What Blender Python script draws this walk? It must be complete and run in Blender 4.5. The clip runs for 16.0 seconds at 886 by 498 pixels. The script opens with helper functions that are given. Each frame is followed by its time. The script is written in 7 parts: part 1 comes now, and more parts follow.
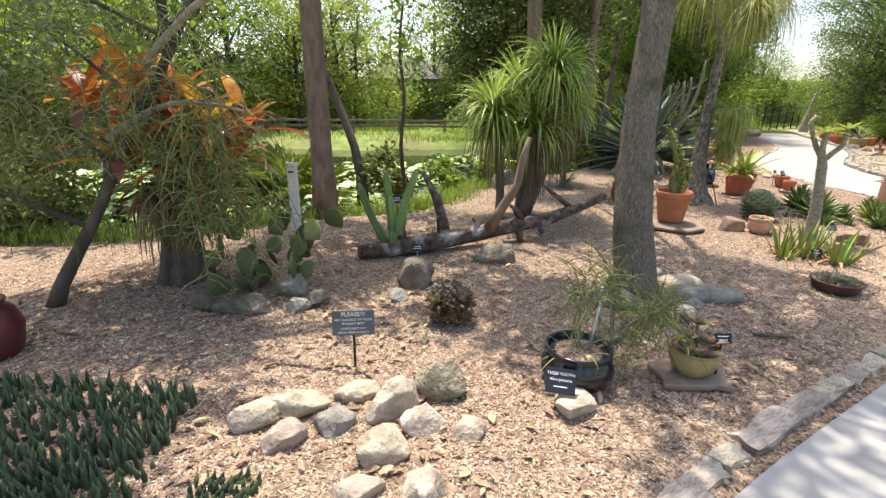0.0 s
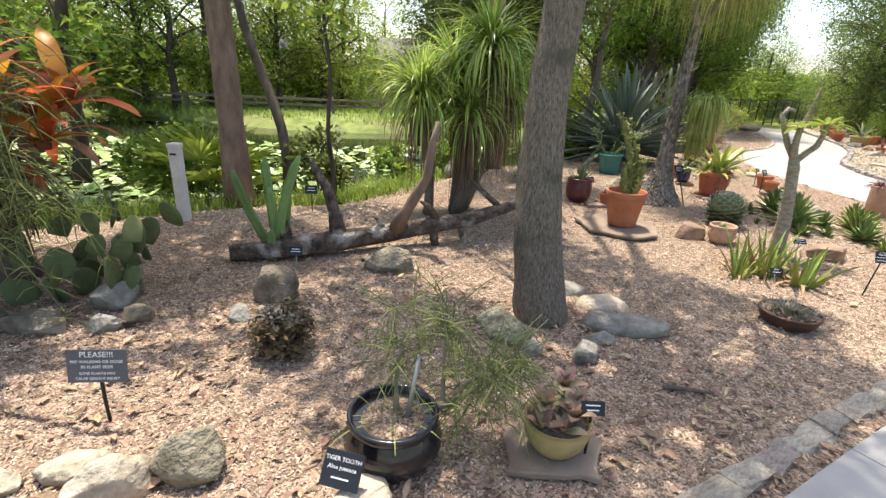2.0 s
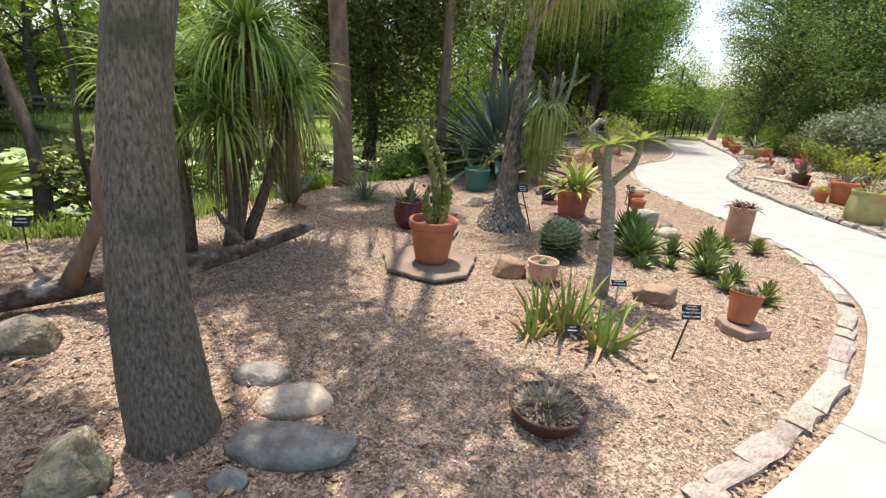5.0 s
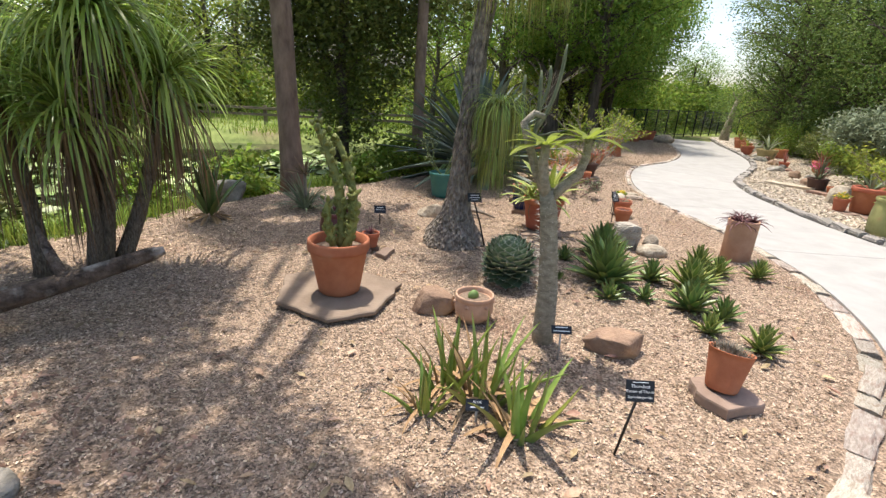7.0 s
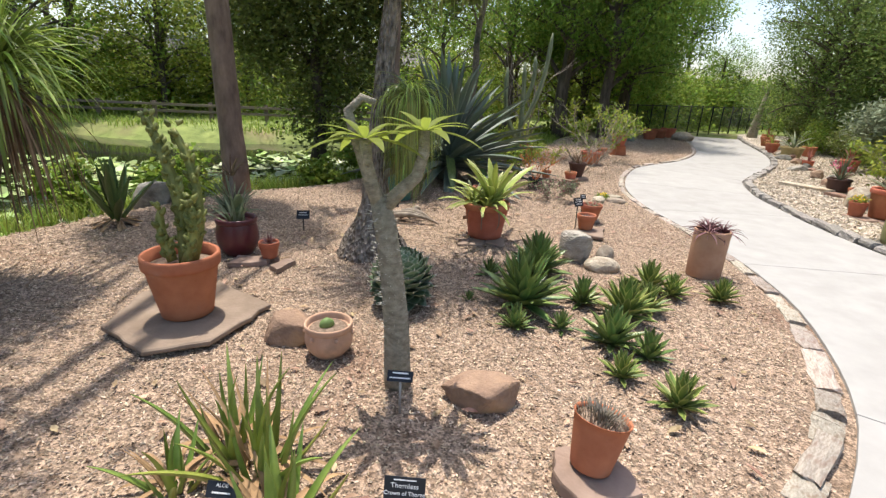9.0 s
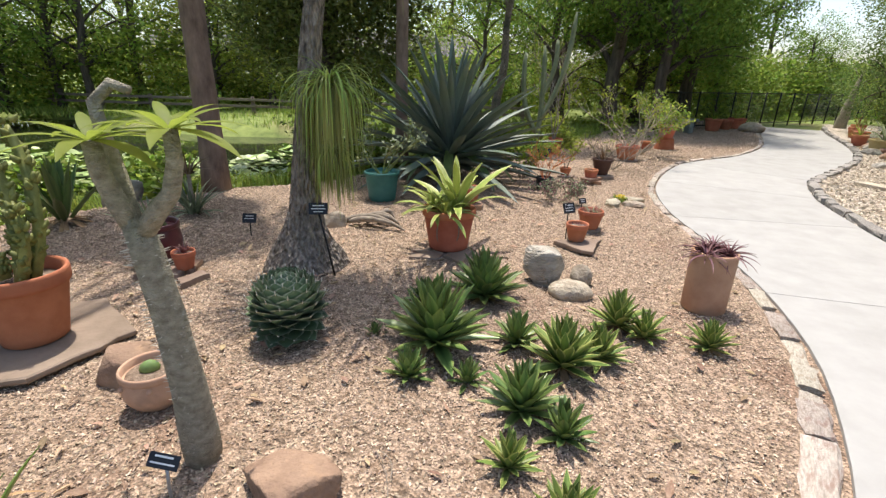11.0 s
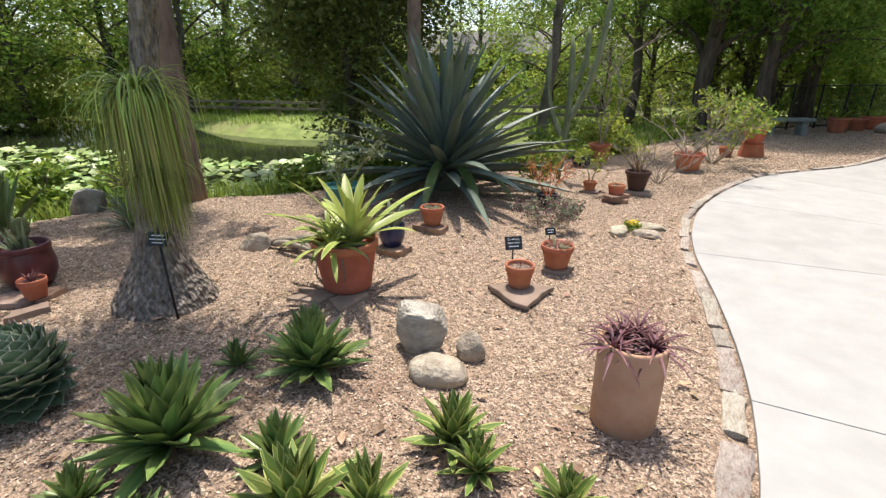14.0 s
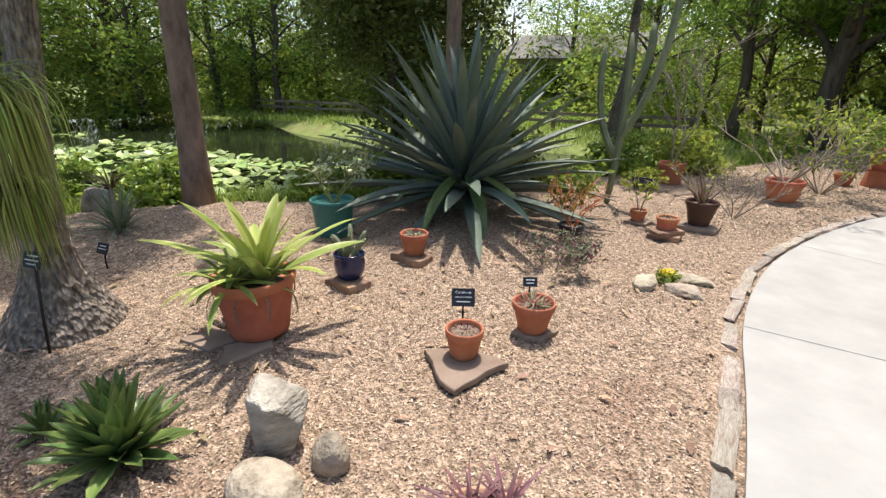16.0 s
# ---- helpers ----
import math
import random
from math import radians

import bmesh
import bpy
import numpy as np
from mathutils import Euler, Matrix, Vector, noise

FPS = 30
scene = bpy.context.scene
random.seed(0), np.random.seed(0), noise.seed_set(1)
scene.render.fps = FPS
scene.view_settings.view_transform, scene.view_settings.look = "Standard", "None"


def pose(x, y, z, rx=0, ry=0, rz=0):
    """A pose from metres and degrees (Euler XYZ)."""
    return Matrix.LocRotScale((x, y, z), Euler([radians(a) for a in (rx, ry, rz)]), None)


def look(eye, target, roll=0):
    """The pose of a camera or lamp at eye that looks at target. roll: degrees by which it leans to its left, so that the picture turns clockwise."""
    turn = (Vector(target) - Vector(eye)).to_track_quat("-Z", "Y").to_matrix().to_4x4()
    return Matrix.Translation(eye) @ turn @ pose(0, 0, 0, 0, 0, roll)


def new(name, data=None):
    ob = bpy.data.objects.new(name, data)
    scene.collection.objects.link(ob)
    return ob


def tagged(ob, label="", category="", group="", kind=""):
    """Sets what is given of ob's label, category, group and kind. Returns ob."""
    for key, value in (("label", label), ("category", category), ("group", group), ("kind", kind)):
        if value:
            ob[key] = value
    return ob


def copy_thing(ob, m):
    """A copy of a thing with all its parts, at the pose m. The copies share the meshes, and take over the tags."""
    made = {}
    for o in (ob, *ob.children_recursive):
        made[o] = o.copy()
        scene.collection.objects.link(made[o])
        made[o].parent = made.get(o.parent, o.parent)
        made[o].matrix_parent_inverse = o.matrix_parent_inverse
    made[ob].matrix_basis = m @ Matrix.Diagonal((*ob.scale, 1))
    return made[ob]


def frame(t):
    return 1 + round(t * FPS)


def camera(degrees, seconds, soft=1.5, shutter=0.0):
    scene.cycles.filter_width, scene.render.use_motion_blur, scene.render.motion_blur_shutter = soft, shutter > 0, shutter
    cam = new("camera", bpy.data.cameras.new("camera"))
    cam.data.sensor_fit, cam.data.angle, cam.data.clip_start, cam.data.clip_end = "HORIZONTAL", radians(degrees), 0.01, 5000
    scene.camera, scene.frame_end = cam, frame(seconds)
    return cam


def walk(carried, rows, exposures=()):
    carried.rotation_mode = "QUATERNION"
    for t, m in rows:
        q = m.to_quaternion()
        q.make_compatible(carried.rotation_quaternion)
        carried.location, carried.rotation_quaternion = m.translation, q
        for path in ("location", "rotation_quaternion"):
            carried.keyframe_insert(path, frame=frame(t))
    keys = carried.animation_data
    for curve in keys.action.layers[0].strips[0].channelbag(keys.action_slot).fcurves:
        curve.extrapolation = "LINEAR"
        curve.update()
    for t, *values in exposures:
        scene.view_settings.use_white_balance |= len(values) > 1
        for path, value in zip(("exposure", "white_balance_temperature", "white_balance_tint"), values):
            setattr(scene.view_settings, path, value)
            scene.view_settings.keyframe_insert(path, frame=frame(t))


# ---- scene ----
cam = camera(86.2, 16.0, soft=1.4)
METRES, EYE, TILT, LEAN, TURN = 10.0, 1.6, 0.0, 0.0, 0.0
ROWS = [
    (0.0, 0.0, 0.0, 0.0, 0.23, -18.05, -0.72),
    (0.5, 0.0241, 0.0204, -0.0012, 0.74, -18.14, -1.0),
    (1.0, 0.0518, 0.039, -0.0023, 1.0, -18.28, -1.17),
    (1.5, 0.07, 0.0643, -0.0049, 1.49, -19.31, -2.19),
    (2.0, 0.0973, 0.0796, -0.0049, 1.14, -19.83, -2.44),
    (2.5, 0.1255, 0.0948, -0.0045, 0.97, -19.82, -2.45),
    (3.0, 0.1485, 0.1162, -0.0022, 0.39, -20.05, -2.91),
    (3.5, 0.1815, 0.1295, -0.0029, -1.33, -19.64, -3.32),
    (4.0, 0.2081, 0.1467, -0.0032, -2.22, -19.29, -3.36),
    (4.5, 0.2325, 0.1702, -0.002, -3.45, -19.1, -3.75),
    (5.0, 0.2637, 0.1894, -0.0035, -5.0, -18.5, -3.39),
    (7.5, 0.3737, 0.2895, -0.0089, -2.69, -18.58, -2.98),
    (8.0, 0.4051, 0.3003, -0.0091, -1.7, -18.47, -2.59),
    (8.5, 0.429, 0.3184, -0.0112, -0.44, -18.64, -2.43),
    (9.0, 0.4546, 0.3326, -0.0126, 0.14, -18.73, -2.53),
    (11.5, 0.5706, 0.4275, -0.0135, 8.9, -20.21, -1.26),
    (12.0, 0.594, 0.447, -0.0138, 9.64, -20.37, -1.09),
    (12.5, 0.6161, 0.4641, -0.0103, 12.45, -20.35, -0.71),
    (13.0, 0.6312, 0.4891, -0.0106, 16.25, -20.59, -0.5),
    (13.5, 0.6557, 0.5099, -0.0108, 17.74, -20.39, -0.41),
    (14.0, 0.6759, 0.5321, -0.0118, 20.07, -20.14, 0.01),
    (14.5, 0.6894, 0.5605, -0.0113, 22.34, -20.13, -0.4),
    (15.0, 0.7088, 0.5877, -0.0111, 24.25, -19.85, -0.26),
    (15.5, 0.7223, 0.6144, -0.0137, 28.28, -19.5, -0.31),
    (16.0, 0.7282, 0.647, -0.0125, 31.87, -19.74, -0.68),
]
walk(cam, [(t, pose(0, 0, EYE, TILT, LEAN, TURN) @ pose(METRES * x, METRES * y, METRES * z, 90 + pitch, roll, yaw)) for t, x, y, z, yaw, pitch, roll in ROWS],
     [(0, .88, 6850, 12), (2.5, .93, 6800, 12), (4.5, .76, 6730, 12), (8, .58, 6600, 12), (11.5, .52, 6550, 12), (14, .58, 6550, 12), (16.0, 0.55, 6550, 12)])

# ---- sky, sun ----
SUN_EL, SUN_DIR = 72.0, Vector((-0.34, 1.0, 0)).normalized()
world = bpy.data.worlds.new("world")
scene.world = world
world.use_nodes = True
sky = world.node_tree.nodes.new("ShaderNodeTexSky")
sky.sky_type = "NISHITA"
sky.sun_disc = False
sky.sun_elevation = radians(SUN_EL)
sky.sun_rotation = math.atan2(SUN_DIR.x, SUN_DIR.y)
sky.air_density, sky.dust_density, sky.ozone_density = 1.0, 2.5, 1.0
world.node_tree.links.new(sky.outputs[0], world.node_tree.nodes["Background"].inputs[0])
world.node_tree.nodes["Background"].inputs[1].default_value = 0.19
sun = new("sun", bpy.data.lights.new("sun", "SUN"))
sun.data.energy, sun.data.angle, sun.data.color = 4.3, radians(0.55), (1.0, 0.94, 0.84)
sun_at = SUN_DIR * math.cos(radians(SUN_EL)) + Vector((0, 0, math.sin(radians(SUN_EL))))
sun.matrix_world = look(sun_at * 60, (0, 0, 0))

# ---- materials ----
def rgba(c):
    return (c[0], c[1], c[2], 1.0)


def material(name, dark, light, scale=6.0, rough=0.85, bump=0.25, fine=60.0, vary=0.12, hue=0.0, by="object",
             stain=None, stain_scale=1.5, stain_at=0.6, spec=0.3, sheen=0.0, see_through=0.0, metal=0.0, stretch=(1, 1, 1), voronoi=0.0, depth=0.01, cells=0.0):
    """Two-scale mottled surface: grain, stains, random tone per piece, fine relief."""
    m = bpy.data.materials.new(name)
    m.use_nodes = True
    nt = m.node_tree
    N, L = nt.nodes, nt.links
    bsdf = N["Principled BSDF"]
    tc = N.new("ShaderNodeTexCoord")
    mp = N.new("ShaderNodeMapping")
    mp.inputs["Scale"].default_value = stretch
    L.new(tc.outputs["Object"], mp.inputs[0])
    no = N.new("ShaderNodeTexNoise")
    no.inputs["Scale"].default_value, no.inputs["Detail"].default_value, no.inputs["Roughness"].default_value = scale, 6, 0.62
    L.new(mp.outputs[0], no.inputs["Vector"])
    ramp = N.new("ShaderNodeValToRGB")
    ramp.color_ramp.elements[0].position, ramp.color_ramp.elements[1].position = 0.32, 0.68
    ramp.color_ramp.elements[0].color, ramp.color_ramp.elements[1].color = rgba(dark), rgba(light)
    L.new(no.outputs[0], ramp.inputs[0])
    col = ramp.outputs[0]
    if stain:
        n2 = N.new("ShaderNodeTexNoise")
        n2.inputs["Scale"].default_value, n2.inputs["Detail"].default_value = stain_scale, 5
        L.new(tc.outputs["Object"], n2.inputs["Vector"])
        r2 = N.new("ShaderNodeValToRGB")
        r2.color_ramp.elements[0].position, r2.color_ramp.elements[1].position = stain_at - 0.08, stain_at + 0.1
        L.new(n2.outputs[0], r2.inputs[0])
        mx = N.new("ShaderNodeMix")
        mx.data_type = "RGBA"
        L.new(r2.outputs[0], mx.inputs[0])
        L.new(col, mx.inputs[6])
        mx.inputs[7].default_value = rgba(stain)
        col = mx.outputs[2]
    if cells:
        vc = N.new("ShaderNodeTexVoronoi")
        vc.inputs["Scale"].default_value = cells
        L.new(tc.outputs["Object"], vc.inputs["Vector"])
        sp = N.new("ShaderNodeSeparateColor")
        L.new(vc.outputs["Color"], sp.inputs[0])
        mc = N.new("ShaderNodeMapRange")
        mc.inputs[3].default_value, mc.inputs[4].default_value = 0.4, 1.6
        L.new(sp.outputs[0], mc.inputs[0])
        hc = N.new("ShaderNodeHueSaturation")
        L.new(mc.outputs[0], hc.inputs["Value"])
        L.new(col, hc.inputs["Color"])
        col = hc.outputs[0]
    if vary or hue:
        if by == "island":
            rnd = N.new("ShaderNodeNewGeometry").outputs["Random Per Island"]
        else:
            rnd = N.new("ShaderNodeObjectInfo").outputs["Random"]
        hsv = N.new("ShaderNodeHueSaturation")
        mr = N.new("ShaderNodeMapRange")
        mr.inputs[3].default_value, mr.inputs[4].default_value = 1 - vary, 1 + vary
        L.new(rnd, mr.inputs[0])
        L.new(mr.outputs[0], hsv.inputs["Value"])
        if hue:
            wn = N.new("ShaderNodeTexWhiteNoise")
            wn.noise_dimensions = "1D"
            L.new(rnd, wn.inputs["W"])
            m2 = N.new("ShaderNodeMapRange")
            m2.inputs[3].default_value, m2.inputs[4].default_value = 0.5 - hue, 0.5 + hue
            L.new(wn.outputs["Value"], m2.inputs[0])
            L.new(m2.outputs[0], hsv.inputs["Hue"])
        L.new(col, hsv.inputs["Color"])
        col = hsv.outputs[0]
    L.new(col, bsdf.inputs["Base Color"])
    bsdf.inputs["Roughness"].default_value = rough
    bsdf.inputs["Metallic"].default_value = metal
    bsdf.inputs["Specular IOR Level"].default_value = spec
    if bump:
        if voronoi:
            nb = N.new("ShaderNodeTexVoronoi")
            nb.inputs["Scale"].default_value = voronoi
        else:
            nb = N.new("ShaderNodeTexNoise")
            nb.inputs["Scale"].default_value, nb.inputs["Detail"].default_value = fine, 4
        L.new(mp.outputs[0], nb.inputs["Vector"])
        bp = N.new("ShaderNodeBump")
        bp.inputs["Strength"].default_value, bp.inputs["Distance"].default_value = bump, depth
        L.new(nb.outputs[0], bp.inputs["Height"])
        L.new(bp.outputs[0], bsdf.inputs["Normal"])
    if see_through:
        tr = N.new("ShaderNodeBsdfTranslucent")
        L.new(col, tr.inputs["Color"])
        mix = N.new("ShaderNodeMixShader")
        mix.inputs[0].default_value = see_through
        L.new(bsdf.outputs[0], mix.inputs[1])
        L.new(tr.outputs[0], mix.inputs[2])
        L.new(mix.outputs[0], N["Material Output"].inputs["Surface"])
    return m


M_MULCH = material("mulch", (0.162, 0.108, 0.07), (0.415, 0.31, 0.226), scale=22, fine=110, bump=0.8, vary=0, stain=(0.16, 0.085, 0.055), stain_scale=0.8, stain_at=0.68, cells=95, voronoi=95, depth=0.012)
M_CHIP = material("wood_chip", (0.222, 0.15, 0.096), (0.645, 0.52, 0.392), scale=30, fine=150, bump=0.35, vary=0.46, hue=0.018, by="island")
M_BARK_LITTER = material("bark_litter", (0.15, 0.09, 0.06), (0.38, 0.26, 0.185), scale=14, fine=80, bump=0.4, vary=0.4, hue=0.015, by="island")
M_DRYLEAF = material("dry_leaf", (0.24, 0.15, 0.09), (0.50, 0.37, 0.25), scale=20, fine=80, bump=0.3, vary=0.4, hue=0.03, by="island", see_through=0.15)
M_GRAVEL = material("pale_gravel", (0.32, 0.27, 0.21), (0.54, 0.48, 0.40), scale=30, fine=90, bump=0.9, vary=0, cells=45, voronoi=45, depth=0.02)
M_PEBBLE = material("pebble", (0.36, 0.295, 0.215), (0.60, 0.525, 0.415), scale=12, fine=90, bump=0.2, vary=0.32, hue=0.015, by="island")
M_CONCRETE = material("concrete", (0.30, 0.295, 0.278), (0.358, 0.352, 0.335), scale=3.2, fine=260, bump=0.12, vary=0.03, stain=(0.27, 0.263, 0.245), stain_scale=1.1, stain_at=0.66, rough=0.9)
M_KERB = material("kerb_stone", (0.29, 0.25, 0.205), (0.57, 0.51, 0.43), scale=11, fine=45, bump=0.8, vary=0.22, hue=0.02, stain=(0.28, 0.20, 0.15), stain_scale=4, stain_at=0.6, depth=0.015)
M_KERB_GREY = material("grey_edging_stone", (0.15, 0.14, 0.125), (0.36, 0.335, 0.30), scale=8, fine=50, bump=0.5, vary=0.25, hue=0.015)
M_GRASS_GROUND = material("grass_ground", (0.10, 0.14, 0.03), (0.23, 0.28, 0.075), scale=2.2, fine=40, bump=0.8, vary=0, stain=(0.22, 0.18, 0.09), stain_scale=0.35, stain_at=0.62)
M_GRASS = material("grass_blade", (0.14, 0.225, 0.03), (0.30, 0.38, 0.08), scale=3, bump=0, vary=0.35, hue=0.025, by="island", see_through=0.4)
M_WATER = material("pond_water", (0.012, 0.016, 0.008), (0.02, 0.026, 0.012), scale=1.2, fine=5, bump=0.08, rough=0.06, vary=0, spec=0.5)
M_PAD = material("lily_pad", (0.13, 0.21, 0.045), (0.33, 0.42, 0.13), scale=5, fine=30, bump=0.1, vary=0.45, hue=0.02, by="island", rough=0.45, spec=0.5)
M_TERRA = material("terracotta", (0.34, 0.105, 0.055), (0.47, 0.17, 0.093), scale=5, fine=90, bump=0.12, vary=0.12, hue=0.008, stain=(0.40, 0.20, 0.135), stain_scale=6, stain_at=0.7)
M_TERRA_DUSTY = material("dusty_terracotta", (0.36, 0.20, 0.125), (0.48, 0.30, 0.195), scale=5, fine=90, bump=0.15, vary=0.06, stain=(0.34, 0.17, 0.10), stain_scale=4, stain_at=0.6)
M_TERRA_PALE = material("pale_terracotta", (0.42, 0.25, 0.165), (0.55, 0.36, 0.25), scale=6, fine=80, bump=0.2, vary=0.06, stain=(0.36, 0.24, 0.17), stain_scale=9, stain_at=0.6)
M_DUSTY = material("dusty_grey_brown_stems", (0.13, 0.115, 0.085), (0.29, 0.255, 0.20), scale=12, bump=0, vary=0.35, hue=0.02, by="island")
M_SOIL = material("potting_soil", (0.10, 0.07, 0.05), (0.30, 0.225, 0.165), scale=40, fine=90, bump=1.0, vary=0)
M_BROWN_CLAY = material("dark_brown_clay", (0.055, 0.027, 0.02), (0.095, 0.047, 0.034), scale=6, fine=70, bump=0.15, vary=0.08, rough=0.6)
M_BLACK_GLAZE = material("black_glaze", (0.008, 0.008, 0.010), (0.018, 0.018, 0.022), scale=5, fine=20, bump=0.08, vary=0, rough=0.16, spec=0.6)
M_PURPLE_GLAZE = material("maroon_glaze", (0.075, 0.016, 0.02), (0.13, 0.03, 0.034), scale=5, fine=18, bump=0.12, vary=0, rough=0.3, spec=0.5)
M_TEAL_GLAZE = material("teal_plastic", (0.035, 0.145, 0.125), (0.06, 0.20, 0.17), scale=5, fine=30, bump=0.05, vary=0.05, rough=0.45)
M_BLUE_GLAZE = material("dark_blue_glaze", (0.01, 0.014, 0.06), (0.02, 0.028, 0.10), scale=5, fine=20, bump=0.08, vary=0.05, rough=0.22, spec=0.6)
M_YELLOW_POT = material("mustard_glazed_clay", (0.30, 0.235, 0.095), (0.42, 0.34, 0.165), scale=5, fine=40, bump=0.15, vary=0, rough=0.55, stain=(0.25, 0.185, 0.085), stain_scale=5, stain_at=0.6)
M_BLACK_PLASTIC = material("black_plastic", (0.012, 0.013, 0.016), (0.025, 0.027, 0.033), scale=5, bump=0.05, vary=0.1, rough=0.45)
M_ROCK_PALE = material("pale_rock", (0.25, 0.20, 0.145), (0.56, 0.495, 0.395), scale=9, fine=35, bump=0.9, vary=0.2, hue=0.014, stain=(0.33, 0.235, 0.15), stain_scale=4.5, stain_at=0.6, depth=0.02)
M_ROCK_GREY = material("grey_rock", (0.12, 0.112, 0.092), (0.40, 0.375, 0.32), scale=6, fine=40, bump=0.9, vary=0.15, hue=0.01, stain=(0.22, 0.235, 0.19), stain_scale=4, stain_at=0.58, depth=0.02)
M_ROCK_BROWN = material("brown_rock", (0.17, 0.105, 0.075), (0.36, 0.24, 0.165), scale=5, fine=35, bump=0.8, vary=0.12, hue=0.012, stain=(0.42, 0.245, 0.125), stain_scale=3.5, stain_at=0.62, depth=0.02)
M_ROCK_DARK = material("mossy_dark_rock", (0.085, 0.068, 0.048), (0.28, 0.235, 0.17), scale=8, fine=45, bump=0.9, vary=0.12, stain=(0.36, 0.33, 0.28), stain_scale=7, stain_at=0.64, depth=0.02)
M_SLAB = material("flagstone", (0.19, 0.135, 0.10), (0.30, 0.225, 0.175), scale=4, fine=35, bump=0.35, vary=0.12, hue=0.01)
M_TRUNK = material("fibrous_bark", (0.085, 0.07, 0.052), (0.30, 0.25, 0.195), scale=85, fine=110, bump=1.0, vary=0.05, stretch=(1, 1, 0.28), stain=(0.075, 0.08, 0.052), stain_scale=3.2, stain_at=0.61, depth=0.03)
M_TRUNK_RED = material("reddish_palm_bark", (0.125, 0.084, 0.062), (0.285, 0.20, 0.15), scale=9, fine=30, bump=0.8, vary=0.1, stretch=(1, 1, 0.35))
M_TRUNK_DARK = material("dark_bark", (0.045, 0.036, 0.028), (0.145, 0.115, 0.09), scale=10, fine=30, bump=0.9, vary=0.15, stretch=(1, 1, 0.2))
M_DEADWOOD = material("weathered_wood", (0.035, 0.024, 0.018), (0.19, 0.14, 0.105), scale=13, fine=45, bump=1.0, vary=0.05, stain=(0.52, 0.47, 0.41), stain_scale=6, stain_at=0.61, depth=0.03)
M_TWIG = material("grey_twig", (0.16, 0.13, 0.10), (0.34, 0.29, 0.23), scale=12, fine=40, bump=0.5, vary=0.15)
M_BULB = material("cracked_palm_bark", (0.085, 0.068, 0.054), (0.40, 0.34, 0.28), scale=30, fine=40, bump=1.0, vary=0, voronoi=40, stretch=(1, 1, 0.4), depth=0.05)
M_PACHY = material("grey_succulent_bark", (0.21, 0.185, 0.135), (0.43, 0.39, 0.30), scale=24, fine=90, bump=1.0, vary=0, stretch=(1, 1, 1.6), depth=0.02)
M_SPINE = material("pale_spine", (0.5, 0.46, 0.38), (0.66, 0.62, 0.54), bump=0, vary=0.1)
M_LEAF_OAK = material("oak_leaf", (0.085, 0.115, 0.028), (0.21, 0.235, 0.065), scale=1.2, bump=0, vary=0.45, hue=0.03, by="island", rough=0.5, see_through=0.45)
M_LEAF_MID = material("green_leaf", (0.135, 0.215, 0.03), (0.285, 0.37, 0.068), scale=0.8, bump=0, vary=0.42, hue=0.03, by="island", rough=0.55, see_through=0.58)
M_LEAF_CYPRESS = material("cypress_leaf", (0.12, 0.215, 0.032), (0.235, 0.34, 0.062), scale=0.8, bump=0, vary=0.4, hue=0.025, by="island", rough=0.6, see_through=0.56)
M_LEAF_YELLOW = material("yellow_green_leaf", (0.20, 0.25, 0.035), (0.37, 0.41, 0.08), scale=0.9, bump=0, vary=0.35, hue=0.025, by="island", rough=0.55, see_through=0.58)
# cypress leaf again, with the shade inside the woods put into a darker colour
M_LEAF_SHADED = material("shaded_cypress_leaf", (0.085, 0.145, 0.035), (0.20, 0.275, 0.065), scale=0.8, bump=0, vary=0.45, hue=0.025, by="island", rough=0.6, see_through=0.45)
M_LEAF_GREY = material("grey_green_leaf", (0.13, 0.17, 0.095), (0.27, 0.31, 0.19), scale=3, bump=0, vary=0.3, hue=0.02, by="island", rough=0.7, see_through=0.25)
M_BLADE = material("palm_grass_blade", (0.18, 0.285, 0.04), (0.43, 0.53, 0.14), scale=2, bump=0, vary=0.5, hue=0.02, by="island", rough=0.38, spec=0.55, see_through=0.42)
M_BLADE_YELLOW = material("hanging_blade", (0.15, 0.185, 0.04), (0.40, 0.40, 0.13), scale=2, bump=0, vary=0.5, hue=0.02, by="island", rough=0.5, see_through=0.3)
M_DEAD_BLADE = material("dead_blade", (0.085, 0.05, 0.03), (0.29, 0.19, 0.11), scale=3, bump=0, vary=0.45, by="island", see_through=0.15)
M_AGAVE_BLUE = material("blue_green_agave", (0.062, 0.095, 0.078), (0.17, 0.21, 0.172), scale=3, fine=30, bump=0.1, vary=0.22, hue=0.02, rough=0.5, stretch=(0.4, 3, 3), stain=(0.12, 0.165, 0.10), stain_scale=1.2, stain_at=0.6)
M_AGAVE_GREEN = material("green_agave", (0.05, 0.10, 0.028), (0.17, 0.245, 0.068), scale=6, fine=40, bump=0.15, vary=0.32, hue=0.02, rough=0.36, spec=0.55, stretch=(0.3, 6, 4))
M_EDGE_GREEN = material("pale_green_leaf_edge", (0.13, 0.18, 0.05), (0.28, 0.33, 0.11), scale=9, bump=0, vary=0.2, rough=0.45)
M_ROCK_VEIN = material("veined_pale_rock", (0.24, 0.215, 0.17), (0.52, 0.48, 0.41), scale=8, fine=30, bump=1.0, vary=0.05, stain=(0.17, 0.155, 0.12), stain_scale=4, stain_at=0.62, stretch=(1, 1, 2.2), depth=0.03)
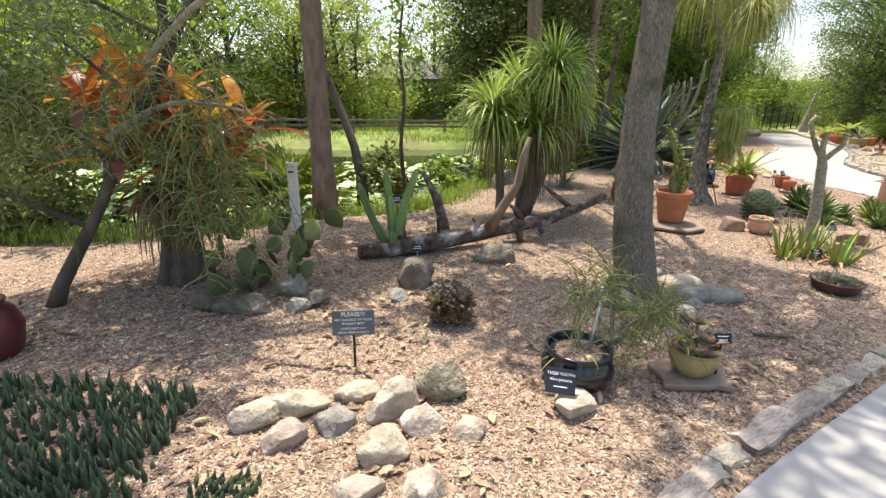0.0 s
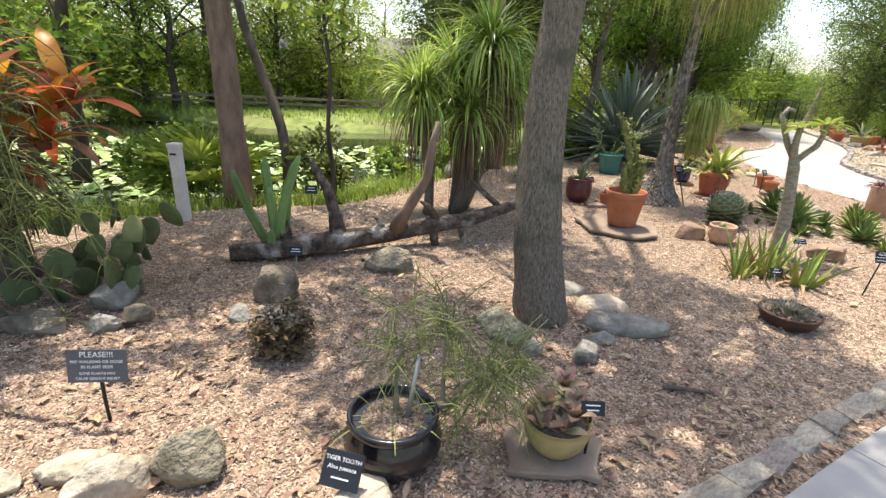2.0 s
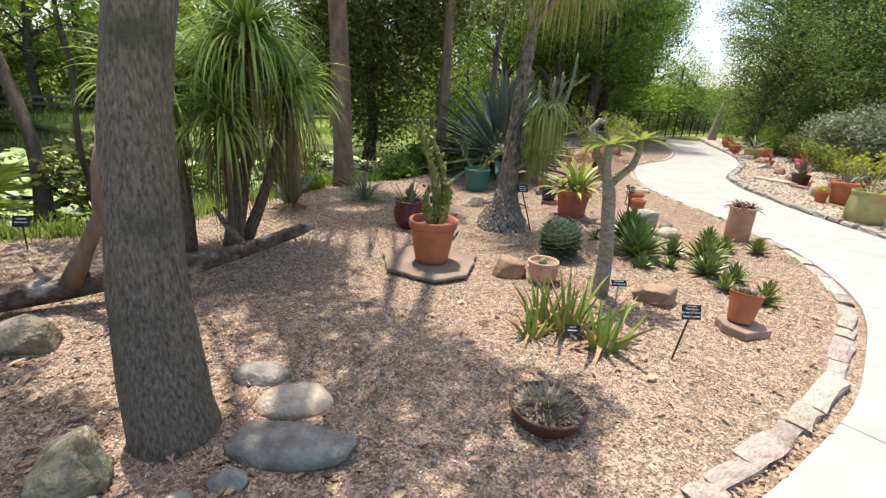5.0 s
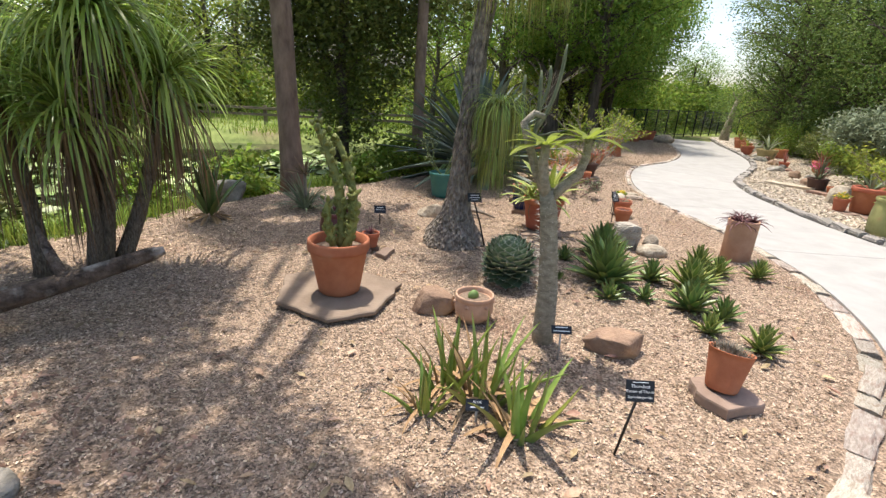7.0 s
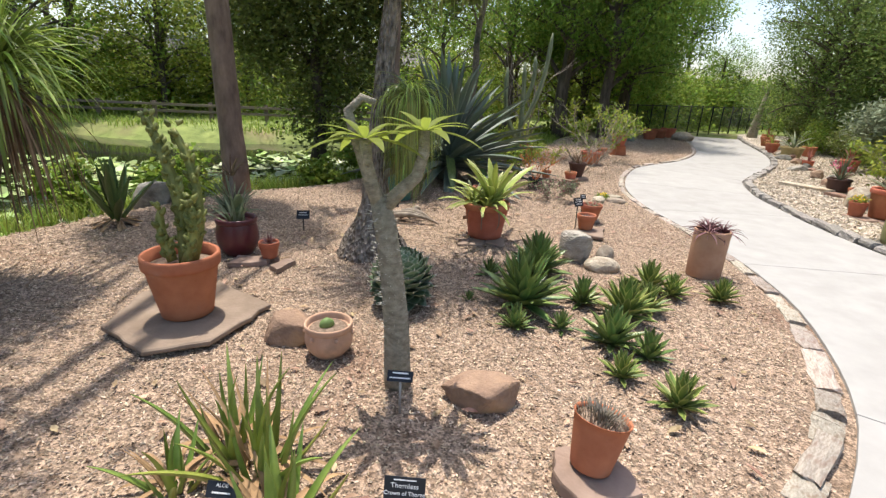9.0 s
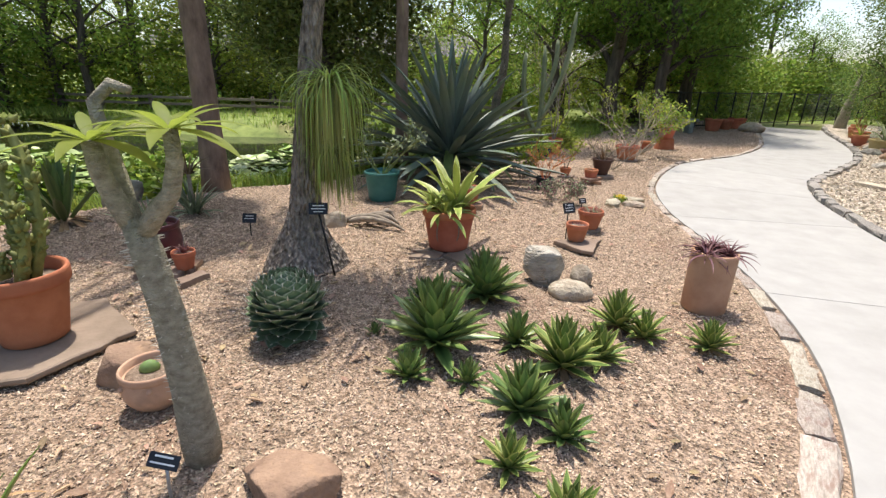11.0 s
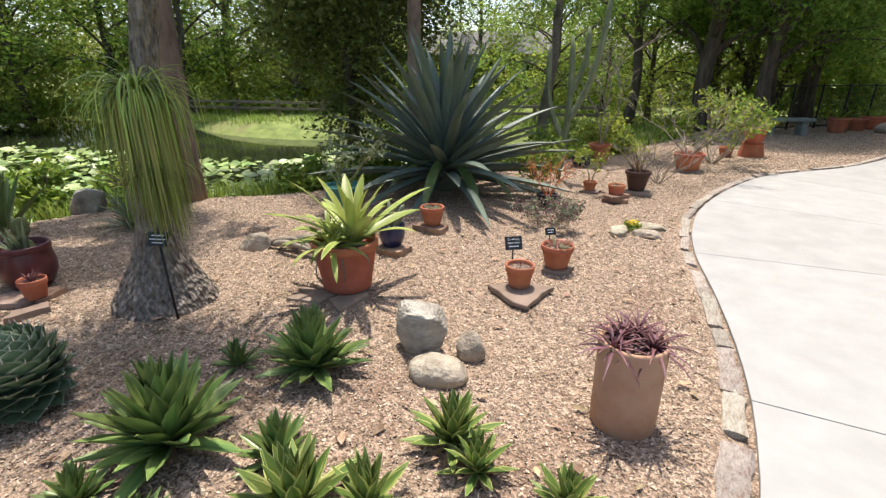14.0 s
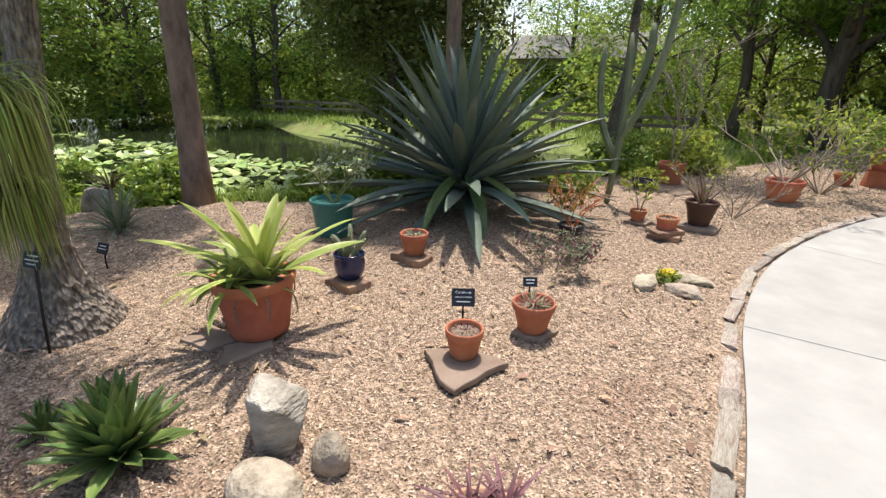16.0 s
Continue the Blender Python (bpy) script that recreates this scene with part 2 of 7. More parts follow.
M_ROCK_MOSS = material("lichened_tan_rock", (0.13, 0.11, 0.068), (0.44, 0.395, 0.29), scale=9, fine=40, bump=1.0, vary=0.15, hue=0.012, stain=(0.17, 0.16, 0.10), stain_scale=5, stain_at=0.58, depth=0.03)
M_AGAVE_LIME = material("lime_agave", (0.07, 0.12, 0.028), (0.19, 0.255, 0.06), scale=3, bump=0.05, vary=0.2, hue=0.015, rough=0.45, stretch=(0.3, 4, 4))
M_BROM = material("striped_bromeliad", (0.19, 0.26, 0.045), (0.37, 0.42, 0.11), scale=3, bump=0.05, vary=0.2, hue=0.015, rough=0.42, stretch=(0.3, 9, 4), see_through=0.15)
M_MARGIN = material("yellow_leaf_margin", (0.33, 0.35, 0.10), (0.50, 0.50, 0.19), scale=5, bump=0, vary=0.15, rough=0.45)
M_EDGE_GREY = material("grey_leaf_edge", (0.20, 0.24, 0.16), (0.36, 0.39, 0.30), scale=9, bump=0, vary=0.2, rough=0.5)
M_BALL = material("dark_artichoke_agave", (0.07, 0.12, 0.062), (0.18, 0.25, 0.14), scale=4, fine=40, bump=0.1, vary=0.18, rough=0.42, spec=0.5)
M_ALOE = material("aloe_green", (0.15, 0.22, 0.035), (0.30, 0.36, 0.085), scale=4, fine=40, bump=0.1, vary=0.22, hue=0.03, rough=0.45, spec=0.45, stain=(0.30, 0.20, 0.075), stain_scale=3, stain_at=0.66)
M_ALOE_DRY = material("dry_aloe_leaf", (0.24, 0.14, 0.07), (0.42, 0.28, 0.15), scale=6, bump=0.2, vary=0.2)
M_CACTUS = material("cactus_green", (0.11, 0.19, 0.055), (0.22, 0.32, 0.11), scale=5, fine=40, bump=0.2, vary=0.15, rough=0.55)
M_CACTUS_YEL = material("yellowish_cactus", (0.09, 0.11, 0.025), (0.28, 0.285, 0.085), scale=12, fine=40, bump=0.3, vary=0.15, rough=0.55)
M_OPUNTIA = material("prickly_pear_pad", (0.075, 0.10, 0.04), (0.15, 0.175, 0.075), scale=6, fine=60, bump=0.2, vary=0.2, hue=0.02)
M_ORANGE = material("orange_bromeliad", (0.50, 0.13, 0.03), (0.74, 0.31, 0.06), scale=2.5, bump=0.05, vary=0.25, hue=0.03, rough=0.4, see_through=0.45, stain=(0.35, 0.30, 0.06), stain_scale=3, stain_at=0.64)
M_REDLEAF = material("red_bromeliad", (0.18, 0.065, 0.045), (0.34, 0.16, 0.10), scale=3, bump=0.05, vary=0.25, hue=0.02, rough=0.4, see_through=0.3)
M_BUSH = material("brown_red_foliage", (0.10, 0.072, 0.042), (0.25, 0.185, 0.10), scale=9, bump=0, vary=0.4, hue=0.03, by="island", see_through=0.2)
M_PURPLELEAF = material("purple_rosette_leaf", (0.105, 0.04, 0.05), (0.24, 0.115, 0.12), scale=5, bump=0, vary=0.3, hue=0.02, rough=0.5, see_through=0.1)
M_PINKGREEN = material("pink_edged_succulent", (0.20, 0.24, 0.11), (0.52, 0.26, 0.24), scale=14, bump=0, vary=0.2, hue=0.03, rough=0.45, see_through=0.2)
M_REDSTEM = material("red_stick_stem", (0.40, 0.10, 0.045), (0.52, 0.22, 0.075), scale=8, bump=0, vary=0.25, by="island")
M_GREENSTEM = material("pencil_stem", (0.10, 0.125, 0.04), (0.25, 0.27, 0.10), scale=8, bump=0, vary=0.4, by="island")
M_DARKSTEM = material("dark_succulent_stem", (0.035, 0.055, 0.028), (0.09, 0.125, 0.06), scale=9, bump=0.2, vary=0.3, by="island", rough=0.6)
M_WHITE = material("weathered_white_paint", (0.58, 0.56, 0.52), (0.72, 0.70, 0.66), scale=9, bump=0.15, vary=0.03, stain=(0.42, 0.40, 0.35), stain_scale=7, stain_at=0.68)
M_SIGN = material("black_sign_face", (0.012, 0.014, 0.018), (0.022, 0.025, 0.032), scale=6, bump=0, vary=0.05, rough=0.4)
M_SIGN_GREY = material("grey_sign_face", (0.085, 0.087, 0.092), (0.12, 0.122, 0.13), scale=6, bump=0, vary=0, rough=0.45)
M_LETTER = material("white_lettering", (0.72, 0.72, 0.72), (0.8, 0.8, 0.8), bump=0, vary=0)
M_STAKE = material("dark_metal_stake", (0.02, 0.02, 0.02), (0.06, 0.052, 0.045), bump=0.1, vary=0.05, rough=0.55, metal=0.6)
M_GALV = material("galvanised_stake", (0.34, 0.34, 0.33), (0.46, 0.46, 0.45), bump=0.05, vary=0.05, rough=0.5, metal=0.7)
M_FENCE = material("black_fence_metal", (0.012, 0.012, 0.012), (0.025, 0.025, 0.025), bump=0, vary=0, rough=0.5)
M_FLOWER_PINK = material("pink_flower", (0.65, 0.08, 0.22), (0.8, 0.2, 0.35), bump=0, vary=0.2, by="island", see_through=0.3)
M_FLOWER_YEL = material("yellow_flower", (0.7, 0.5, 0.02), (0.8, 0.62, 0.05), bump=0, vary=0.15, by="island", see_through=0.2)
M_BENCH = material("grey_green_bench_stone", (0.17, 0.19, 0.175), (0.30, 0.33, 0.305), scale=8, bump=0.3, vary=0.05)
M_HOUSE = material("pale_house_wall", (0.42, 0.38, 0.32), (0.52, 0.48, 0.41), scale=2, bump=0.1, vary=0)
M_ROOF = material("grey_roof", (0.13, 0.12, 0.115), (0.21, 0.20, 0.19), scale=4, bump=0.3, vary=0)
M_GLASS = material("dark_window_glass", (0.02, 0.024, 0.028), (0.03, 0.035, 0.04), bump=0, vary=0, rough=0.08, spec=0.6)
M_RAIL = material("weathered_rail_wood", (0.13, 0.10, 0.075), (0.25, 0.20, 0.155), scale=8, bump=0.4, vary=0.12, stretch=(0.2, 2, 2))

# ---- builders ----
rng = np.random.default_rng(7)
rnd = random.Random(11)


def mesh_of(name, verts, faces, mats, smooth=True, index=None):
    me = bpy.data.meshes.new(name)
    me.from_pydata([tuple(v) for v in verts], [], [tuple(f) for f in faces])
    for m in (mats if isinstance(mats, (list, tuple)) else [mats]):
        me.materials.append(m)
    me.polygons.foreach_set("use_smooth", [smooth] * len(me.polygons))
    if index is not None:
        me.polygons.foreach_set("material_index", [int(i) for i in index])
    me.update()
    return me


def quads_mesh(name, verts, n_quads, mat, smooth=False):
    """A mesh of n_quads separate quads from an array of 4 n corners."""
    me = bpy.data.meshes.new(name)
    v = np.asarray(verts, dtype=np.float32).reshape(-1, 3)
    me.vertices.add(len(v))
    me.vertices.foreach_set("co", v.ravel())
    me.loops.add(n_quads * 4)
    me.loops.foreach_set("vertex_index", np.arange(n_quads * 4, dtype=np.int32))
    me.polygons.add(n_quads)
    me.polygons.foreach_set("loop_start", np.arange(0, n_quads * 4, 4, dtype=np.int32))
    me.update(calc_edges=True)
    me.materials.append(mat)
    me.polygons.foreach_set("use_smooth", [smooth] * n_quads)
    return me


def faces_mesh(name, verts, faces, mat, smooth=False):
    """A mesh from arrays: verts (n, 3) and quads (m, 4)."""
    me = bpy.data.meshes.new(name)
    v, f = np.asarray(verts, dtype=np.float32).reshape(-1, 3), np.asarray(faces, dtype=np.int32).reshape(-1, 4)
    me.vertices.add(len(v))
    me.vertices.foreach_set("co", v.ravel())
    me.loops.add(f.size)
    me.loops.foreach_set("vertex_index", f.ravel())
    me.polygons.add(len(f))
    me.polygons.foreach_set("loop_start", np.arange(0, f.size, 4, dtype=np.int32))
    me.update(calc_edges=True)
    me.materials.append(mat)
    me.polygons.foreach_set("use_smooth", [smooth] * len(f))
    return me


def thing(name, label, category, x, y, z=0.0, rz=0.0, group="", kind="", tilt=(0, 0)):
    ob = new(name)
    ob.empty_display_size = 0.1
    ob.matrix_basis = pose(x, y, z, tilt[0], tilt[1], rz)
    return tagged(ob, label, category, group, kind)


def part(name, me, parent, label="", m=None):
    ob = new(name, me)
    ob.parent = parent
    if m is not None:
        ob.matrix_basis = m
    return tagged(ob, label) if label else ob


def single(name, me, label, category, m=None, group="", kind=""):
    ob = new(name, me)
    if m is not None:
        ob.matrix_basis = m
    return tagged(ob, label, category, group, kind)


def lathe(name, profile, mat, seg=36, wob=0.0, flute=0, flute_by=0.0):
    verts, faces = [], []
    for i, (r, z) in enumerate(profile):
        for k in range(seg):
            a = 2 * math.pi * k / seg
            rr = r * (1 + wob * noise.noise(Vector((math.cos(a), math.sin(a), z * 3))) + flute_by * math.cos(flute * a))
            verts.append((rr * math.cos(a), rr * math.sin(a), z))
    for i in range(len(profile) - 1):
        for k in range(seg):
            k2 = (k + 1) % seg
            faces.append((i * seg + k, i * seg + k2, (i + 1) * seg + k2, (i + 1) * seg + k))
    if profile[0][0] > 1e-4:
        faces.append(tuple(range(seg - 1, -1, -1)))
    if profile[-1][0] > 1e-4 and len(profile) > 2 and profile[-1][1] > profile[0][1] and profile[-1][0] < 0.6 * max(p[0] for p in profile):
        faces.append(tuple((len(profile) - 1) * seg + k for k in range(seg)))
    return mesh_of(name, verts, faces, mat)


def tube_arrays(points, radii, seg=10, rough=0.0, ribs=0, rib_by=0.0, seed=0.0):
    """Verts and quads of a bent, tapered tube, capped by shrinking its ends."""
    pts = [Vector(p) for p in points]
    verts, faces = [], []
    up = Vector((0.0, 0.0, 1.0))
    side = None
    for i, p in enumerate(pts):
        d = (pts[min(i + 1, len(pts) - 1)] - pts[max(i - 1, 0)]).normalized()
        if side is None:
            side = d.cross(up if abs(d.z) < 0.95 else Vector((1, 0, 0))).normalized()
        side = (side - d * side.dot(d)).normalized()
        other = d.cross(side)
        for k in range(seg):
            a = 2 * math.pi * k / seg
            q = side * math.cos(a) + other * math.sin(a)
            r = radii[i] * (1 + rib_by * (math.cos(ribs * a) if ribs else 0))
            if rough:
                r *= 1 + rough * noise.noise(Vector((p.x * 4 + q.x * 1.3 + seed, p.y * 4 + q.y * 1.3, p.z * 3 + q.z * 1.3)))
            verts.append(p + q * r)
    n = len(pts)
    for i in range(n - 1):
        for k in range(seg):
            k2 = (k + 1) % seg
            faces.append((i * seg + k, i * seg + k2, (i + 1) * seg + k2, (i + 1) * seg + k))
    return verts, faces, seg, n


def tube(name, points, radii, mat, seg=10, rough=0.0, ribs=0, rib_by=0.0, seed=0.0):
    v, f, s, n = tube_arrays(points, radii, seg, rough, ribs, rib_by, seed)
    f.append(tuple(range(s - 1, -1, -1)))
    f.append(tuple((n - 1) * s + k for k in range(s)))
    return mesh_of(name, v, f, mat)


def tubes(name, lines, mat, seg=6, rough=0.0):
    """Several thin tubes in one mesh: lines of (points, radii)."""
    V, F = [], []
    for pts, rad in lines:
        v, f, s, n = tube_arrays(pts, rad, seg, rough)
        o = len(V)
        V += v
        F += [tuple(i + o for i in q) for q in f]
        F.append(tuple(o + (n - 1) * s + k for k in range(s)))
    return mesh_of(name, V, F, mat)


def bark_tube(name, points, radii, mat, seg=60, ridge=0.05, rows=170):
    """A trunk with real fissured bark: ridges that run up it and break."""
    line = [Vector(p) for p in points]
    V, F = [], []
    for i in range(rows):
        u = i / (rows - 1) * (len(line) - 1)
        k = min(int(u), len(line) - 2)
        p, r = line[k].lerp(line[k + 1], u - k), radii[k] + (radii[k + 1] - radii[k]) * (u - k)
        for j in range(seg):
            a = 2 * math.pi * j / seg
            c, s = math.cos(a), math.sin(a)
            n1 = noise.noise(Vector((c * 5, s * 5, p.z * 3.1)))
            n2 = noise.noise(Vector((c * 11, s * 11, p.z * 6.5 + 7)))
            n3 = noise.noise(Vector((c * 2.2, s * 2.2, p.z * 5.5 + 3)))
            knot = max(0.0, noise.noise(Vector((c * 1.9 + 4, s * 1.9, p.z * 2.4))) - 0.38)
            d = r * (1 + ridge * (0.8 * n1 - 1.0 * abs(n2)) + 0.05 * n3 + 0.22 * knot)
            V.append((p.x + c * d, p.y + s * d, p.z))
    for i in range(rows - 1):
        for j in range(seg):
            j2 = (j + 1) % seg
            F.append((i * seg + j, i * seg + j2, (i + 1) * seg + j2, (i + 1) * seg + j))
    return mesh_of(name, V, F, mat)


def arc(start, end, bow, n=9):
    """Points from start to end with a sideways bow."""
    a, b, w = Vector(start), Vector(end), Vector(bow)
    return [a.lerp(b, i / (n - 1)) + w * math.sin(math.pi * i / (n - 1)) for i in range(n)]


def rock_mesh(name, size, mat, seed, lump=0.28, sub=3, flat=0.0, block=0.0, facets=0, rough=0.6):
    bm = bmesh.new()
    bmesh.ops.create_icosphere(bm, subdivisions=sub, radius=1.0)
    rr = random.Random(seed * 7 + 1)
    cuts = [(Vector((rr.gauss(0, 1), rr.gauss(0, 1), rr.gauss(0.2, 0.8))).normalized(), rr.uniform(0.56, 0.86)) for i in range(facets)]
    for v in bm.verts:
        n = v.co.normalized()
        k = 1 + lump * noise.noise(n * 1.3 + Vector((seed * 3.1, seed, 0))) + lump * 0.45 * noise.noise(n * 3.1 + Vector((0, seed * 2.3, seed))) + rough * (0.07 * noise.noise(n * 4.5 + Vector((seed, 5, 0))) + 0.045 * noise.noise(n * 10 + Vector((seed, 0, 0))))
        if block:
            k *= 1.0 / (1 - block + block * (abs(n.x) ** 5 + abs(n.y) ** 5 + abs(n.z) ** 5) ** 0.2)
        v.co = n * k
        for d, c in cuts:
            over = v.co.dot(d) - c
            if over > 0:
                v.co -= d * over * 0.9
        if flat and v.co.z > flat:
            v.co.z = flat + (v.co.z - flat) * 0.25
        if v.co.z < -0.55:
            v.co.z = -0.55
        v.co = Vector((v.co.x * size[0], v.co.y * size[1], (v.co.z + 0.55) * size[2] / 1.5))
    me = bpy.data.meshes.new(name)
    bm.to_mesh(me)
    bm.free()
    me.materials.append(mat)
    me.polygons.foreach_set("use_smooth", [True] * len(me.polygons))
    return me


def slab_mesh(name, outline, h, mat, seed=0, rag=0.03):
    """An uneven flat stone: an outline of (x, y), h thick, with rough rounded edges."""
    pts = []
    n = len(outline)
    for i in range(n):
        a, b = Vector((*outline[i], 0)), Vector((*outline[(i + 1) % n], 0))
        for k in range(5):
            p = a.lerp(b, k / 5)
            p += Vector((noise.noise(p * 7 + Vector((seed, 0, 0))), noise.noise(p * 7 + Vector((0, seed, 5))), 0)) * rag
            pts.append(p)
    m = len(pts)
    c = sum(pts, Vector()) / m
    verts, faces = [], []
    for z, s in ((0, 0.99), (h * 0.35, 1.0), (h * 0.8, 0.995), (h, 0.97)):
        for p in pts:
            q = c + (p - c) * s
            verts.append((q.x, q.y, z + 0.15 * h * noise.noise(q * 5 + Vector((0, 0, seed + z * 40)))))
    for r in range(3):
        for k in range(m):
            k2 = (k + 1) % m
            faces.append((r * m + k, r * m + k2, (r + 1) * m + k2, (r + 1) * m + k))
    ring = [3 * m + k for k in range(m)]
    for s in (0.66, 0.33):
        base = len(verts)
        for p in pts:
            q = c + (p - c) * s * 0.97
            verts.append((q.x, q.y, h + 0.12 * h * noise.noise(q * 6 + Vector((seed, 0, 0)))))
        for k in range(m):
            k2 = (k + 1) % m
            faces.append((ring[k], ring[k2], base + k2, base + k))
        ring = [base + k for k in range(m)]
    faces.append(tuple(ring))
    return mesh_of(name, verts, faces, mat, smooth=False)


def leaf_mesh(name, length, width, mats, seg=8, fold=0.25, bend=0.5, shape="agave", thick=0.0, margin=False, wave=0.0, teeth=False):
    """A leaf along +X, its face up, that starts straight and bends down by `bend` radians."""
    cols = (-1.0, -0.82, 0.0, 0.82, 1.0)
    V, F, idx = [], [], []
    x = z = 0.0
    for i in range(seg + 1):
        s = i / seg
        if shape == "agave":
            w = (0.62 + 0.75 * s - 0.30 * s * s) * (1 - s ** 3.2)
        elif shape == "lance":
            w = (0.60 + 1.5 * s - 1.75 * s * s) * (1 - s ** 6) + 0.30 * s * (1 - s)
        elif shape == "strap":
            w = (0.75 + 0.4 * s) * (1 - s ** 5)
        elif shape == "aloe":
            w = 1.0 * (1 - s) ** 0.75
        elif shape == "spoon":
            w = 0.35 + 1.1 * math.sin(math.pi * min(1, s * 0.55 + 0.08)) * (1 - s ** 8) - 0.3 * (1 - s)
        else:
            w = math.sin(math.pi * min(0.999, 0.1 + 0.9 * s)) + 0.02
        w = max(w, 0.015) * width / 2
        a = bend * (s ** 1.5)
        if i:
            x += length / seg * math.cos(a)
            z -= length / seg * math.sin(a)
        for c in cols:
            t = 1.13 if teeth and abs(c) == 1 and i % 2 else 1.0
            V.append((x, c * w * t, z + fold * w * (abs(c) ** 1.5) + wave * w * math.sin(s * 14 + c)))
    m = len(cols)
    for i in range(seg):
        for k in range(m - 1):
            F.append((i * m + k, i * m + k + 1, (i + 1) * m + k + 1, (i + 1) * m + k))
            idx.append(1 if margin and k in (0, 3) else 0)
    if thick:
        o = len(V)
        for i in range(seg + 1):
            s = i / seg
            for c in cols:
                px, py, pz = V[i * m + cols.index(c)]
                V.append((px, py, pz - thick * (1 - c * c) * (1 - 0.85 * s) - 0.001))
        for i in range(seg):
            for k in range(m - 1):
                F.append((o + i * m + k + 1, o + i * m + k, o + (i + 1) * m + k, o + (i + 1) * m + k + 1))
                idx.append(1 if margin and k in (0, 3) else 0)
    return mesh_of(name, V, F, mats, index=idx)


def rosette(parent, meshes, n, el_in=82, el_out=8, s_in=0.55, s_out=1.0, z0=0.03, r0=0.03, rise=0.0, seed=0, power=0.8, name="leaf", at=(0, 0, 0), flop=0.0):
    r = random.Random(seed * 13 + 5)
    for i in range(n):
        f = (i + 0.5) / n
        az = i * 137.508 + r.uniform(-9, 9)
        el = el_in + (el_out - el_in) * f ** power + r.uniform(-5, 5)
        s = (s_in + (s_out - s_in) * min(1, f * 1.6)) * r.uniform(0.9, 1.08)
        m = Matrix.Translation(at) @ pose(0, 0, z0 + rise * (1 - f), 0, 0, az) @ pose(r0 * f, 0, 0, r.uniform(-8, 8), -el, 0) @ Matrix.Scale(s, 4)
        part(name, meshes[i % len(meshes)], parent, m=m)


def blade_mesh(name, n, length, width, mat, e_lo=20, e_hi=85, droop=2.6, seg=7, spread=0.05, seed=1, at=(0, 0, 0), az_lo=0.0, az_hi=360.0):
    """A tuft of n thin arching blades from one head."""
    g = np.random.default_rng(seed)
    az = np.radians(g.uniform(az_lo, az_hi, n))
    el = np.radians(g.uniform(e_lo, e_hi, n))
    ln = length * g.uniform(0.6, 1.1, n)
    dr = droop * g.uniform(0.75, 1.25, n)
    p = np.stack([np.cos(az), np.sin(az), np.zeros(n)], 1) * spread * g.uniform(0, 1, (n, 1)) + np.array(at)
    side = np.stack([-np.sin(az), np.cos(az), g.uniform(-0.5, 0.5, n)], 1)
    side /= np.linalg.norm(side, axis=1)[:, None]
    V = np.zeros((n, seg + 1, 2, 3))
    for i in range(seg + 1):
        s = i / seg
        e = np.maximum(el - dr * s ** 0.9, -1.5)
        w = width / 2 * (1 - s ** 2.5) * (0.7 + 0.3 * s) + 0.0008
        V[:, i, 0], V[:, i, 1] = p - side * w, p + side * w
        p = p + np.stack([np.cos(az) * np.cos(e), np.sin(az) * np.cos(e), np.sin(e)], 1) * (ln / seg)[:, None]
    idx = np.arange(n * (seg + 1) * 2).reshape(n, seg + 1, 2)
    F = np.stack([idx[:, :-1, 0], idx[:, :-1, 1], idx[:, 1:, 1], idx[:, 1:, 0]], -1).reshape(-1, 4)
    return faces_mesh(name, V.reshape(-1, 3), F, mat, smooth=True)


def leaves_mesh(name, clumps, per, size, mat, seed=1, long=1.8, hang=0.0, shell=0.45):
    """Many small bent leaves filling clumps of (x, y, z, rx, rz), denser near the clumps' skins."""
    g = np.random.default_rng(seed)
    C = []
    for x, y, z, rx, rz in clumps:
        n = max(6, int(per * rx * rx))
        d = g.normal(size=(n, 3))
        d /= np.linalg.norm(d, axis=1)[:, None]
        r = shell + (1 - shell) * g.uniform(0, 1, (n, 1)) ** 0.6
        C.append(np.array((x, y, z)) + d * r * np.array((rx, rx, rz)) * (1 + 0.25 * g.normal(size=(n, 1))))
    C = np.concatenate(C)
    n = len(C)
    a = g.normal(size=(n, 3))
    a[:, 2] = a[:, 2] * 0.6 - hang
    a /= np.linalg.norm(a, axis=1)[:, None]
    b = g.normal(size=(n, 3))
    b[:, 2] *= 0.5
    b -= a * (a * b).sum(1)[:, None]
    b /= np.linalg.norm(b, axis=1)[:, None] + 1e-6
    s = size * g.uniform(0.6, 1.35, (n, 1))
    a, b = a * s * long / 2, b * s / 2
    V = np.stack([C - a, C - b * 0.9 + a * 0.1, C + a, C + b * 0.9 + a * 0.1], 1)
    return quads_mesh(name, V, n, mat)


def text_mesh(name, words, size, mat, bold=0.0):
    cu = bpy.data.curves.new(name, "FONT")
    cu.body, cu.size, cu.align_x, cu.align_y, cu.extrude, cu.offset = words, size, "CENTER", "CENTER", 0.0006, bold
    cu.resolution_u = 2
    tmp = new("tmp_text", cu)
    dg = bpy.context.evaluated_depsgraph_get()
    me = bpy.data.meshes.new_from_object(tmp.evaluated_get(dg))
    me.name = name
    bpy.data.objects.remove(tmp)
    me.materials.clear()
    me.materials.append(mat)
    return me


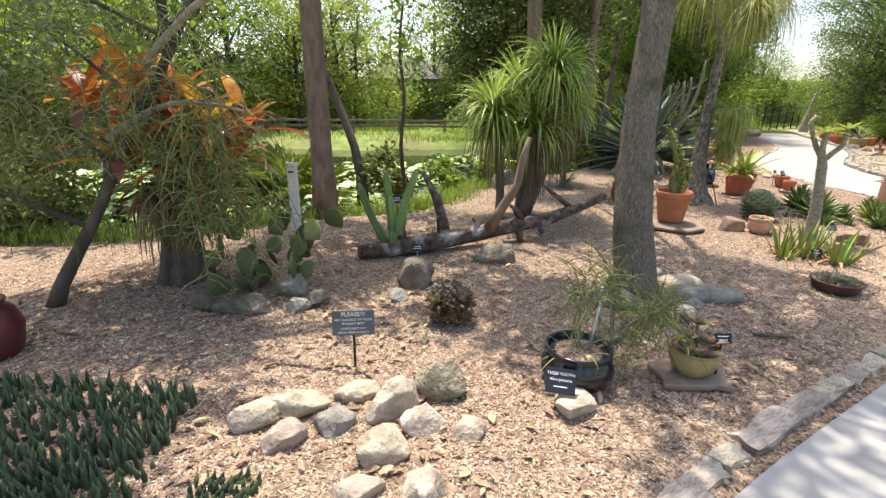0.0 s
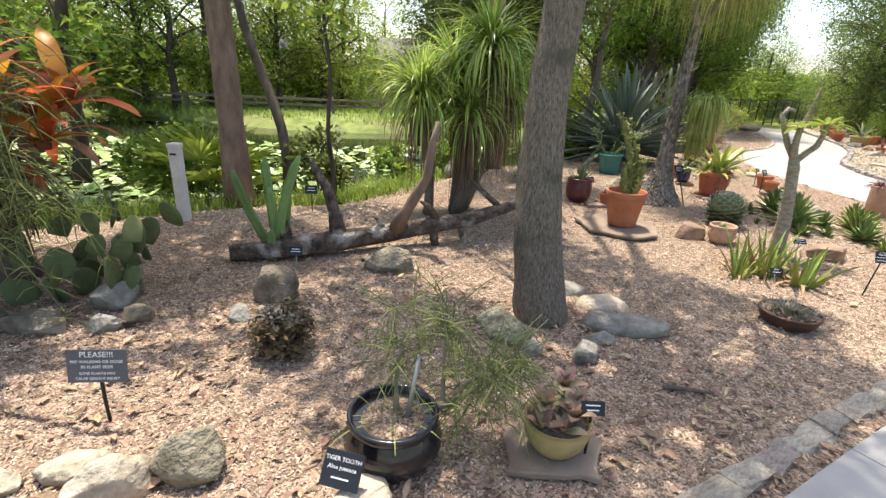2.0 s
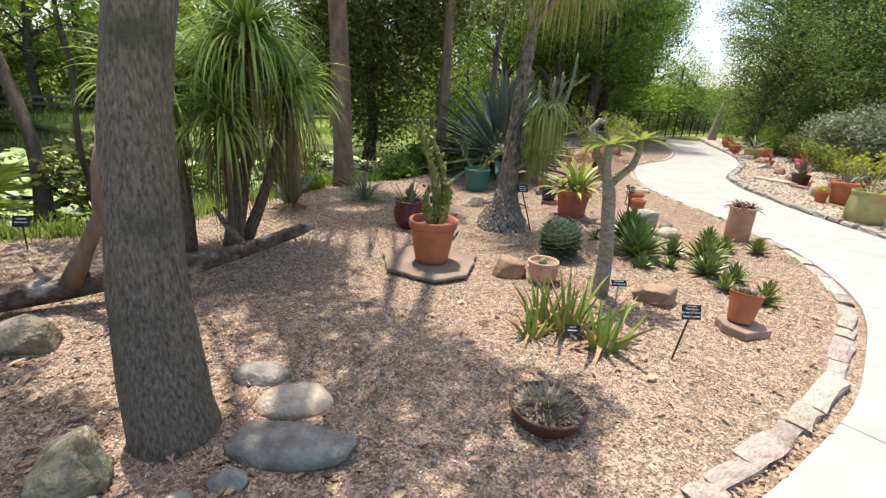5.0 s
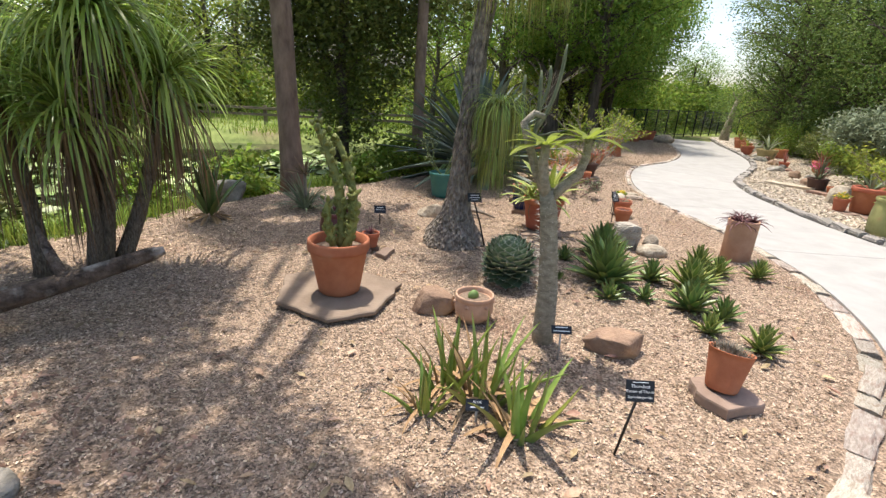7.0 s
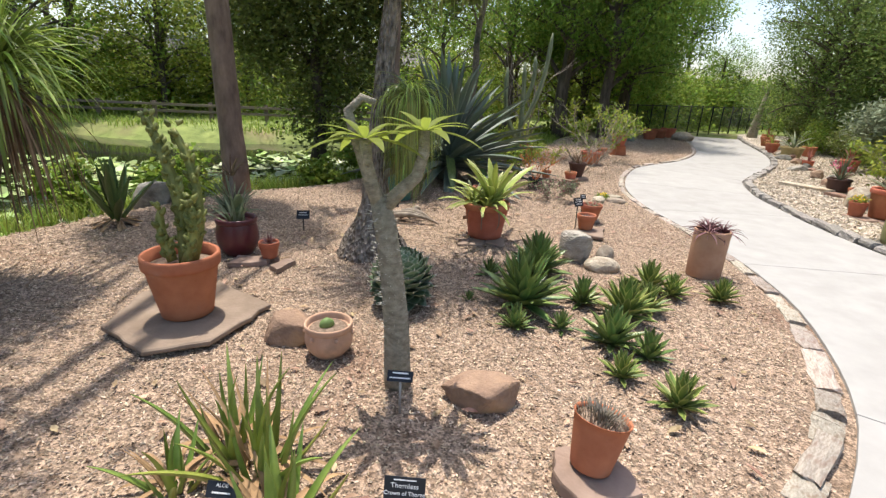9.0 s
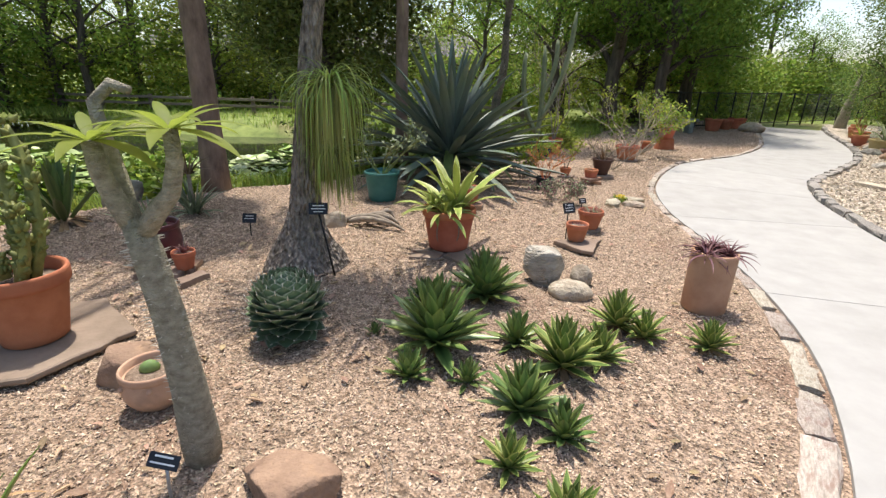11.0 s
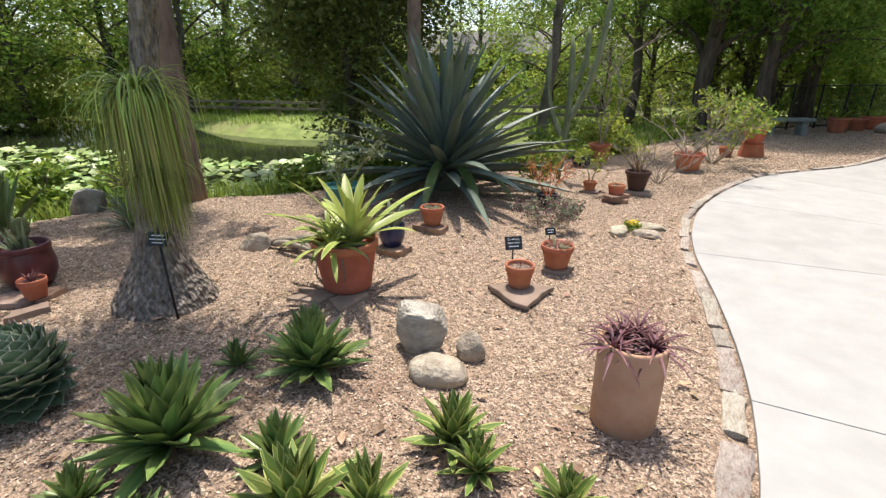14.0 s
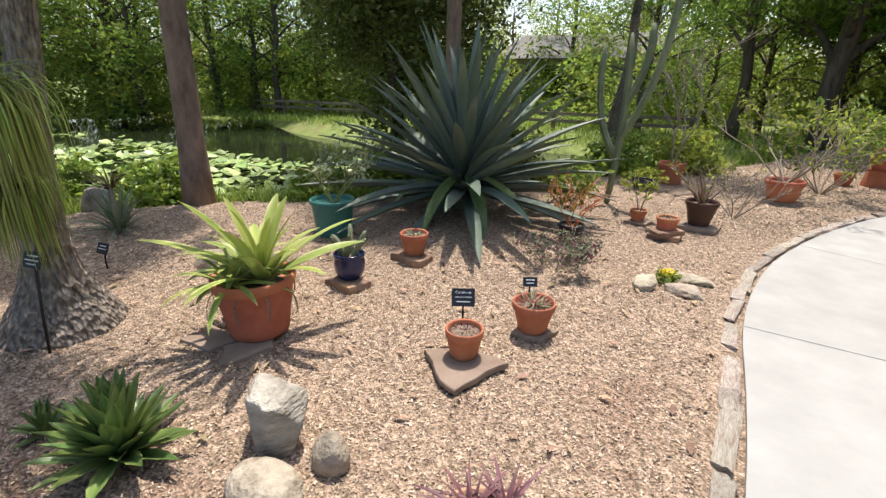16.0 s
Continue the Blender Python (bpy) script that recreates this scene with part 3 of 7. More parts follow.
def box_mesh(name, sx, sy, sz, mat, bevel=0.004, z0=0.0):
    bm = bmesh.new()
    bmesh.ops.create_cube(bm, size=1.0)
    bmesh.ops.scale(bm, vec=(sx, sy, sz), verts=bm.verts)
    bmesh.ops.translate(bm, vec=(0, 0, z0 + sz / 2), verts=bm.verts)
    if bevel:
        bmesh.ops.bevel(bm, geom=bm.edges[:], offset=min(bevel, 0.3 * min(sx, sy, sz)), segments=2, affect="EDGES", profile=0.6)
    me = bpy.data.meshes.new(name)
    bm.to_mesh(me)
    bm.free()
    me.materials.append(mat)
    return me


# ---- plan ----
KERB = [(-3.6, -1.35), (-2.2, -0.45), (-0.9, 0.38), (0.2, 1.12), (0.93, 1.61), (1.44, 1.95), (2.28, 2.46), (3.13, 2.96), (3.84, 3.36), (4.5, 3.72), (5.16, 4.12), (5.75, 4.62),
        (6.30, 5.13), (6.65, 5.56), (6.95, 6.12), (7.2, 6.75), (7.36, 7.5), (7.42, 8.2), (7.42, 9.0), (7.40, 9.8), (7.48, 10.68), (7.69, 11.6), (8.2, 12.85), (8.95, 14.1),
        (10.3, 15.3), (11.3, 16.5), (12.2, 18.0), (13.1, 20.0), (13.9, 22.0), (15.0, 24.5)]
RIGHT = [(-2.2, -3.4), (-0.6, -2.5), (0.9, -1.55), (1.9, -0.85), (2.7, -0.35), (3.5, 0.15), (4.3, 0.65), (5.1, 1.15), (5.9, 1.7), (6.7, 2.4), (7.4, 3.2), (8.0, 4.0),
         (8.5, 4.8), (8.9, 5.6), (9.15, 6.4), (9.27, 7.1), (9.3, 7.8), (9.32, 8.4), (9.4, 9.2), (9.55, 10.0), (9.75, 10.9), (10.0, 11.6), (10.45, 12.5), (11.4, 13.6),
         (12.6, 15.0), (13.6, 16.5), (14.4, 18.0), (15.3, 20.0), (16.3, 22.3), (17.6, 24.8)]
BANK = [(-9, 4.7), (-4, 5.0), (-2.6, 5.5), (-1.4, 6.3), (-0.4, 6.7), (0.4, 7.5), (1.0, 8.6), (1.8, 9.9), (2.7, 10.6), (3.7, 11.9), (4.6, 13.2), (5.6, 14.7), (6.6, 15.9), (7.6, 17.6), (9.0, 21.0), (10.5, 24.0), (12, 28)]
WATER_Z = -0.42


def smooth_line(pts, step=0.12):
    p = np.array(pts, float)
    out = []
    for i in range(len(p) - 1):
        a, b, c, d = p[max(i - 1, 0)], p[i], p[i + 1], p[min(i + 2, len(p) - 1)]
        n = max(2, int(np.linalg.norm(c - b) / step))
        for k in range(n):
            t = k / n
            out.append(0.5 * ((2 * b) + (c - a) * t + (2 * a - 5 * b + 4 * c - d) * t * t + (3 * b - a - 3 * c + d) * t ** 3))
    out.append(p[-1])
    return np.array(out)


KL, RL, BL = smooth_line(KERB), smooth_line(RIGHT), smooth_line(BANK)


def signed(P, line):
    """Distance of points to a line; positive to its left."""
    P = np.asarray(P, float)
    best, sign = np.full(len(P), 1e9), np.ones(len(P))
    for i in range(len(line) - 1):
        a, b = line[i], line[i + 1]
        d = b - a
        t = np.clip(((P - a) @ d) / (d @ d), 0, 1)
        q = P - a - t[:, None] * d
        r = np.hypot(q[:, 0], q[:, 1])
        s = np.sign(d[0] * (P[:, 1] - a[1]) - d[1] * (P[:, 0] - a[0]))
        hit = r < best
        best[hit], sign[hit] = r[hit], s[hit]
    return best * sign


def rolling(x, y):
    """Gentle unevenness of the ground, two sizes."""
    return 0.022 * math.sin(1.3 * x + 0.7 * y) * math.sin(0.9 * y - 0.5 * x + 1) + 0.012 * noise.noise(Vector((x * 2.2, y * 2.2, 0)))


# ---- ground sheet: grass, the bank, the pond's bed, to the horizon ----
def grid_line(lo, hi, step, far):
    near = list(np.arange(lo, hi + 1e-6, step))
    out, s = [], step
    v = hi
    while v < far:
        s *= 1.35
        v += s
        out.append(v)
    back, s = [], step
    v = lo
    while v > -far:
        s *= 1.35
        v -= s
        back.append(v)
    return np.array(back[::-1] + near + out)


gx, gy = grid_line(-24, 30, 0.6, 1500), grid_line(-10, 42, 0.6, 1500)
GP = np.array([(x, y) for y in gy for x in gx])
gd = signed(GP, BL)
step01 = lambda t: np.clip(t, 0, 1) ** 2 * (3 - 2 * np.clip(t, 0, 1))
fade = 1 - step01((GP[:, 0] - 3.4 + 0.0 * GP[:, 1]) / 2.5) * step01((GP[:, 1] - 8) / 6)
shore = 17.5 + 1.2 * np.sin(GP[:, 0] * 0.35) - 0.12 * GP[:, 0]
dip = step01((gd - 0.1) / 1.6) * (1 - step01((GP[:, 1] - shore) / 2.2)) * fade * step01((GP[:, 0] + 23) / 4)
under = (signed(GP, KL) > -8) & (gd < 0.35) & (GP[:, 0] > -7) & (GP[:, 0] < 20) & (GP[:, 1] > -6) & (GP[:, 1] < 26)
gz = -0.07 - 0.16 * (under & (signed(GP, RL) > -4)) - 0.75 * dip + 0.03 * np.sin(GP[:, 0] * 0.8) * np.sin(GP[:, 1] * 0.7) * (gd > 0.5)
nx, ny = len(gx), len(gy)
gi = np.arange(nx * ny).reshape(ny, nx)
gf = np.stack([gi[:-1, :-1], gi[:-1, 1:], gi[1:, 1:], gi[1:, :-1]], -1).reshape(-1, 4)
ground = tagged(new("ground", faces_mesh("ground", np.column_stack([GP, gz]), gf, M_GRASS_GROUND, True)), "rough green grass on a sandy bank round a pond", "ground", kind="structure")

wx, wy = np.linspace(-23, 6.4, 60), np.linspace(4.8, 20.5, 40)
WP = np.array([(x, y, WATER_Z) for y in wy for x in wx])
wi = np.arange(2400).reshape(40, 60)
tagged(new("water", faces_mesh("water", WP, np.stack([wi[:-1, :-1], wi[:-1, 1:], wi[1:, 1:], wi[1:, :-1]], -1).reshape(-1, 4), M_WATER, True)), "dark still pond water half covered with lily pads", "water", kind="structure")


# ---- the planting bed and the bed across the path ----
def bed_sheet(name, lo, hi, keep, height, mat, step=0.1):
    xs, ys = np.arange(lo[0], hi[0], step), np.arange(lo[1], hi[1], step)
    P = np.array([(x, y) for y in ys for x in xs])
    z, inside = height(P), keep(P)
    idx = np.arange(len(P)).reshape(len(ys), len(xs))
    F = np.stack([idx[:-1, :-1], idx[:-1, 1:], idx[1:, 1:], idx[1:, :-1]], -1).reshape(-1, 4)
    F = F[inside[F].all(1)]
    used = np.unique(F)
    back = np.full(len(P), -1)
    back[used] = np.arange(len(used))
    return faces_mesh(name, np.column_stack([P, z])[used], back[F], mat, True)


def bed_height(P):
    k, b = signed(P, KL), signed(P, BL)
    r = np.array([rolling(x, y) for x, y in P])
    return 0.012 + r * np.clip(k / 0.5, 0, 1) - 0.035 * step01((0.0 - k) / 0.06) - 0.16 * step01((b + 0.25) / 0.7)


def bed_keep(P):
    return (signed(P, KL) > -0.32) & (signed(P, BL) < 0.6) & (P[:, 0] > -7.5)


tagged(new("planting_bed", bed_sheet("planting_bed", (-7.5, -3.0), (15.2, 26.0), bed_keep, bed_height, M_MULCH)), "bed of pale tan wood-chip mulch with darker patches", "ground", kind="structure")


def far_height(P):
    k = signed(P, RL)
    return 0.01 + np.array([rolling(x * 1.3, y * 1.2 + 7) for x, y in P]) * 0.8 - 0.1 * step01((0.1 + k) / 0.2)


def far_keep(P):
    k = signed(P, RL)
    return (k < 0.1) & (k > -4.2)


tagged(new("gravel_bed", bed_sheet("gravel_bed", (1.5, -4.0), (22, 27.0), far_keep, far_height, M_GRAVEL, 0.15)), "bed of pale stone gravel beside the path", "ground", kind="structure")

# ---- trees and woods ----
def tree(name, label, x, y, h, r_trunk, clumps, leaf, size, per, bark, seed=1, lean=(0, 0), limbs=(), long=1.8, hang=0.0, group="", z=-0.1, twist=0.0):
    """Tapered trunk with limbs that end in leaf clumps given as (dx, dy, z, rx, rz)."""
    t = thing(name, label, "tree", x, y, z, group=group)
    r = random.Random(seed)
    n = 12
    pts = [Vector((lean[0] * (i / n) ** 1.2 + 0.05 * h * 0.2 * math.sin(i * 1.1 + seed), lean[1] * (i / n) + twist * math.sin(i * 0.6 + seed), h * i / n)) for i in range(n + 1)]
    rad = [r_trunk * (1.35 if i == 0 else 1.12 if i == 1 else 1.0) * (1 - 0.55 * i / n) for i in range(n + 1)]
    part("trunk", bark_tube("trunk", pts, rad, bark) if bark is M_TRUNK else tube("trunk", pts, rad, bark, 14, 0.12, seed=seed), t)
    lines = []
    for cx, cy, cz, rx, rz in clumps:
        k = max(2, min(n, int(n * max(0.25, (cz - rx * 0.8) / h))))
        a = pts[k]
        b = Vector((cx, cy, cz))
        lines.append((arc(a, b, (r.uniform(-0.2, 0.2), r.uniform(-0.2, 0.2), 0.12 * (b - a).length), 6), [rad[k] * 0.5 * (1 - 0.14 * i) for i in range(6)]))
        for q in range(2):
            e = b + Vector((r.uniform(-1, 1), r.uniform(-1, 1), r.uniform(-0.5, 0.8))) * rx * 0.8
            lines.append((arc(a.lerp(b, 0.6), e, (0, 0, 0.1), 4), [rad[k] * 0.22, rad[k] * 0.17, rad[k] * 0.12, rad[k] * 0.06]))
    if lines:
        part("limb", tubes("limb", lines, bark, 6, 0.1), t)
    part("crown", leaves_mesh("crown", clumps, per, size, leaf, seed, long, hang), t)
    return t


def clump_set(seed, n, h0, h1, spread, r_lo, r_hi, flat=0.75):
    r = random.Random(seed)
    out = []
    for i in range(n):
        f = i / max(1, n - 1)
        a = i * 2.4 + r.uniform(-0.4, 0.4)
        d = spread * (0.25 + 0.75 * math.sin(math.pi * (0.15 + 0.75 * f))) * r.uniform(0.55, 1.1)
        q = r.uniform(r_lo, r_hi)
        out.append((d * math.cos(a), d * math.sin(a), h0 + (h1 - h0) * f + r.uniform(-0.3, 0.3), q, q * flat))
    return out


# the tall fibrous trunk in the bed, its crown high over the path
def shade(points, trunk, z):
    """Clumps at height z over given patches of ground, set back along the sun's direction; x, y, radius."""
    off = SUN_DIR * (z / math.tan(radians(SUN_EL)))
    return [(x + off.x - trunk[0], y + off.y - trunk[1], z + 0.5 * math.sin(7 * x + 3 * y), r, r * 0.45) for x, y, r in points]


# crown clumps stay above view, added wherever the ground patches need shade
tree("cypress_tree", "tall tree with grey-brown fibrous bark leaning gently, standing in the mulch", 1.665, 3.755, 9.0, 0.145,
     shade([(2.55, 4.45, 0.62), (2.95, 4.3, 0.45), (2.15, 4.75, 0.5), (1.55, 5.35, 0.5), (2.05, 5.65, 0.42), (1.25, 4.95, 0.35), (1.0, 3.2, 0.45), (1.45, 2.9, 0.4), (2.5, 2.95, 0.35), (3.1, 2.75, 0.4), (1.9, 3.35, 0.3),
            (0.5, 3.9, 0.45), (1.9, 2.1, 0.5), (2.6, 2.2, 0.45), (0.2, 4.5, 0.3), (1.3, 1.6, 0.5), (3.5, 3.1, 0.3), (0.7, 2.6, 0.35),
            (0.45, 3.0, 0.5), (0.85, 3.35, 0.42), (1.25, 2.3, 0.36), (0.15, 3.6, 0.35), (1.2, 3.05, 0.4), (2.3, 3.2, 0.4), (2.75, 3.45, 0.36), (3.2, 3.4, 0.34), (3.65, 3.7, 0.3), (1.75, 2.75, 0.36), (2.7, 2.6, 0.4), (3.3, 3.95, 0.26), (1.1, 3.6, 0.3), (2.6, 8.2, 0.42), (3.15, 7.75, 0.36), (2.2, 7.4, 0.36), (2.9, 7.15, 0.26), (1.8, 8.2, 0.4), (3.3, 8.7, 0.3)], (1.67, 3.68), 7.0), M_LEAF_CYPRESS, 0.07, 1100, M_TRUNK, seed=3, lean=(-0.07, 1.37), long=2.4, hang=0.3)
# extra tree, trunk out of view, added to dapple the bed's left part
tree("shade_tree", "spreading tree added out of view to shade the bed", -5.6, 4.0, 7.5, 0.2,
     shade([(-1.5, 2.6, 0.4), (-2.0, 3.2, 0.5), (-0.9, 3.5, 0.4), (-2.2, 2.0, 0.5), (-1.6, 1.6, 0.45), (-0.5, 2.9, 0.25), (-1.1, 4.2, 0.5), (-2.8, 2.6, 0.5), (-0.2, 4.9, 0.35), (-2.6, 4.3, 0.5), (-0.3, 3.4, 0.22), (-1.7, 5.0, 0.5), (0.4, 6.2, 0.4), (-1.2, 2.0, 0.25), (-1.5, 1.1, 0.45), (-2.1, 1.3, 0.45), (-1.2, 1.4, 0.3)], (-5.6, 4.0), 6.2), M_LEAF_MID, 0.075, 1000, M_TRUNK_DARK, seed=4)

# palms with reddish bark by the pond
def palm(name, label, x, y, h, r, lean, seed, fronds=22, z=-0.1):
    t = thing(name, label, "palm tree", x, y, z)
    n = 12
    pts = [Vector((lean[0] * (i / n) ** 1.3, lean[1] * (i / n), h * i / n)) for i in range(n + 1)]
    part("trunk", tube("trunk", pts, [r * (1.3 if i == 0 else 1.1 if i == 1 else 1.0 - 0.15 * i / n) for i in range(n + 1)], M_TRUNK_RED, 16, 0.08, seed=seed), t)
    top = pts[-1]
    rr = random.Random(seed)
    for i in range(fronds):
        az, el, dead = i * 137.5, 75 - 100 * i / fronds, i > fronds * 0.72
        m = Matrix.Translation(top) @ pose(0, 0, 0, 0, 0, az + rr.uniform(-10, 10)) @ pose(0.06, 0, 0, 0, -el if not dead else 55 + rr.uniform(-8, 8), 0)
        part("frond", FAN_DEAD if dead else FAN, t, m=m)
    return t


def fan_mesh(name, mat, seed):
    """A fan leaf: ribs webbed together in the inner half, split and drooping at the tips, on a stalk."""
    g = random.Random(seed)
    V, F = [(0.75, 0.0, 0.0)], []
    n = 27
    for k in range(n):
        a = radians(-108 + 216 * k / (n - 1))
        l = 0.75 * (0.75 + 0.25 * math.cos(a))
        V.append((0.75 + math.cos(a) * l * 0.5, math.sin(a) * l * 0.5, 0.03 * (-1) ** k + 0.05 * math.cos(3 * a)))
    for k in range(n - 1):
        F.append((0, k + 1, k + 2))
        a = radians(-108 + 216 * (k + 0.5) / (n - 1))
        l = 0.75 * (0.75 + 0.25 * math.cos(a)) * g.uniform(0.9, 1.08)
        V.append((0.75 + math.cos(a) * l, math.sin(a) * l, -g.uniform(0.05, 0.22)))
        F.append((k + 1, len(V) - 1, k + 2))
    o = len(V)
    V += [(0, -0.016, 0), (0, 0.016, 0), (0.4, 0.012, 0.03), (0.4, -0.012, 0.03), (0, 0, -0.016), (0.4, 0, 0.012)]
    F += [(o, o + 1, o + 2, o + 3), (o + 3, o + 2, 0), (o + 1, o + 4, o + 5, o + 2), (o + 4, o, o + 3, o + 5), (o + 2, o + 5, 0), (o + 5, o + 3, 0)]
    return mesh_of(name, V, F, mat, False)


FAN, FAN_DEAD = fan_mesh("palm_fan", M_LEAF_MID, 4), fan_mesh("dead_palm_fan", M_DEAD_BLADE, 5)
palm("palm_tree", "slender palm with smooth reddish-brown trunk at the pond's edge", -1.72, 6.75, 6.0, 0.15, (-0.08, 0.0), 2)
palm("palm_tree", "tall palm with reddish-brown trunk leaning over the bank", 1.78, 9.7, 5.4, 0.15, (-0.22, 0.25), 3)
palm("palm_tree", "grey palm trunk behind the great agave", 3.6, 12.6, 6.0, 0.11, (0.05, 0.1), 8)

# dark oak behind the agave, dense to the ground
tree("live_oak", "dense dark green evergreen oak at the pond", 2.0, 13.4, 4.2, 0.13,
     [(0.1, 0.1, 1.0, 0.85, 0.9), (-0.6, 0.5, 2.2, 1.1, 1.0), (0.8, 0.2, 2.3, 1.1, 1.0), (0.2, -0.3, 3.3, 1.3, 1.1), (-0.9, 0.3, 3.6, 1.2, 1.0), (1.2, 0.4, 3.5, 1.1, 0.9), (0.2, 0.6, 4.8, 1.4, 1.1), (-1.5, 0.6, 4.8, 1.2, 0.9), (1.5, 0.8, 5.0, 1.1, 0.9), (-0.2, 0.2, 6.0, 1.3, 0.9), (-1.3, 0.3, 2.6, 0.9, 0.8)],
     M_LEAF_OAK, 0.055, 4300, M_TRUNK_DARK, seed=5)
# forked tree and others behind the far pots
tree("forked_tree", "slim grey tree forking low, with small dark leaves", 5.15, 16.0, 4.0, 0.12, [(-0.9, 0.2, 4.6, 1.2, 0.8), (0.8, 0.1, 4.8, 1.1, 0.8), (0.1, 0.5, 5.6, 1.3, 0.9), (-1.6, 0.4, 5.6, 1.0, 0.7), (1.7, 0.6, 5.4, 1.0, 0.7), (-0.3, -0.6, 3.7, 0.7, 0.5)],
     M_LEAF_OAK, 0.10, 520, M_TRUNK, seed=8, lean=(0.3, 0))
# the last tree is added to shade the ground round the bench
for i, (x, y, h, r, s) in enumerate([(8.9, 21.5, 7.5, 0.25, 21), (12.6, 25.4, 8.0, 0.27, 22), (10.6, 25.0, 7.0, 0.2, 23), (7.0, 22.5, 7.0, 0.16, 24), (11.0, 23.3, 5.5, 0.12, 25), (15.2, 29.5, 7.5, 0.22, 26), (10.3, 20.9, 7.0, 0.2, 27)]):
    q = random.Random(s)
    tree("bald_cypress", "tall bald cypress with feathery bright green drooping sprays", x, y, h, r,
         clump_set(s, 17, 2.9, h + 0.8, 2.7, 0.75, 1.15, 0.85), M_LEAF_CYPRESS, 0.062, 850, M_TRUNK_DARK, seed=s, long=2.6, hang=0.7, group="cypresses behind the bench")

# leaning leafy trees on the pond's near bank
tree("leaning_tree", "thin dark leaning tree on the bank", -1.25, 7.4, 5.4, 0.075, [(-1.4, 1.2, 4.9, 0.9, 0.6), (-2.2, 0.6, 5.7, 0.9, 0.6), (-1.9, 2.2, 6.0, 1.0, 0.7), (-1.0, 1.0, 3.9, 0.4, 0.3)], M_LEAF_MID, 0.085, 420, M_TRUNK_DARK, seed=12, lean=(-2.0, 1.6))
tree("slim_tree", "slim sapling with light green leaves on the bank", -0.62, 7.2, 2.9, 0.035, [(0.0, 0, 2.2, 0.45, 0.35), (0.15, 0.1, 2.8, 0.5, 0.4), (-0.3, 0.2, 3.3, 0.5, 0.4), (0.3, -0.2, 3.5, 0.4, 0.4)], M_LEAF_MID, 0.07, 620, M_TRUNK_DARK, seed=13)
for i, (x, y, s) in enumerate([(-4.4, 7.6, 31), (-6.4, 9.0, 32), (-8.6, 7.4, 34)]):
    tree("waterside_tree", "broad-leaved tree with bright green open crown by the pond", x, y, 4.6, 0.10, clump_set(s, 13, 1.7, 5.6, 1.5, 0.5, 0.85, 0.7), M_LEAF_MID, 0.085, 420, M_TRUNK_DARK, seed=s, lean=(0.3, 0.2), group="trees along the bank")
for i, (x, y, w, h, s, m) in enumerate([(-0.95, 7.75, 0.45, 0.8, 41, M_LEAF_OAK), (-2.9, 7.3, 0.6, 0.7, 42, M_LEAF_MID), (0.0, 9.0, 0.35, 0.5, 43, M_LEAF_MID), (1.05, 9.6, 0.45, 0.5, 44, M_LEAF_MID), (3.3, 11.8, 0.5, 0.6, 45, M_LEAF_MID),
                                        (5.6, 14.9, 0.55, 0.5, 46, M_LEAF_MID), (6.5, 15.9, 0.6, 0.6, 47, M_LEAF_YELLOW), (-5.5, 5.9, 0.8, 0.9, 48, M_LEAF_OAK), (4.3, 13.2, 0.6, 0.7, 49, M_LEAF_OAK), (2.65, 10.9, 0.35, 0.4, 50, M_LEAF_MID)]):
    b = thing("shrub", "loose green shrub growing on the pond bank", "shrub", x, y, -0.15, group="shrubs on the bank")
    part("stem", tubes("stem", [(arc((0, 0, 0), (0.7 * w * math.cos(k * 1.3), 0.7 * w * math.sin(k * 1.3), h), (0.05, 0, 0), 5), [0.012, 0.01, 0.008, 0.006, 0.003]) for k in range(6)], M_TRUNK_DARK, 5), b)
    part("foliage", leaves_mesh("foliage", [(w * 0.6 * math.cos(k * 1.9), w * 0.6 * math.sin(k * 1.9), h * (0.35 + 0.75 * ((k * 5) % 7) / 7), w * 0.55, w * 0.5) for k in range(8)], 2600, 0.06, m, s), b)


# woods across the pond and behind the beds: three kinds, each built once
def wood_tree(name, label, seed, h, leaf, per, size, spread, low):
    return tree(name, label, 0, 0, h, 0.16, clump_set(seed, 17, low, h + 1.0, spread, 0.75, 1.35, 0.75), leaf, size, per, M_TRUNK_DARK, seed=seed, lean=(0.4, 0.1), group="woods round the garden")


W_LABEL = "leafy wild tree at the edge of the woods"
KINDS = [wood_tree("wood_tree", W_LABEL, 51, 6.5, M_LEAF_MID, 270, 0.10, 2.6, 1.6), wood_tree("wood_tree", W_LABEL, 52, 7.5, M_LEAF_CYPRESS, 300, 0.095, 2.4, 1.4),
         wood_tree("wood_tree", W_LABEL, 53, 5.6, M_LEAF_YELLOW, 260, 0.095, 2.4, 0.9), wood_tree("wood_tree", W_LABEL, 54, 7.0, M_LEAF_YELLOW, 270, 0.095, 2.6, 1.5)]
# leaf colour darkened here to stand in for shade within the crowns
KINDS.append(wood_tree("wood_tree", "tall feathery cypress with shade-darkened green leaves at the edge of the woods", 56, 7.5, M_LEAF_SHADED, 980, 0.05, 2.2, 1.1))
SPOTS = []
wr = random.Random(77)
for i in range(26):
    a = radians(94 + 86 * i / 25)
    d = 29 + wr.uniform(-2, 8)
    SPOTS.append((d * math.cos(a) + 3, d * math.sin(a) + 3, wr.choice((0, 1, 2, 2, 3)), wr.uniform(0.75, 1.25)))
for i in range(16):
    SPOTS.append((-13 + 1.7 * i + wr.uniform(-0.6, 0.6), 24.5 + wr.uniform(-1.5, 3.5), wr.choice((0, 1, 2, 2)), wr.uniform(0.5, 0.9)))
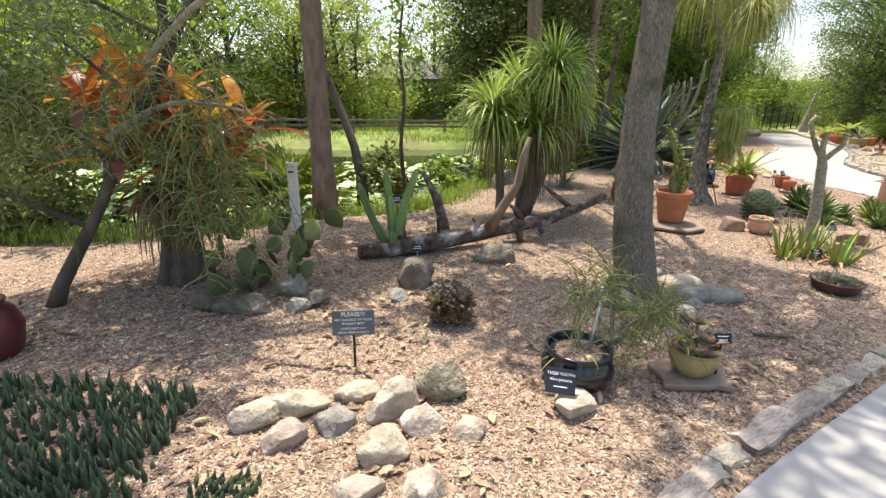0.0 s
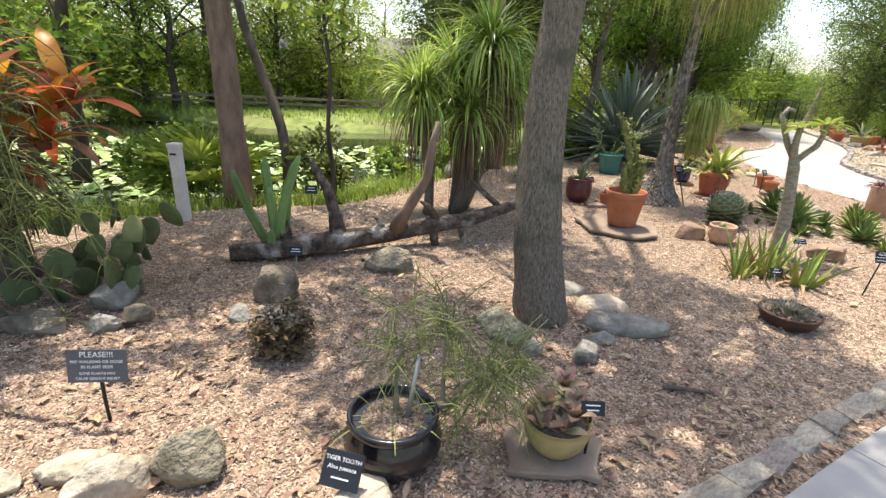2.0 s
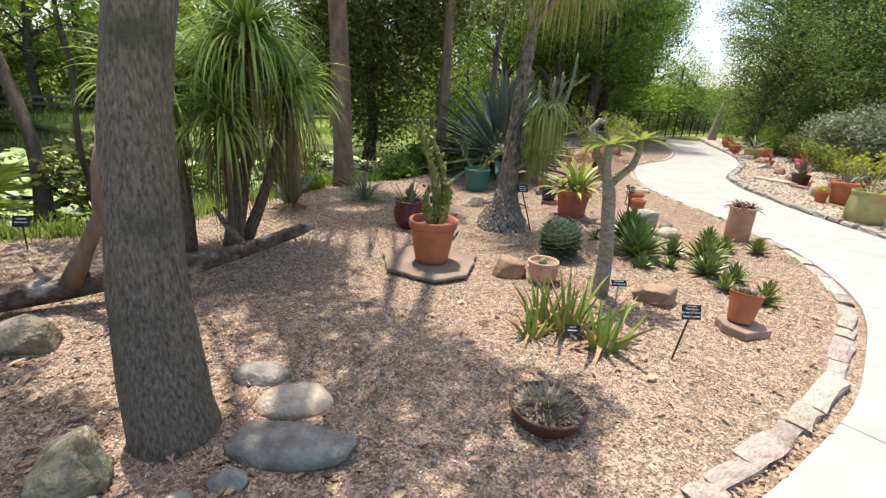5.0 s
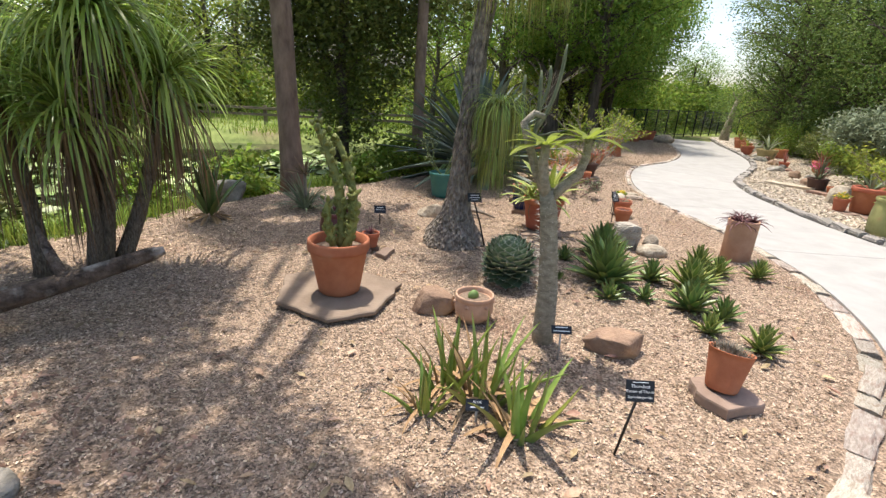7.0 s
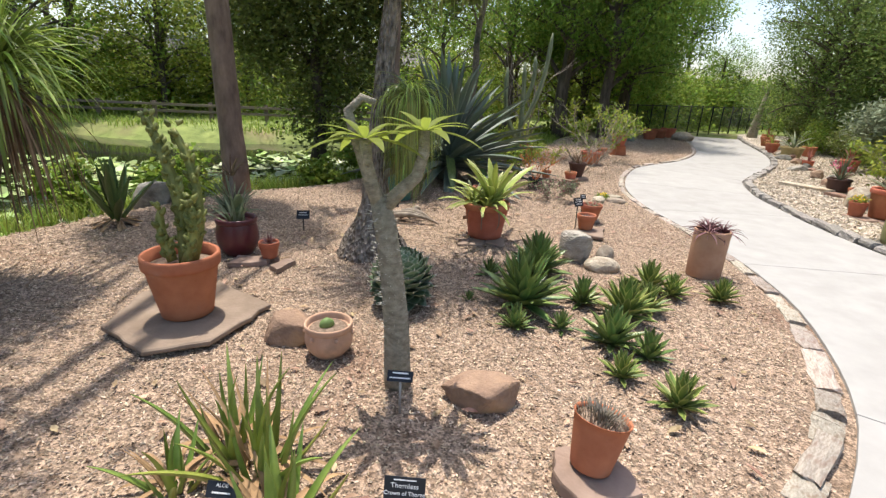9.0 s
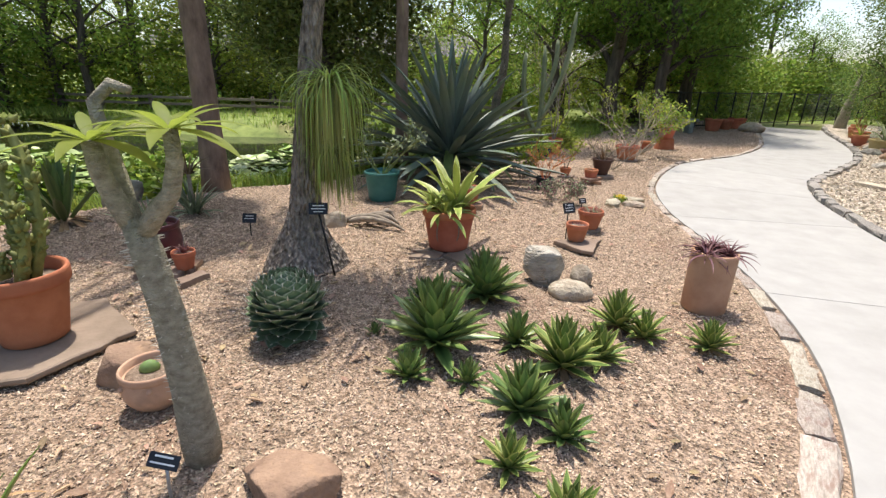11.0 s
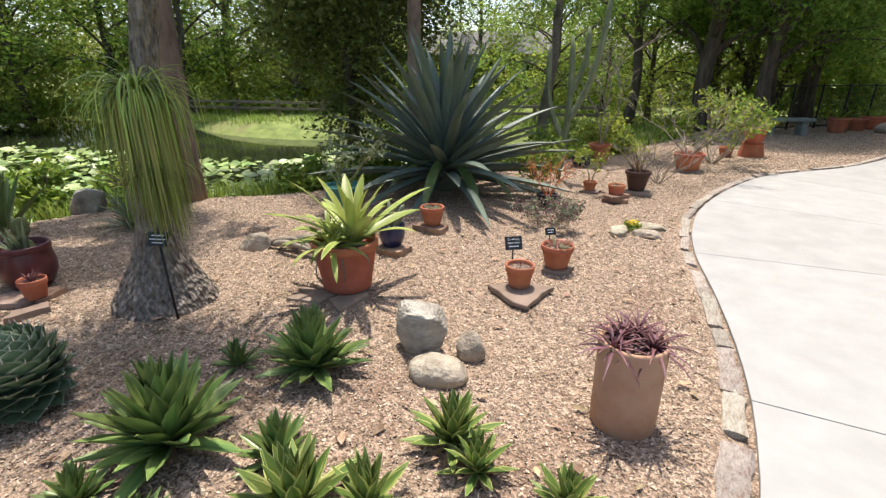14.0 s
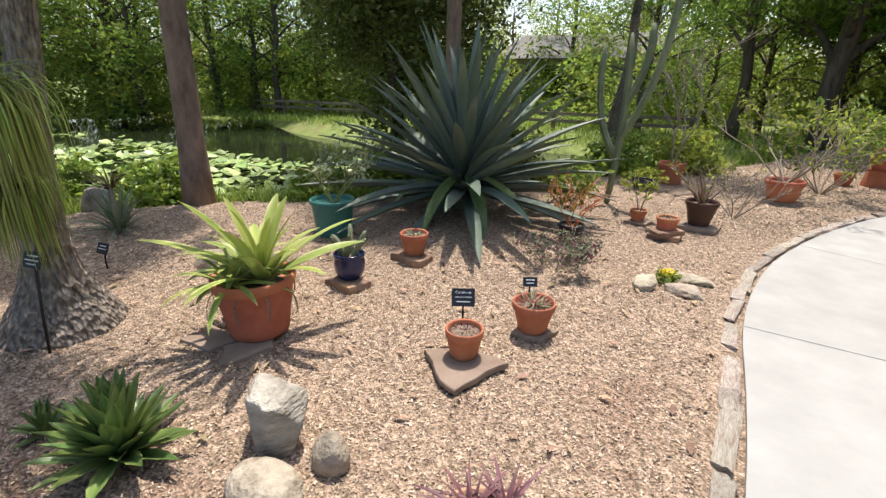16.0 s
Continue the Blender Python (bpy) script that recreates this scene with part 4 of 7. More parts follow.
for i in range(12):
    SPOTS.append((1 + 2.0 * i, 36 + wr.uniform(-2, 4), wr.choice((0, 1, 1, 2, 3)), wr.uniform(0.9, 1.3)))
for i in range(11):
    SPOTS.append((16.6 + 0.55 * i + wr.uniform(-0.6, 0.6), 8 + 2.0 * i + wr.uniform(-0.5, 0.5), 4, wr.uniform(1.0, 1.35)))
for i in range(12):
    SPOTS.append((15.2 + 0.45 * i + wr.uniform(-0.8, 0.8), 7 + 1.9 * i + wr.uniform(-0.5, 0.5), 4, wr.uniform(0.8, 1.1)))
for i in range(7):
    a = radians(180 + 180 * i / 6)
    SPOTS.append((4 + 24 * math.cos(a), -2 + 20 * math.sin(a), wr.choice((0, 1, 3)), wr.uniform(1, 1.4)))
for i in range(12):
    SPOTS.append((-20 + 1.3 * i + wr.uniform(-0.8, 0.8), 14 + 1.1 * i + wr.uniform(-1, 3), wr.choice((0, 1, 2)), wr.uniform(0.8, 1.15)))
for i in range(9):
    SPOTS.append((22 + 2.0 * i, 36 + 1.3 * i + wr.uniform(-1, 1), wr.choice((0, 1, 2)), wr.uniform(0.55, 0.75)))
def in_gap(x, y):
    return abs(math.degrees(math.atan2(y - 4, x - 5)) - 57.0) < 3.2


SPOTS = [q for q in SPOTS if math.hypot(q[0] + 11.5, q[1] - 29) > 4.5 and math.hypot(q[0] - 0.3, q[1] - 27.5) > 3]
SPOTS = [(x, y, k, s * 0.5 if in_gap(x, y) else s) for x, y, k, s in SPOTS if not (in_gap(x, y) and math.hypot(x - 5, y - 4) < 33)]
FIRST = {next(i for i, q in enumerate(SPOTS) if q[2] == k): k for k in range(5)}
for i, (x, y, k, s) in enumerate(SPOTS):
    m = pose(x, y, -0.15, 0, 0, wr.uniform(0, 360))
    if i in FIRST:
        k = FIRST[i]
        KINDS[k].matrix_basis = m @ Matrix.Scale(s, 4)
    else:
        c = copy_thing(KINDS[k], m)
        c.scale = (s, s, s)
# undergrowth at the woods' foot
g = np.random.default_rng(5)
cl = []
for x, y, k, s in SPOTS:
    for q in range(2):
        rr = g.uniform(0.4, 0.9)
        cl.append((x + g.uniform(-1.6, 1.6), y + g.uniform(-1.6, 1.6), rr * 0.5, rr, rr * 0.8))
single("undergrowth", leaves_mesh("undergrowth", cl, 200, 0.12, M_LEAF_MID, 9), "dark tangled undergrowth at the foot of the woods", "undergrowth", kind="stuff")

# dense bushes that close the view low down, beyond the water and the fence
g = np.random.default_rng(15)
cl, cy = [], []
for i in range(150):
    a = radians(40 + 142 * i / 149)
    d = 27 + 3.0 * math.sin(i * 0.7) + g.uniform(-2.5, 4) + (10 if i < 45 else 0)
    for q in range(3):
        rr = g.uniform(0.7, 1.3)
        (cy if (i // 3 + q) % 3 == 0 else cl).append((4 + d * math.cos(a) + g.uniform(-1, 1), 3 + d * math.sin(a) + g.uniform(-1, 1), 0.1 + 1.0 * q + g.uniform(-0.2, 0.5), rr, rr * 0.85))
for i in range(30):
    u = (i - 15) * 0.8
    for q in range(3):
        rr = g.uniform(0.8, 1.2)
        cl.append((22.6 + u * 0.79 + g.uniform(-0.6, 0.6), 34.2 + u * 0.62 + g.uniform(-0.4, 1.5), 0.3 + 0.9 * q, rr, rr))
single("far_bushes", leaves_mesh("far_bushes", cl, 280, 0.11, M_LEAF_MID, 19), "dense green bushes closing the far side of the garden", "bushes", kind="stuff")
single("bright_bushes", leaves_mesh("bright_bushes", cy, 320, 0.10, M_LEAF_YELLOW, 20), "bright yellow-green bushes beyond the pond", "bushes", kind="stuff")

# lily pads
g = np.random.default_rng(21)
V, F = [], []
tries = 0
pads = []
while len(pads) < 5200 and tries < 12000:
    tries += 1
    x, y = g.uniform(-12, 5.2), g.uniform(5.5, 16.0)
    pads.append((x, y))
pp = np.array(pads)
ok = (signed(pp, BL) > 1.0) & ((pp[:, 1] < 13.9) | (pp[:, 0] > -0.5))
ok &= np.array([noise.noise(Vector((x * 0.35, y * 0.35, 3))) > -0.32 for x, y in pp])
for x, y in pp[ok]:
    r, a0, z = g.uniform(0.06, 0.16), g.uniform(0, 6.28), WATER_Z + 0.006 + 0.14 * g.uniform(0, 1) ** 3
    tx, ty = g.normal(0, 0.3, 2)
    b = len(V)
    V.append((x, y, z))
    for k in range(11):
        a = a0 + 0.25 + k * (5.8 / 10)
        dx, dy = r * math.cos(a), r * math.sin(a)
        V.append((x + dx, y + dy, z + max(-0.01, tx * dx + ty * dy) + 0.01))
    F += [(b, b + 1 + k, b + 2 + k) for k in range(10)]
single("lily_pads", mesh_of("lily_pads", V, F, M_PAD, False), "pale green lily pads crowding the pond", "lily pads", kind="stuff")

# rough grass and reeds along the bank and on the far lawn
def grass_field(name, spots, n_per, length, width, mat, label, seed):
    g = np.random.default_rng(seed)
    P = []
    for x, y, r, z in spots:
        q = g.normal(0, r * 0.5, (n_per, 2))
        P.append(np.column_stack([x + q[:, 0], y + q[:, 1], np.full(n_per, z)]))
    P = np.concatenate(P)
    n = len(P)
    az, l = g.uniform(0, 6.28, n), length * g.uniform(0.5, 1.2, n)
    ti = g.uniform(0.1, 0.7, n)
    d = np.stack([np.cos(az) * ti, np.sin(az) * ti, np.ones(n)], 1)
    s = np.stack([-np.sin(az), np.cos(az), np.zeros(n)], 1) * width
    mid, top = P + d * (l * 0.55)[:, None], P + d * l[:, None] + np.stack([np.cos(az), np.sin(az), np.full(n, -0.4)], 1) * (0.25 * l)[:, None]
    V = np.stack([P - s, P + s, mid + s * 0.8, mid - s * 0.8, top + s * 0.1, top - s * 0.1], 1).reshape(-1, 3)
    o = np.arange(n)[:, None] * 6
    F = np.concatenate([o + np.array([0, 1, 2, 3]), o + np.array([3, 2, 4, 5])], 1).reshape(-1, 4)
    single(name, faces_mesh(name, V, F, mat), label, "grass", kind="stuff")


bank_pts = BL[::2]
spots = []
for i, p in enumerate(bank_pts):
    if p[0] > -9 and p[1] < 24:
        q = bank_pts[min(i + 1, len(bank_pts) - 1)] - bank_pts[max(i - 1, 0)]
        nrm = np.array((-q[1], q[0])) / (np.hypot(*q) + 1e-6)
        for dd, zz in ((0.5, -0.1), (0.95, -0.25), (1.5, -0.5)):
            spots.append((p[0] + nrm[0] * dd, p[1] + nrm[1] * dd, 0.4, zz))
grass_field("bank_grass", spots, 60, 0.22, 0.006, M_GRASS, "bright green grass and weeds along the bank", 3)
g = np.random.default_rng(8)
lawn = np.array([(g.uniform(-20, 26), g.uniform(18.5, 33)) for i in range(620)])
lawn = lawn[((signed(lawn, BL) > 0.9) & (lawn[:, 1] < 26)) | ((lawn[:, 1] > 27.5) & ((lawn - (18.2, 27.4)) @ np.array((-0.616, 0.788)) > 0.8) & (lawn[:, 0] > 14))]
grass_field("far_grass", [(x, y, 1.0, -0.1) for x, y in lawn], 55, 0.28, 0.012, M_GRASS, "sunlit rough grass beyond the pond", 4)

# house, rail fence and gate far off
house = thing("house", "pale low house with grey roof behind the trees", "house", -0.6, 33.5, -0.1, rz=6)
part("wall", box_mesh("wall", 7.6, 5, 2.6, M_HOUSE, 0.01), house)
V = [(-4.3, -3, 2.6), (4.3, -3, 2.6), (4.3, 3, 2.6), (-4.3, 3, 2.6), (-3.4, 0, 3.9), (3.4, 0, 3.9)]
part("roof", mesh_of("roof", V, [(0, 1, 5, 4), (2, 3, 4, 5), (1, 2, 5), (3, 0, 4), (3, 2, 1, 0)], M_ROOF, False), house)
for k in range(4):
    w = part("window", box_mesh("window", 1.1, 0.08, 1.2, M_GLASS, 0.005, 0.9), house, m=pose(-2.8 + 1.85 * k, -2.52, 0))
    part("frame", box_mesh("frame", 1.26, 0.05, 0.08, M_WHITE, 0.005, 0.82), w)
barn = thing("house", "pale building glimpsed through the trunks across the pond", "house", -13.0, 34.0, -0.1, rz=20)
part("wall", box_mesh("wall", 7, 4, 2.4, M_WHITE, 0.01), barn)
for k in range(5):
    part("window", box_mesh("window", 0.7, 0.08, 1.5, M_GLASS, 0.005, 0.5), barn, m=pose(-2.7 + 1.35 * k, -2.02, 0))
part("roof", mesh_of("roof", [(a * 0.9, b * 0.8, c) for a, b, c in V], [(0, 1, 5, 4), (2, 3, 4, 5), (1, 2, 5), (3, 0, 4), (3, 2, 1, 0)], M_ROOF, False), barn)
rail = thing("rail_fence", "low weathered wooden rail fence across the lawn", "fence", -3.0, 21.5, -0.1, rz=3)
for k in range(10):
    part("post", box_mesh("post", 0.12, 0.12, 0.7, M_RAIL, 0.01), rail, m=pose(-9 + 2 * k, 0, 0))
for z in (0.32, 0.55):
    part("rail", box_mesh("rail", 18.2, 0.06, 0.09, M_RAIL, 0.01), rail, m=pose(0, -0.095, z))

# dark metal fence with gate where the path ends
fence = thing("metal_fence", "black metal fence with a closed gate across the path's end", "fence", 18.2, 27.4, -0.1, rz=38)
for k in range(-9, 10):
    part("post", tube("post", [(0, 0, 0), (0, 0, 1.35)], [0.03, 0.03], M_FENCE, 6), fence, m=pose(k * 1.1, 0, 0))
for z in (0.15, 1.28):
    part("rail", box_mesh("rail", 19.9, 0.03, 0.035, M_FENCE, 0, 0), fence, m=pose(0, 0.045, z))
lines = []
for k in range(-8, 142):
    for d in (-1.1, 1.1):
        x0 = -9.9 + 0.14 * k + (0 if d > 0 else 1.1)
        a, b = max(-9.9, min(9.9, x0)), max(-9.9, min(9.9, x0 + d))
        if abs(b - a) > 0.05:
            lines.append(([(a, 0, 0.15 + 1.12 * (a - x0) / d), (b, 0, 0.15 + 1.12 * (b - x0) / d)], [0.0045, 0.0045]))
tagged(part("wire_mesh", tubes("wire_mesh", lines, M_FENCE, 3), fence, m=pose(0, 0.08, 0)), kind="stuff")

# ---- pots ----
def pot(name, label, x, y, rim, base, h, mat, z=0.0, collar=0.2, soil=0.82, tilt=(0, 0), belly=0.0, group="", rz=0.0, lip=1.0, soil_mat=None, feet=False):
    """A flower pot: body, rim and soil. rim, base: radii."""
    t = thing(name, label, "plant pot", x, y, z, tilt=tilt, group=group, rz=rz)
    neck = h * (1 - collar)
    prof = [(base * 0.92, 0), (base, 0.008)]
    for i in range(1, 8):
        f = i / 7
        prof.append((base + (rim * 0.93 - base) * f + belly * math.sin(math.pi * f ** 0.85), 0.008 + (neck - 0.008) * f))
    if not collar:
        prof += [(rim * 0.955, h), (rim * 0.94, h + 0.004), (rim * 0.87, h - 0.004), (rim * 0.83, h * soil - 0.02)]
    part("body", lathe("body", prof, mat, 40, 0.006), t)
    if collar:
        c = h * collar
        ring = [(rim * 0.90, neck - 0.002), (rim * 0.985, neck), (rim * lip, neck + c * 0.25), (rim * 1.0, neck + c * 0.8), (rim * 0.985, h), (rim * 0.95, h + 0.004), (rim * 0.89, h - 0.003), (rim * 0.86, h * soil - 0.02)]
        part("rim", lathe("rim", ring, mat, 40, 0.006), t)
    rs = rim * (0.87 if collar else 0.85)
    part("soil", lathe("soil", [(rs * 1.01, h * soil - 0.015), (rs, h * soil), (rs * 0.7, h * soil + 0.008), (rs * 0.35, h * soil + 0.012), (0.001, h * soil + 0.014)], soil_mat or M_SOIL, 28, 0.02), t)
    return t


def spiky(parent, n, length, width, mat, z, seed, e_lo=15, e_hi=80, droop=0.6, name="foliage", spread=0.02, at=(0, 0)):
    return part(name, blade_mesh(name, n, length, width, mat, e_lo, e_hi, droop, 5, spread, seed, (at[0], at[1], z)), parent)


def stems(parent, n, length, mat, z, seed, r=0.006, spread=0.5, forks=2, name="stem", rise=0.9, base=0.02):
    """A bush of forking bare stems."""
    g = random.Random(seed)
    lines = []

    def grow(p, d, l, rad, k):
        q = p + d * l
        lines.append((arc(p, q, Vector((g.uniform(-1, 1), g.uniform(-1, 1), 0)) * l * 0.08, 4), [rad, rad * 0.9, rad * 0.8, rad * 0.65]))
        if k:
            for i in range(g.choice((2, 2, 3))):
                e = (d + Vector((g.uniform(-1, 1), g.uniform(-1, 1), g.uniform(-0.35, 0.7))) * 0.75).normalized()
                grow(q, e, l * g.uniform(0.5, 0.85), rad * 0.68, k - 1)

    for i in range(n):
        a = i * 2.4 + g.uniform(-0.5, 0.5)
        d = Vector((math.cos(a) * spread, math.sin(a) * spread, rise)).normalized()
        grow(Vector((base * math.cos(a), base * math.sin(a), z)), d, length * g.uniform(0.3, 0.45), r, forks)
    return tagged(part(name, tubes(name, lines, mat, 5), parent), kind="stuff"), lines


def leafy(parent, lines, per, size, mat, seed, name="foliage", start=0):
    g = np.random.default_rng(seed)
    ends = np.array([np.array(l[0][-1]) for l in lines[start:]])
    C = np.repeat(ends, per, 0) + g.normal(0, size * 1.2, (len(ends) * per, 3))
    cl = [(x, y, z, size * 0.5, size * 0.5) for x, y, z in C]
    n = len(C)
    a = g.normal(size=(n, 3))
    a /= np.linalg.norm(a, axis=1)[:, None]
    b = np.cross(a, g.normal(size=(n, 3)))
    b /= np.linalg.norm(b, axis=1)[:, None]
    s = size * g.uniform(0.7, 1.3, (n, 1))
    V = np.stack([C - a * s, C - b * s * 0.4, C + a * s, C + b * s * 0.4], 1)
    tagged(part(name, quads_mesh(name, V, n, mat), parent), kind="stuff")


def ribbed(name, points, r, mat, ribs=5, by=0.28, spine=True):
    """A ribbed cactus column with rounded tip."""
    n = len(points)
    rad = [r * (0.8 if i == 0 else 1.0) * (1 - 0.12 * i / n) for i in range(n - 1)] + [r * 0.35]
    return tube(name, points, rad, mat, ribs * 4, 0.05, ribs, by)


# large potted cactus on its flagstone
slab = slab_mesh("flagstone", [(-0.40, -0.10), (0.0, -0.36), (0.30, -0.22), (0.47, 0.30), (0.0, 0.62), (-0.46, 0.40)], 0.035, M_SLAB, 3)
single("flagstone", slab, "irregular grey-brown flagstone lying on the mulch", "stone slab", pose(2.97, 5.93, 0.02))
p = pot("potted_cactus", "large terracotta pot with a tall knobbly yellowish-green cactus, on a flagstone", 2.98, 6.05, 0.222, 0.15, 0.40, M_TERRA, 0.058, 0.19)
KNOB = tube("tubercle", [(0, 0, 0), (0.02, 0, 0.004), (0.036, 0, 0.012), (0.05, 0, 0.024)], [0.021, 0.02, 0.016, 0.005], M_CACTUS_YEL, 7, 0.2)


def knobbly(parent, pts, r, seed, name="stem"):
    """A crooked cactus stem covered in knobs."""
    g = random.Random(seed)
    st = part(name, tube(name, pts, [r * (1 - 0.3 * i / len(pts)) for i in range(len(pts) - 1)] + [r * 0.3], M_CACTUS_YEL, 14, 0.25, 5, 0.2, seed), parent)
    for i in range(len(pts) * 5):
        c = Vector(pts[min(len(pts) - 1, int(g.uniform(0.15, 1) * len(pts)))]) + Vector((0, 0, g.uniform(-0.03, 0.03)))
        part("tubercle", KNOB, st, m=Matrix.Translation(c) @ pose(0, 0, 0, 0, 0, g.uniform(0, 360)) @ pose(r * 0.65, 0, 0, 0, -g.uniform(5, 45), 0) @ Matrix.Scale(g.uniform(0.55, 0.85), 4))


knobbly(p, arc((0.02, 0, 0.33), (-0.16, 0.12, 1.18), (0.06, 0, 0), 14), 0.032, 1)
knobbly(p, arc((0.05, 0.03, 0.33), (-0.05, 0.2, 1.12), (0.09, 0.0, 0), 13), 0.03, 2)
knobbly(p, arc((0.05, -0.04, 0.34), (0.11, -0.02, 0.72), (0.03, 0.0, 0), 8), 0.029, 3)
knobbly(p, arc((-0.03, -0.04, 0.36), (-0.07, -0.03, 0.68), (-0.02, 0.0, 0), 7), 0.028, 4)

# maroon glazed pot
p = pot("glazed_pot", "round maroon glazed pot with prickly pear and agave, standing on mulch", 2.79, 7.30, 0.172, 0.105, 0.34, M_PURPLE_GLAZE, 0.0, 0.12, belly=0.045)
OPAD = rock_mesh("pad", (0.055, 0.014, 0.14), M_OPUNTIA, 2, 0.05, 2)
for k, (x, y, z, rx, rz) in enumerate([(0, 0, 0.27, 15, 30), (0.05, 0.03, 0.25, -20, 80), (0.05, -0.02, 0.38, -50, 20), (-0.05, 0.02, 0.26, 25, -40), (0.0, 0.02, 0.40, 10, 60)]):
    part("pad", OPAD, p, m=pose(x, y, z, rx, rx * 0.7, rz))
spiky(p, 14, 0.36, 0.03, M_LEAF_GREY, 0.26, 4, 30, 80, 0.3, spread=0.05)
p = pot("small_pot", "small terracotta pot with a grey rosette succulent, on flat stones", 3.12, 7.13, 0.085, 0.06, 0.14, M_TERRA, 0.045, 0.25)
spiky(p, 40, 0.09, 0.016, M_PURPLELEAF, 0.12, 5, 5, 80, 0.5)
for x, y, a, s, m in ((2.98, 7.06, 20, 1.0, M_SLAB), (3.27, 6.98, 70, 0.75, M_SLAB), (3.12, 7.2, 120, 0.7, M_ROCK_BROWN)):
    single("flat_stone", slab_mesh("flat_stone", [(-0.16 * s, -0.06 * s), (0.13 * s, -0.09 * s), (0.17 * s, 0.06 * s), (-0.1 * s, 0.1 * s)], 0.04, m, a), "small flat stone under a flower pot", "stone", pose(x, y, 0.01, 0, 0, a), group="flat stones")

# pale round pot with cactus
p = pot("bowl_pot", "pale round clay pot with small relief knobs and a low cactus", 3.95, 5.72, 0.135, 0.085, 0.20, M_TERRA_PALE, 0.0, 0.16, belly=0.028)
part("cactus", rock_mesh("cactus", (0.045, 0.03, 0.06), M_CACTUS, 5, 0.1, 2), p, m=pose(-0.01, 0.0, 0.165, 0, 0, 30))
for k in range(6):
    part("knob", rock_mesh("knob", (0.014, 0.014, 0.02), M_TERRA_PALE, 1, 0.05, 2), p, m=pose(0.132 * math.cos(k * 1.05), 0.132 * math.sin(k * 1.05), 0.135))

# bromeliad pot
p = pot("bromeliad_pot", "large terracotta pot with yellow-green striped bromeliads, on flat stones", 5.03, 8.04, 0.235, 0.17, 0.36, M_TERRA, 0.045, 0.16)
BL_A = leaf_mesh("strap_leaf", 0.56, 0.08, [M_BROM, M_MARGIN], 9, 0.22, 0.45, "strap", 0, True)
BL_B = leaf_mesh("strap_leaf", 0.46, 0.062, [M_BROM, M_MARGIN], 9, 0.22, 0.85, "strap", 0, True)
BL_C = leaf_mesh("strap_leaf", 0.40, 0.045, [M_BROM, M_MARGIN], 8, 0.22, 1.0, "strap", 0, True)
rosette(p, [BL_A, BL_B], 26, 86, 20, 0.8, 1.1, 0.33, 0.03, seed=2, power=1.2, at=(0.06, 0.02, 0))
rosette(p, [BL_C, BL_B], 24, 84, 12, 0.6, 0.8, 0.33, 0.03, seed=3, at=(-0.14, 0.03, 0))
rosette(p, [BL_C], 20, 84, 8, 0.6, 0.9, 0.33, 0.02, seed=4, at=(-0.02, -0.14, 0))
DRY = leaf_mesh("dry_leaf", 0.3, 0.016, [M_SOIL], 6, 0.3, 1.6, "strap")
for k in range(9):
    part("dry_leaf", DRY, p, m=pose(0, 0, 0.34, 0, 0, k * 41 + 10) @ pose(0.2, 0, 0, 0, 25 + (k * 17) % 30, 0) @ Matrix.Scale(0.8 + 0.05 * (k % 4), 4))
for x, y, a in ((4.86, 7.82, 10), (5.14, 7.86, 75), (5.0, 8.1, 130)):
    single("flat_stone", slab_mesh("flat_stone", [(-0.16, -0.08), (0.13, -0.1), (0.17, 0.08), (-0.1, 0.11)], 0.045, M_SLAB, a), "small flat stone under a flower pot", "stone", pose(x, y, 0.0, 0, 0, a), group="flat stones")

# cylinder planter with purple bromeliads
p = thing("cylinder_planter", "tall tan cylindrical clay planter with spiky purple bromeliads", "plant pot", 6.92, 7.26, 0.0)
part("body", lathe("body", [(0.136, 0), (0.141, 0.01), (0.143, 0.2), (0.145, 0.412), (0.143, 0.424), (0.131, 0.426), (0.126, 0.39)], M_TERRA_DUSTY, 44, 0.008), p)
part("soil", lathe("soil", [(0.129, 0.385), (0.09, 0.395), (0.001, 0.40)], M_SOIL, 24), p)
PL_A = leaf_mesh("leaf", 0.19, 0.020, [M_PURPLELEAF], 7, 0.4, 0.8, "aloe", 0.004)
for k, (x, y, n) in enumerate([(-0.05, 0.03, 34), (0.08, -0.02, 30), (0.02, 0.09, 26), (-0.08, -0.08, 20)]):
    rosette(p, [PL_A], n, 82, -8, 0.6, 1.05, 0.41, 0.015, seed=20 + k, at=(x, y, 0))

# tilted pot on its stone
single("flat_stone", slab_mesh("flat_stone", [(-0.13, -0.13), (0.12, -0.15), (0.16, 0.1), (-0.06, 0.16), (-0.16, 0.05)], 0.06, M_SLAB, 8), "small flat stone under a flower pot", "stone", pose(5.19, 4.82, 0.01, 0, 0, 20), group="flat stones")
p = pot("small_pot", "plain terracotta pot of dry grey stems leaning on a stone", 5.19, 4.84, 0.12, 0.08, 0.22, M_TERRA, 0.07, 0.0, 0.93, (-9, 9))
spiky(p, 320, 0.06, 0.005, M_DUSTY, 0.2, 8, 55, 90, 0.3, "stem_mat", 0.1)

# bowl of succulents
p = pot("shallow_bowl", "shallow dark brown clay bowl of grey-green ground succulents", 3.42, 3.83, 0.195, 0.125, 0.12, M_BROWN_CLAY, 0.0, 0.14, 0.9, belly=0.02)
tagged(spiky(p, 620, 0.05, 0.012, M_DUSTY, 0.108, 4, 10, 85, 0.4, "sprig_mat", 0.165), kind="stuff")
tagged(spiky(p, 160, 0.045, 0.010, M_LEAF_GREY, 0.108, 6, 20, 85, 0.4, "green_sprig_mat", 0.165), kind="stuff")

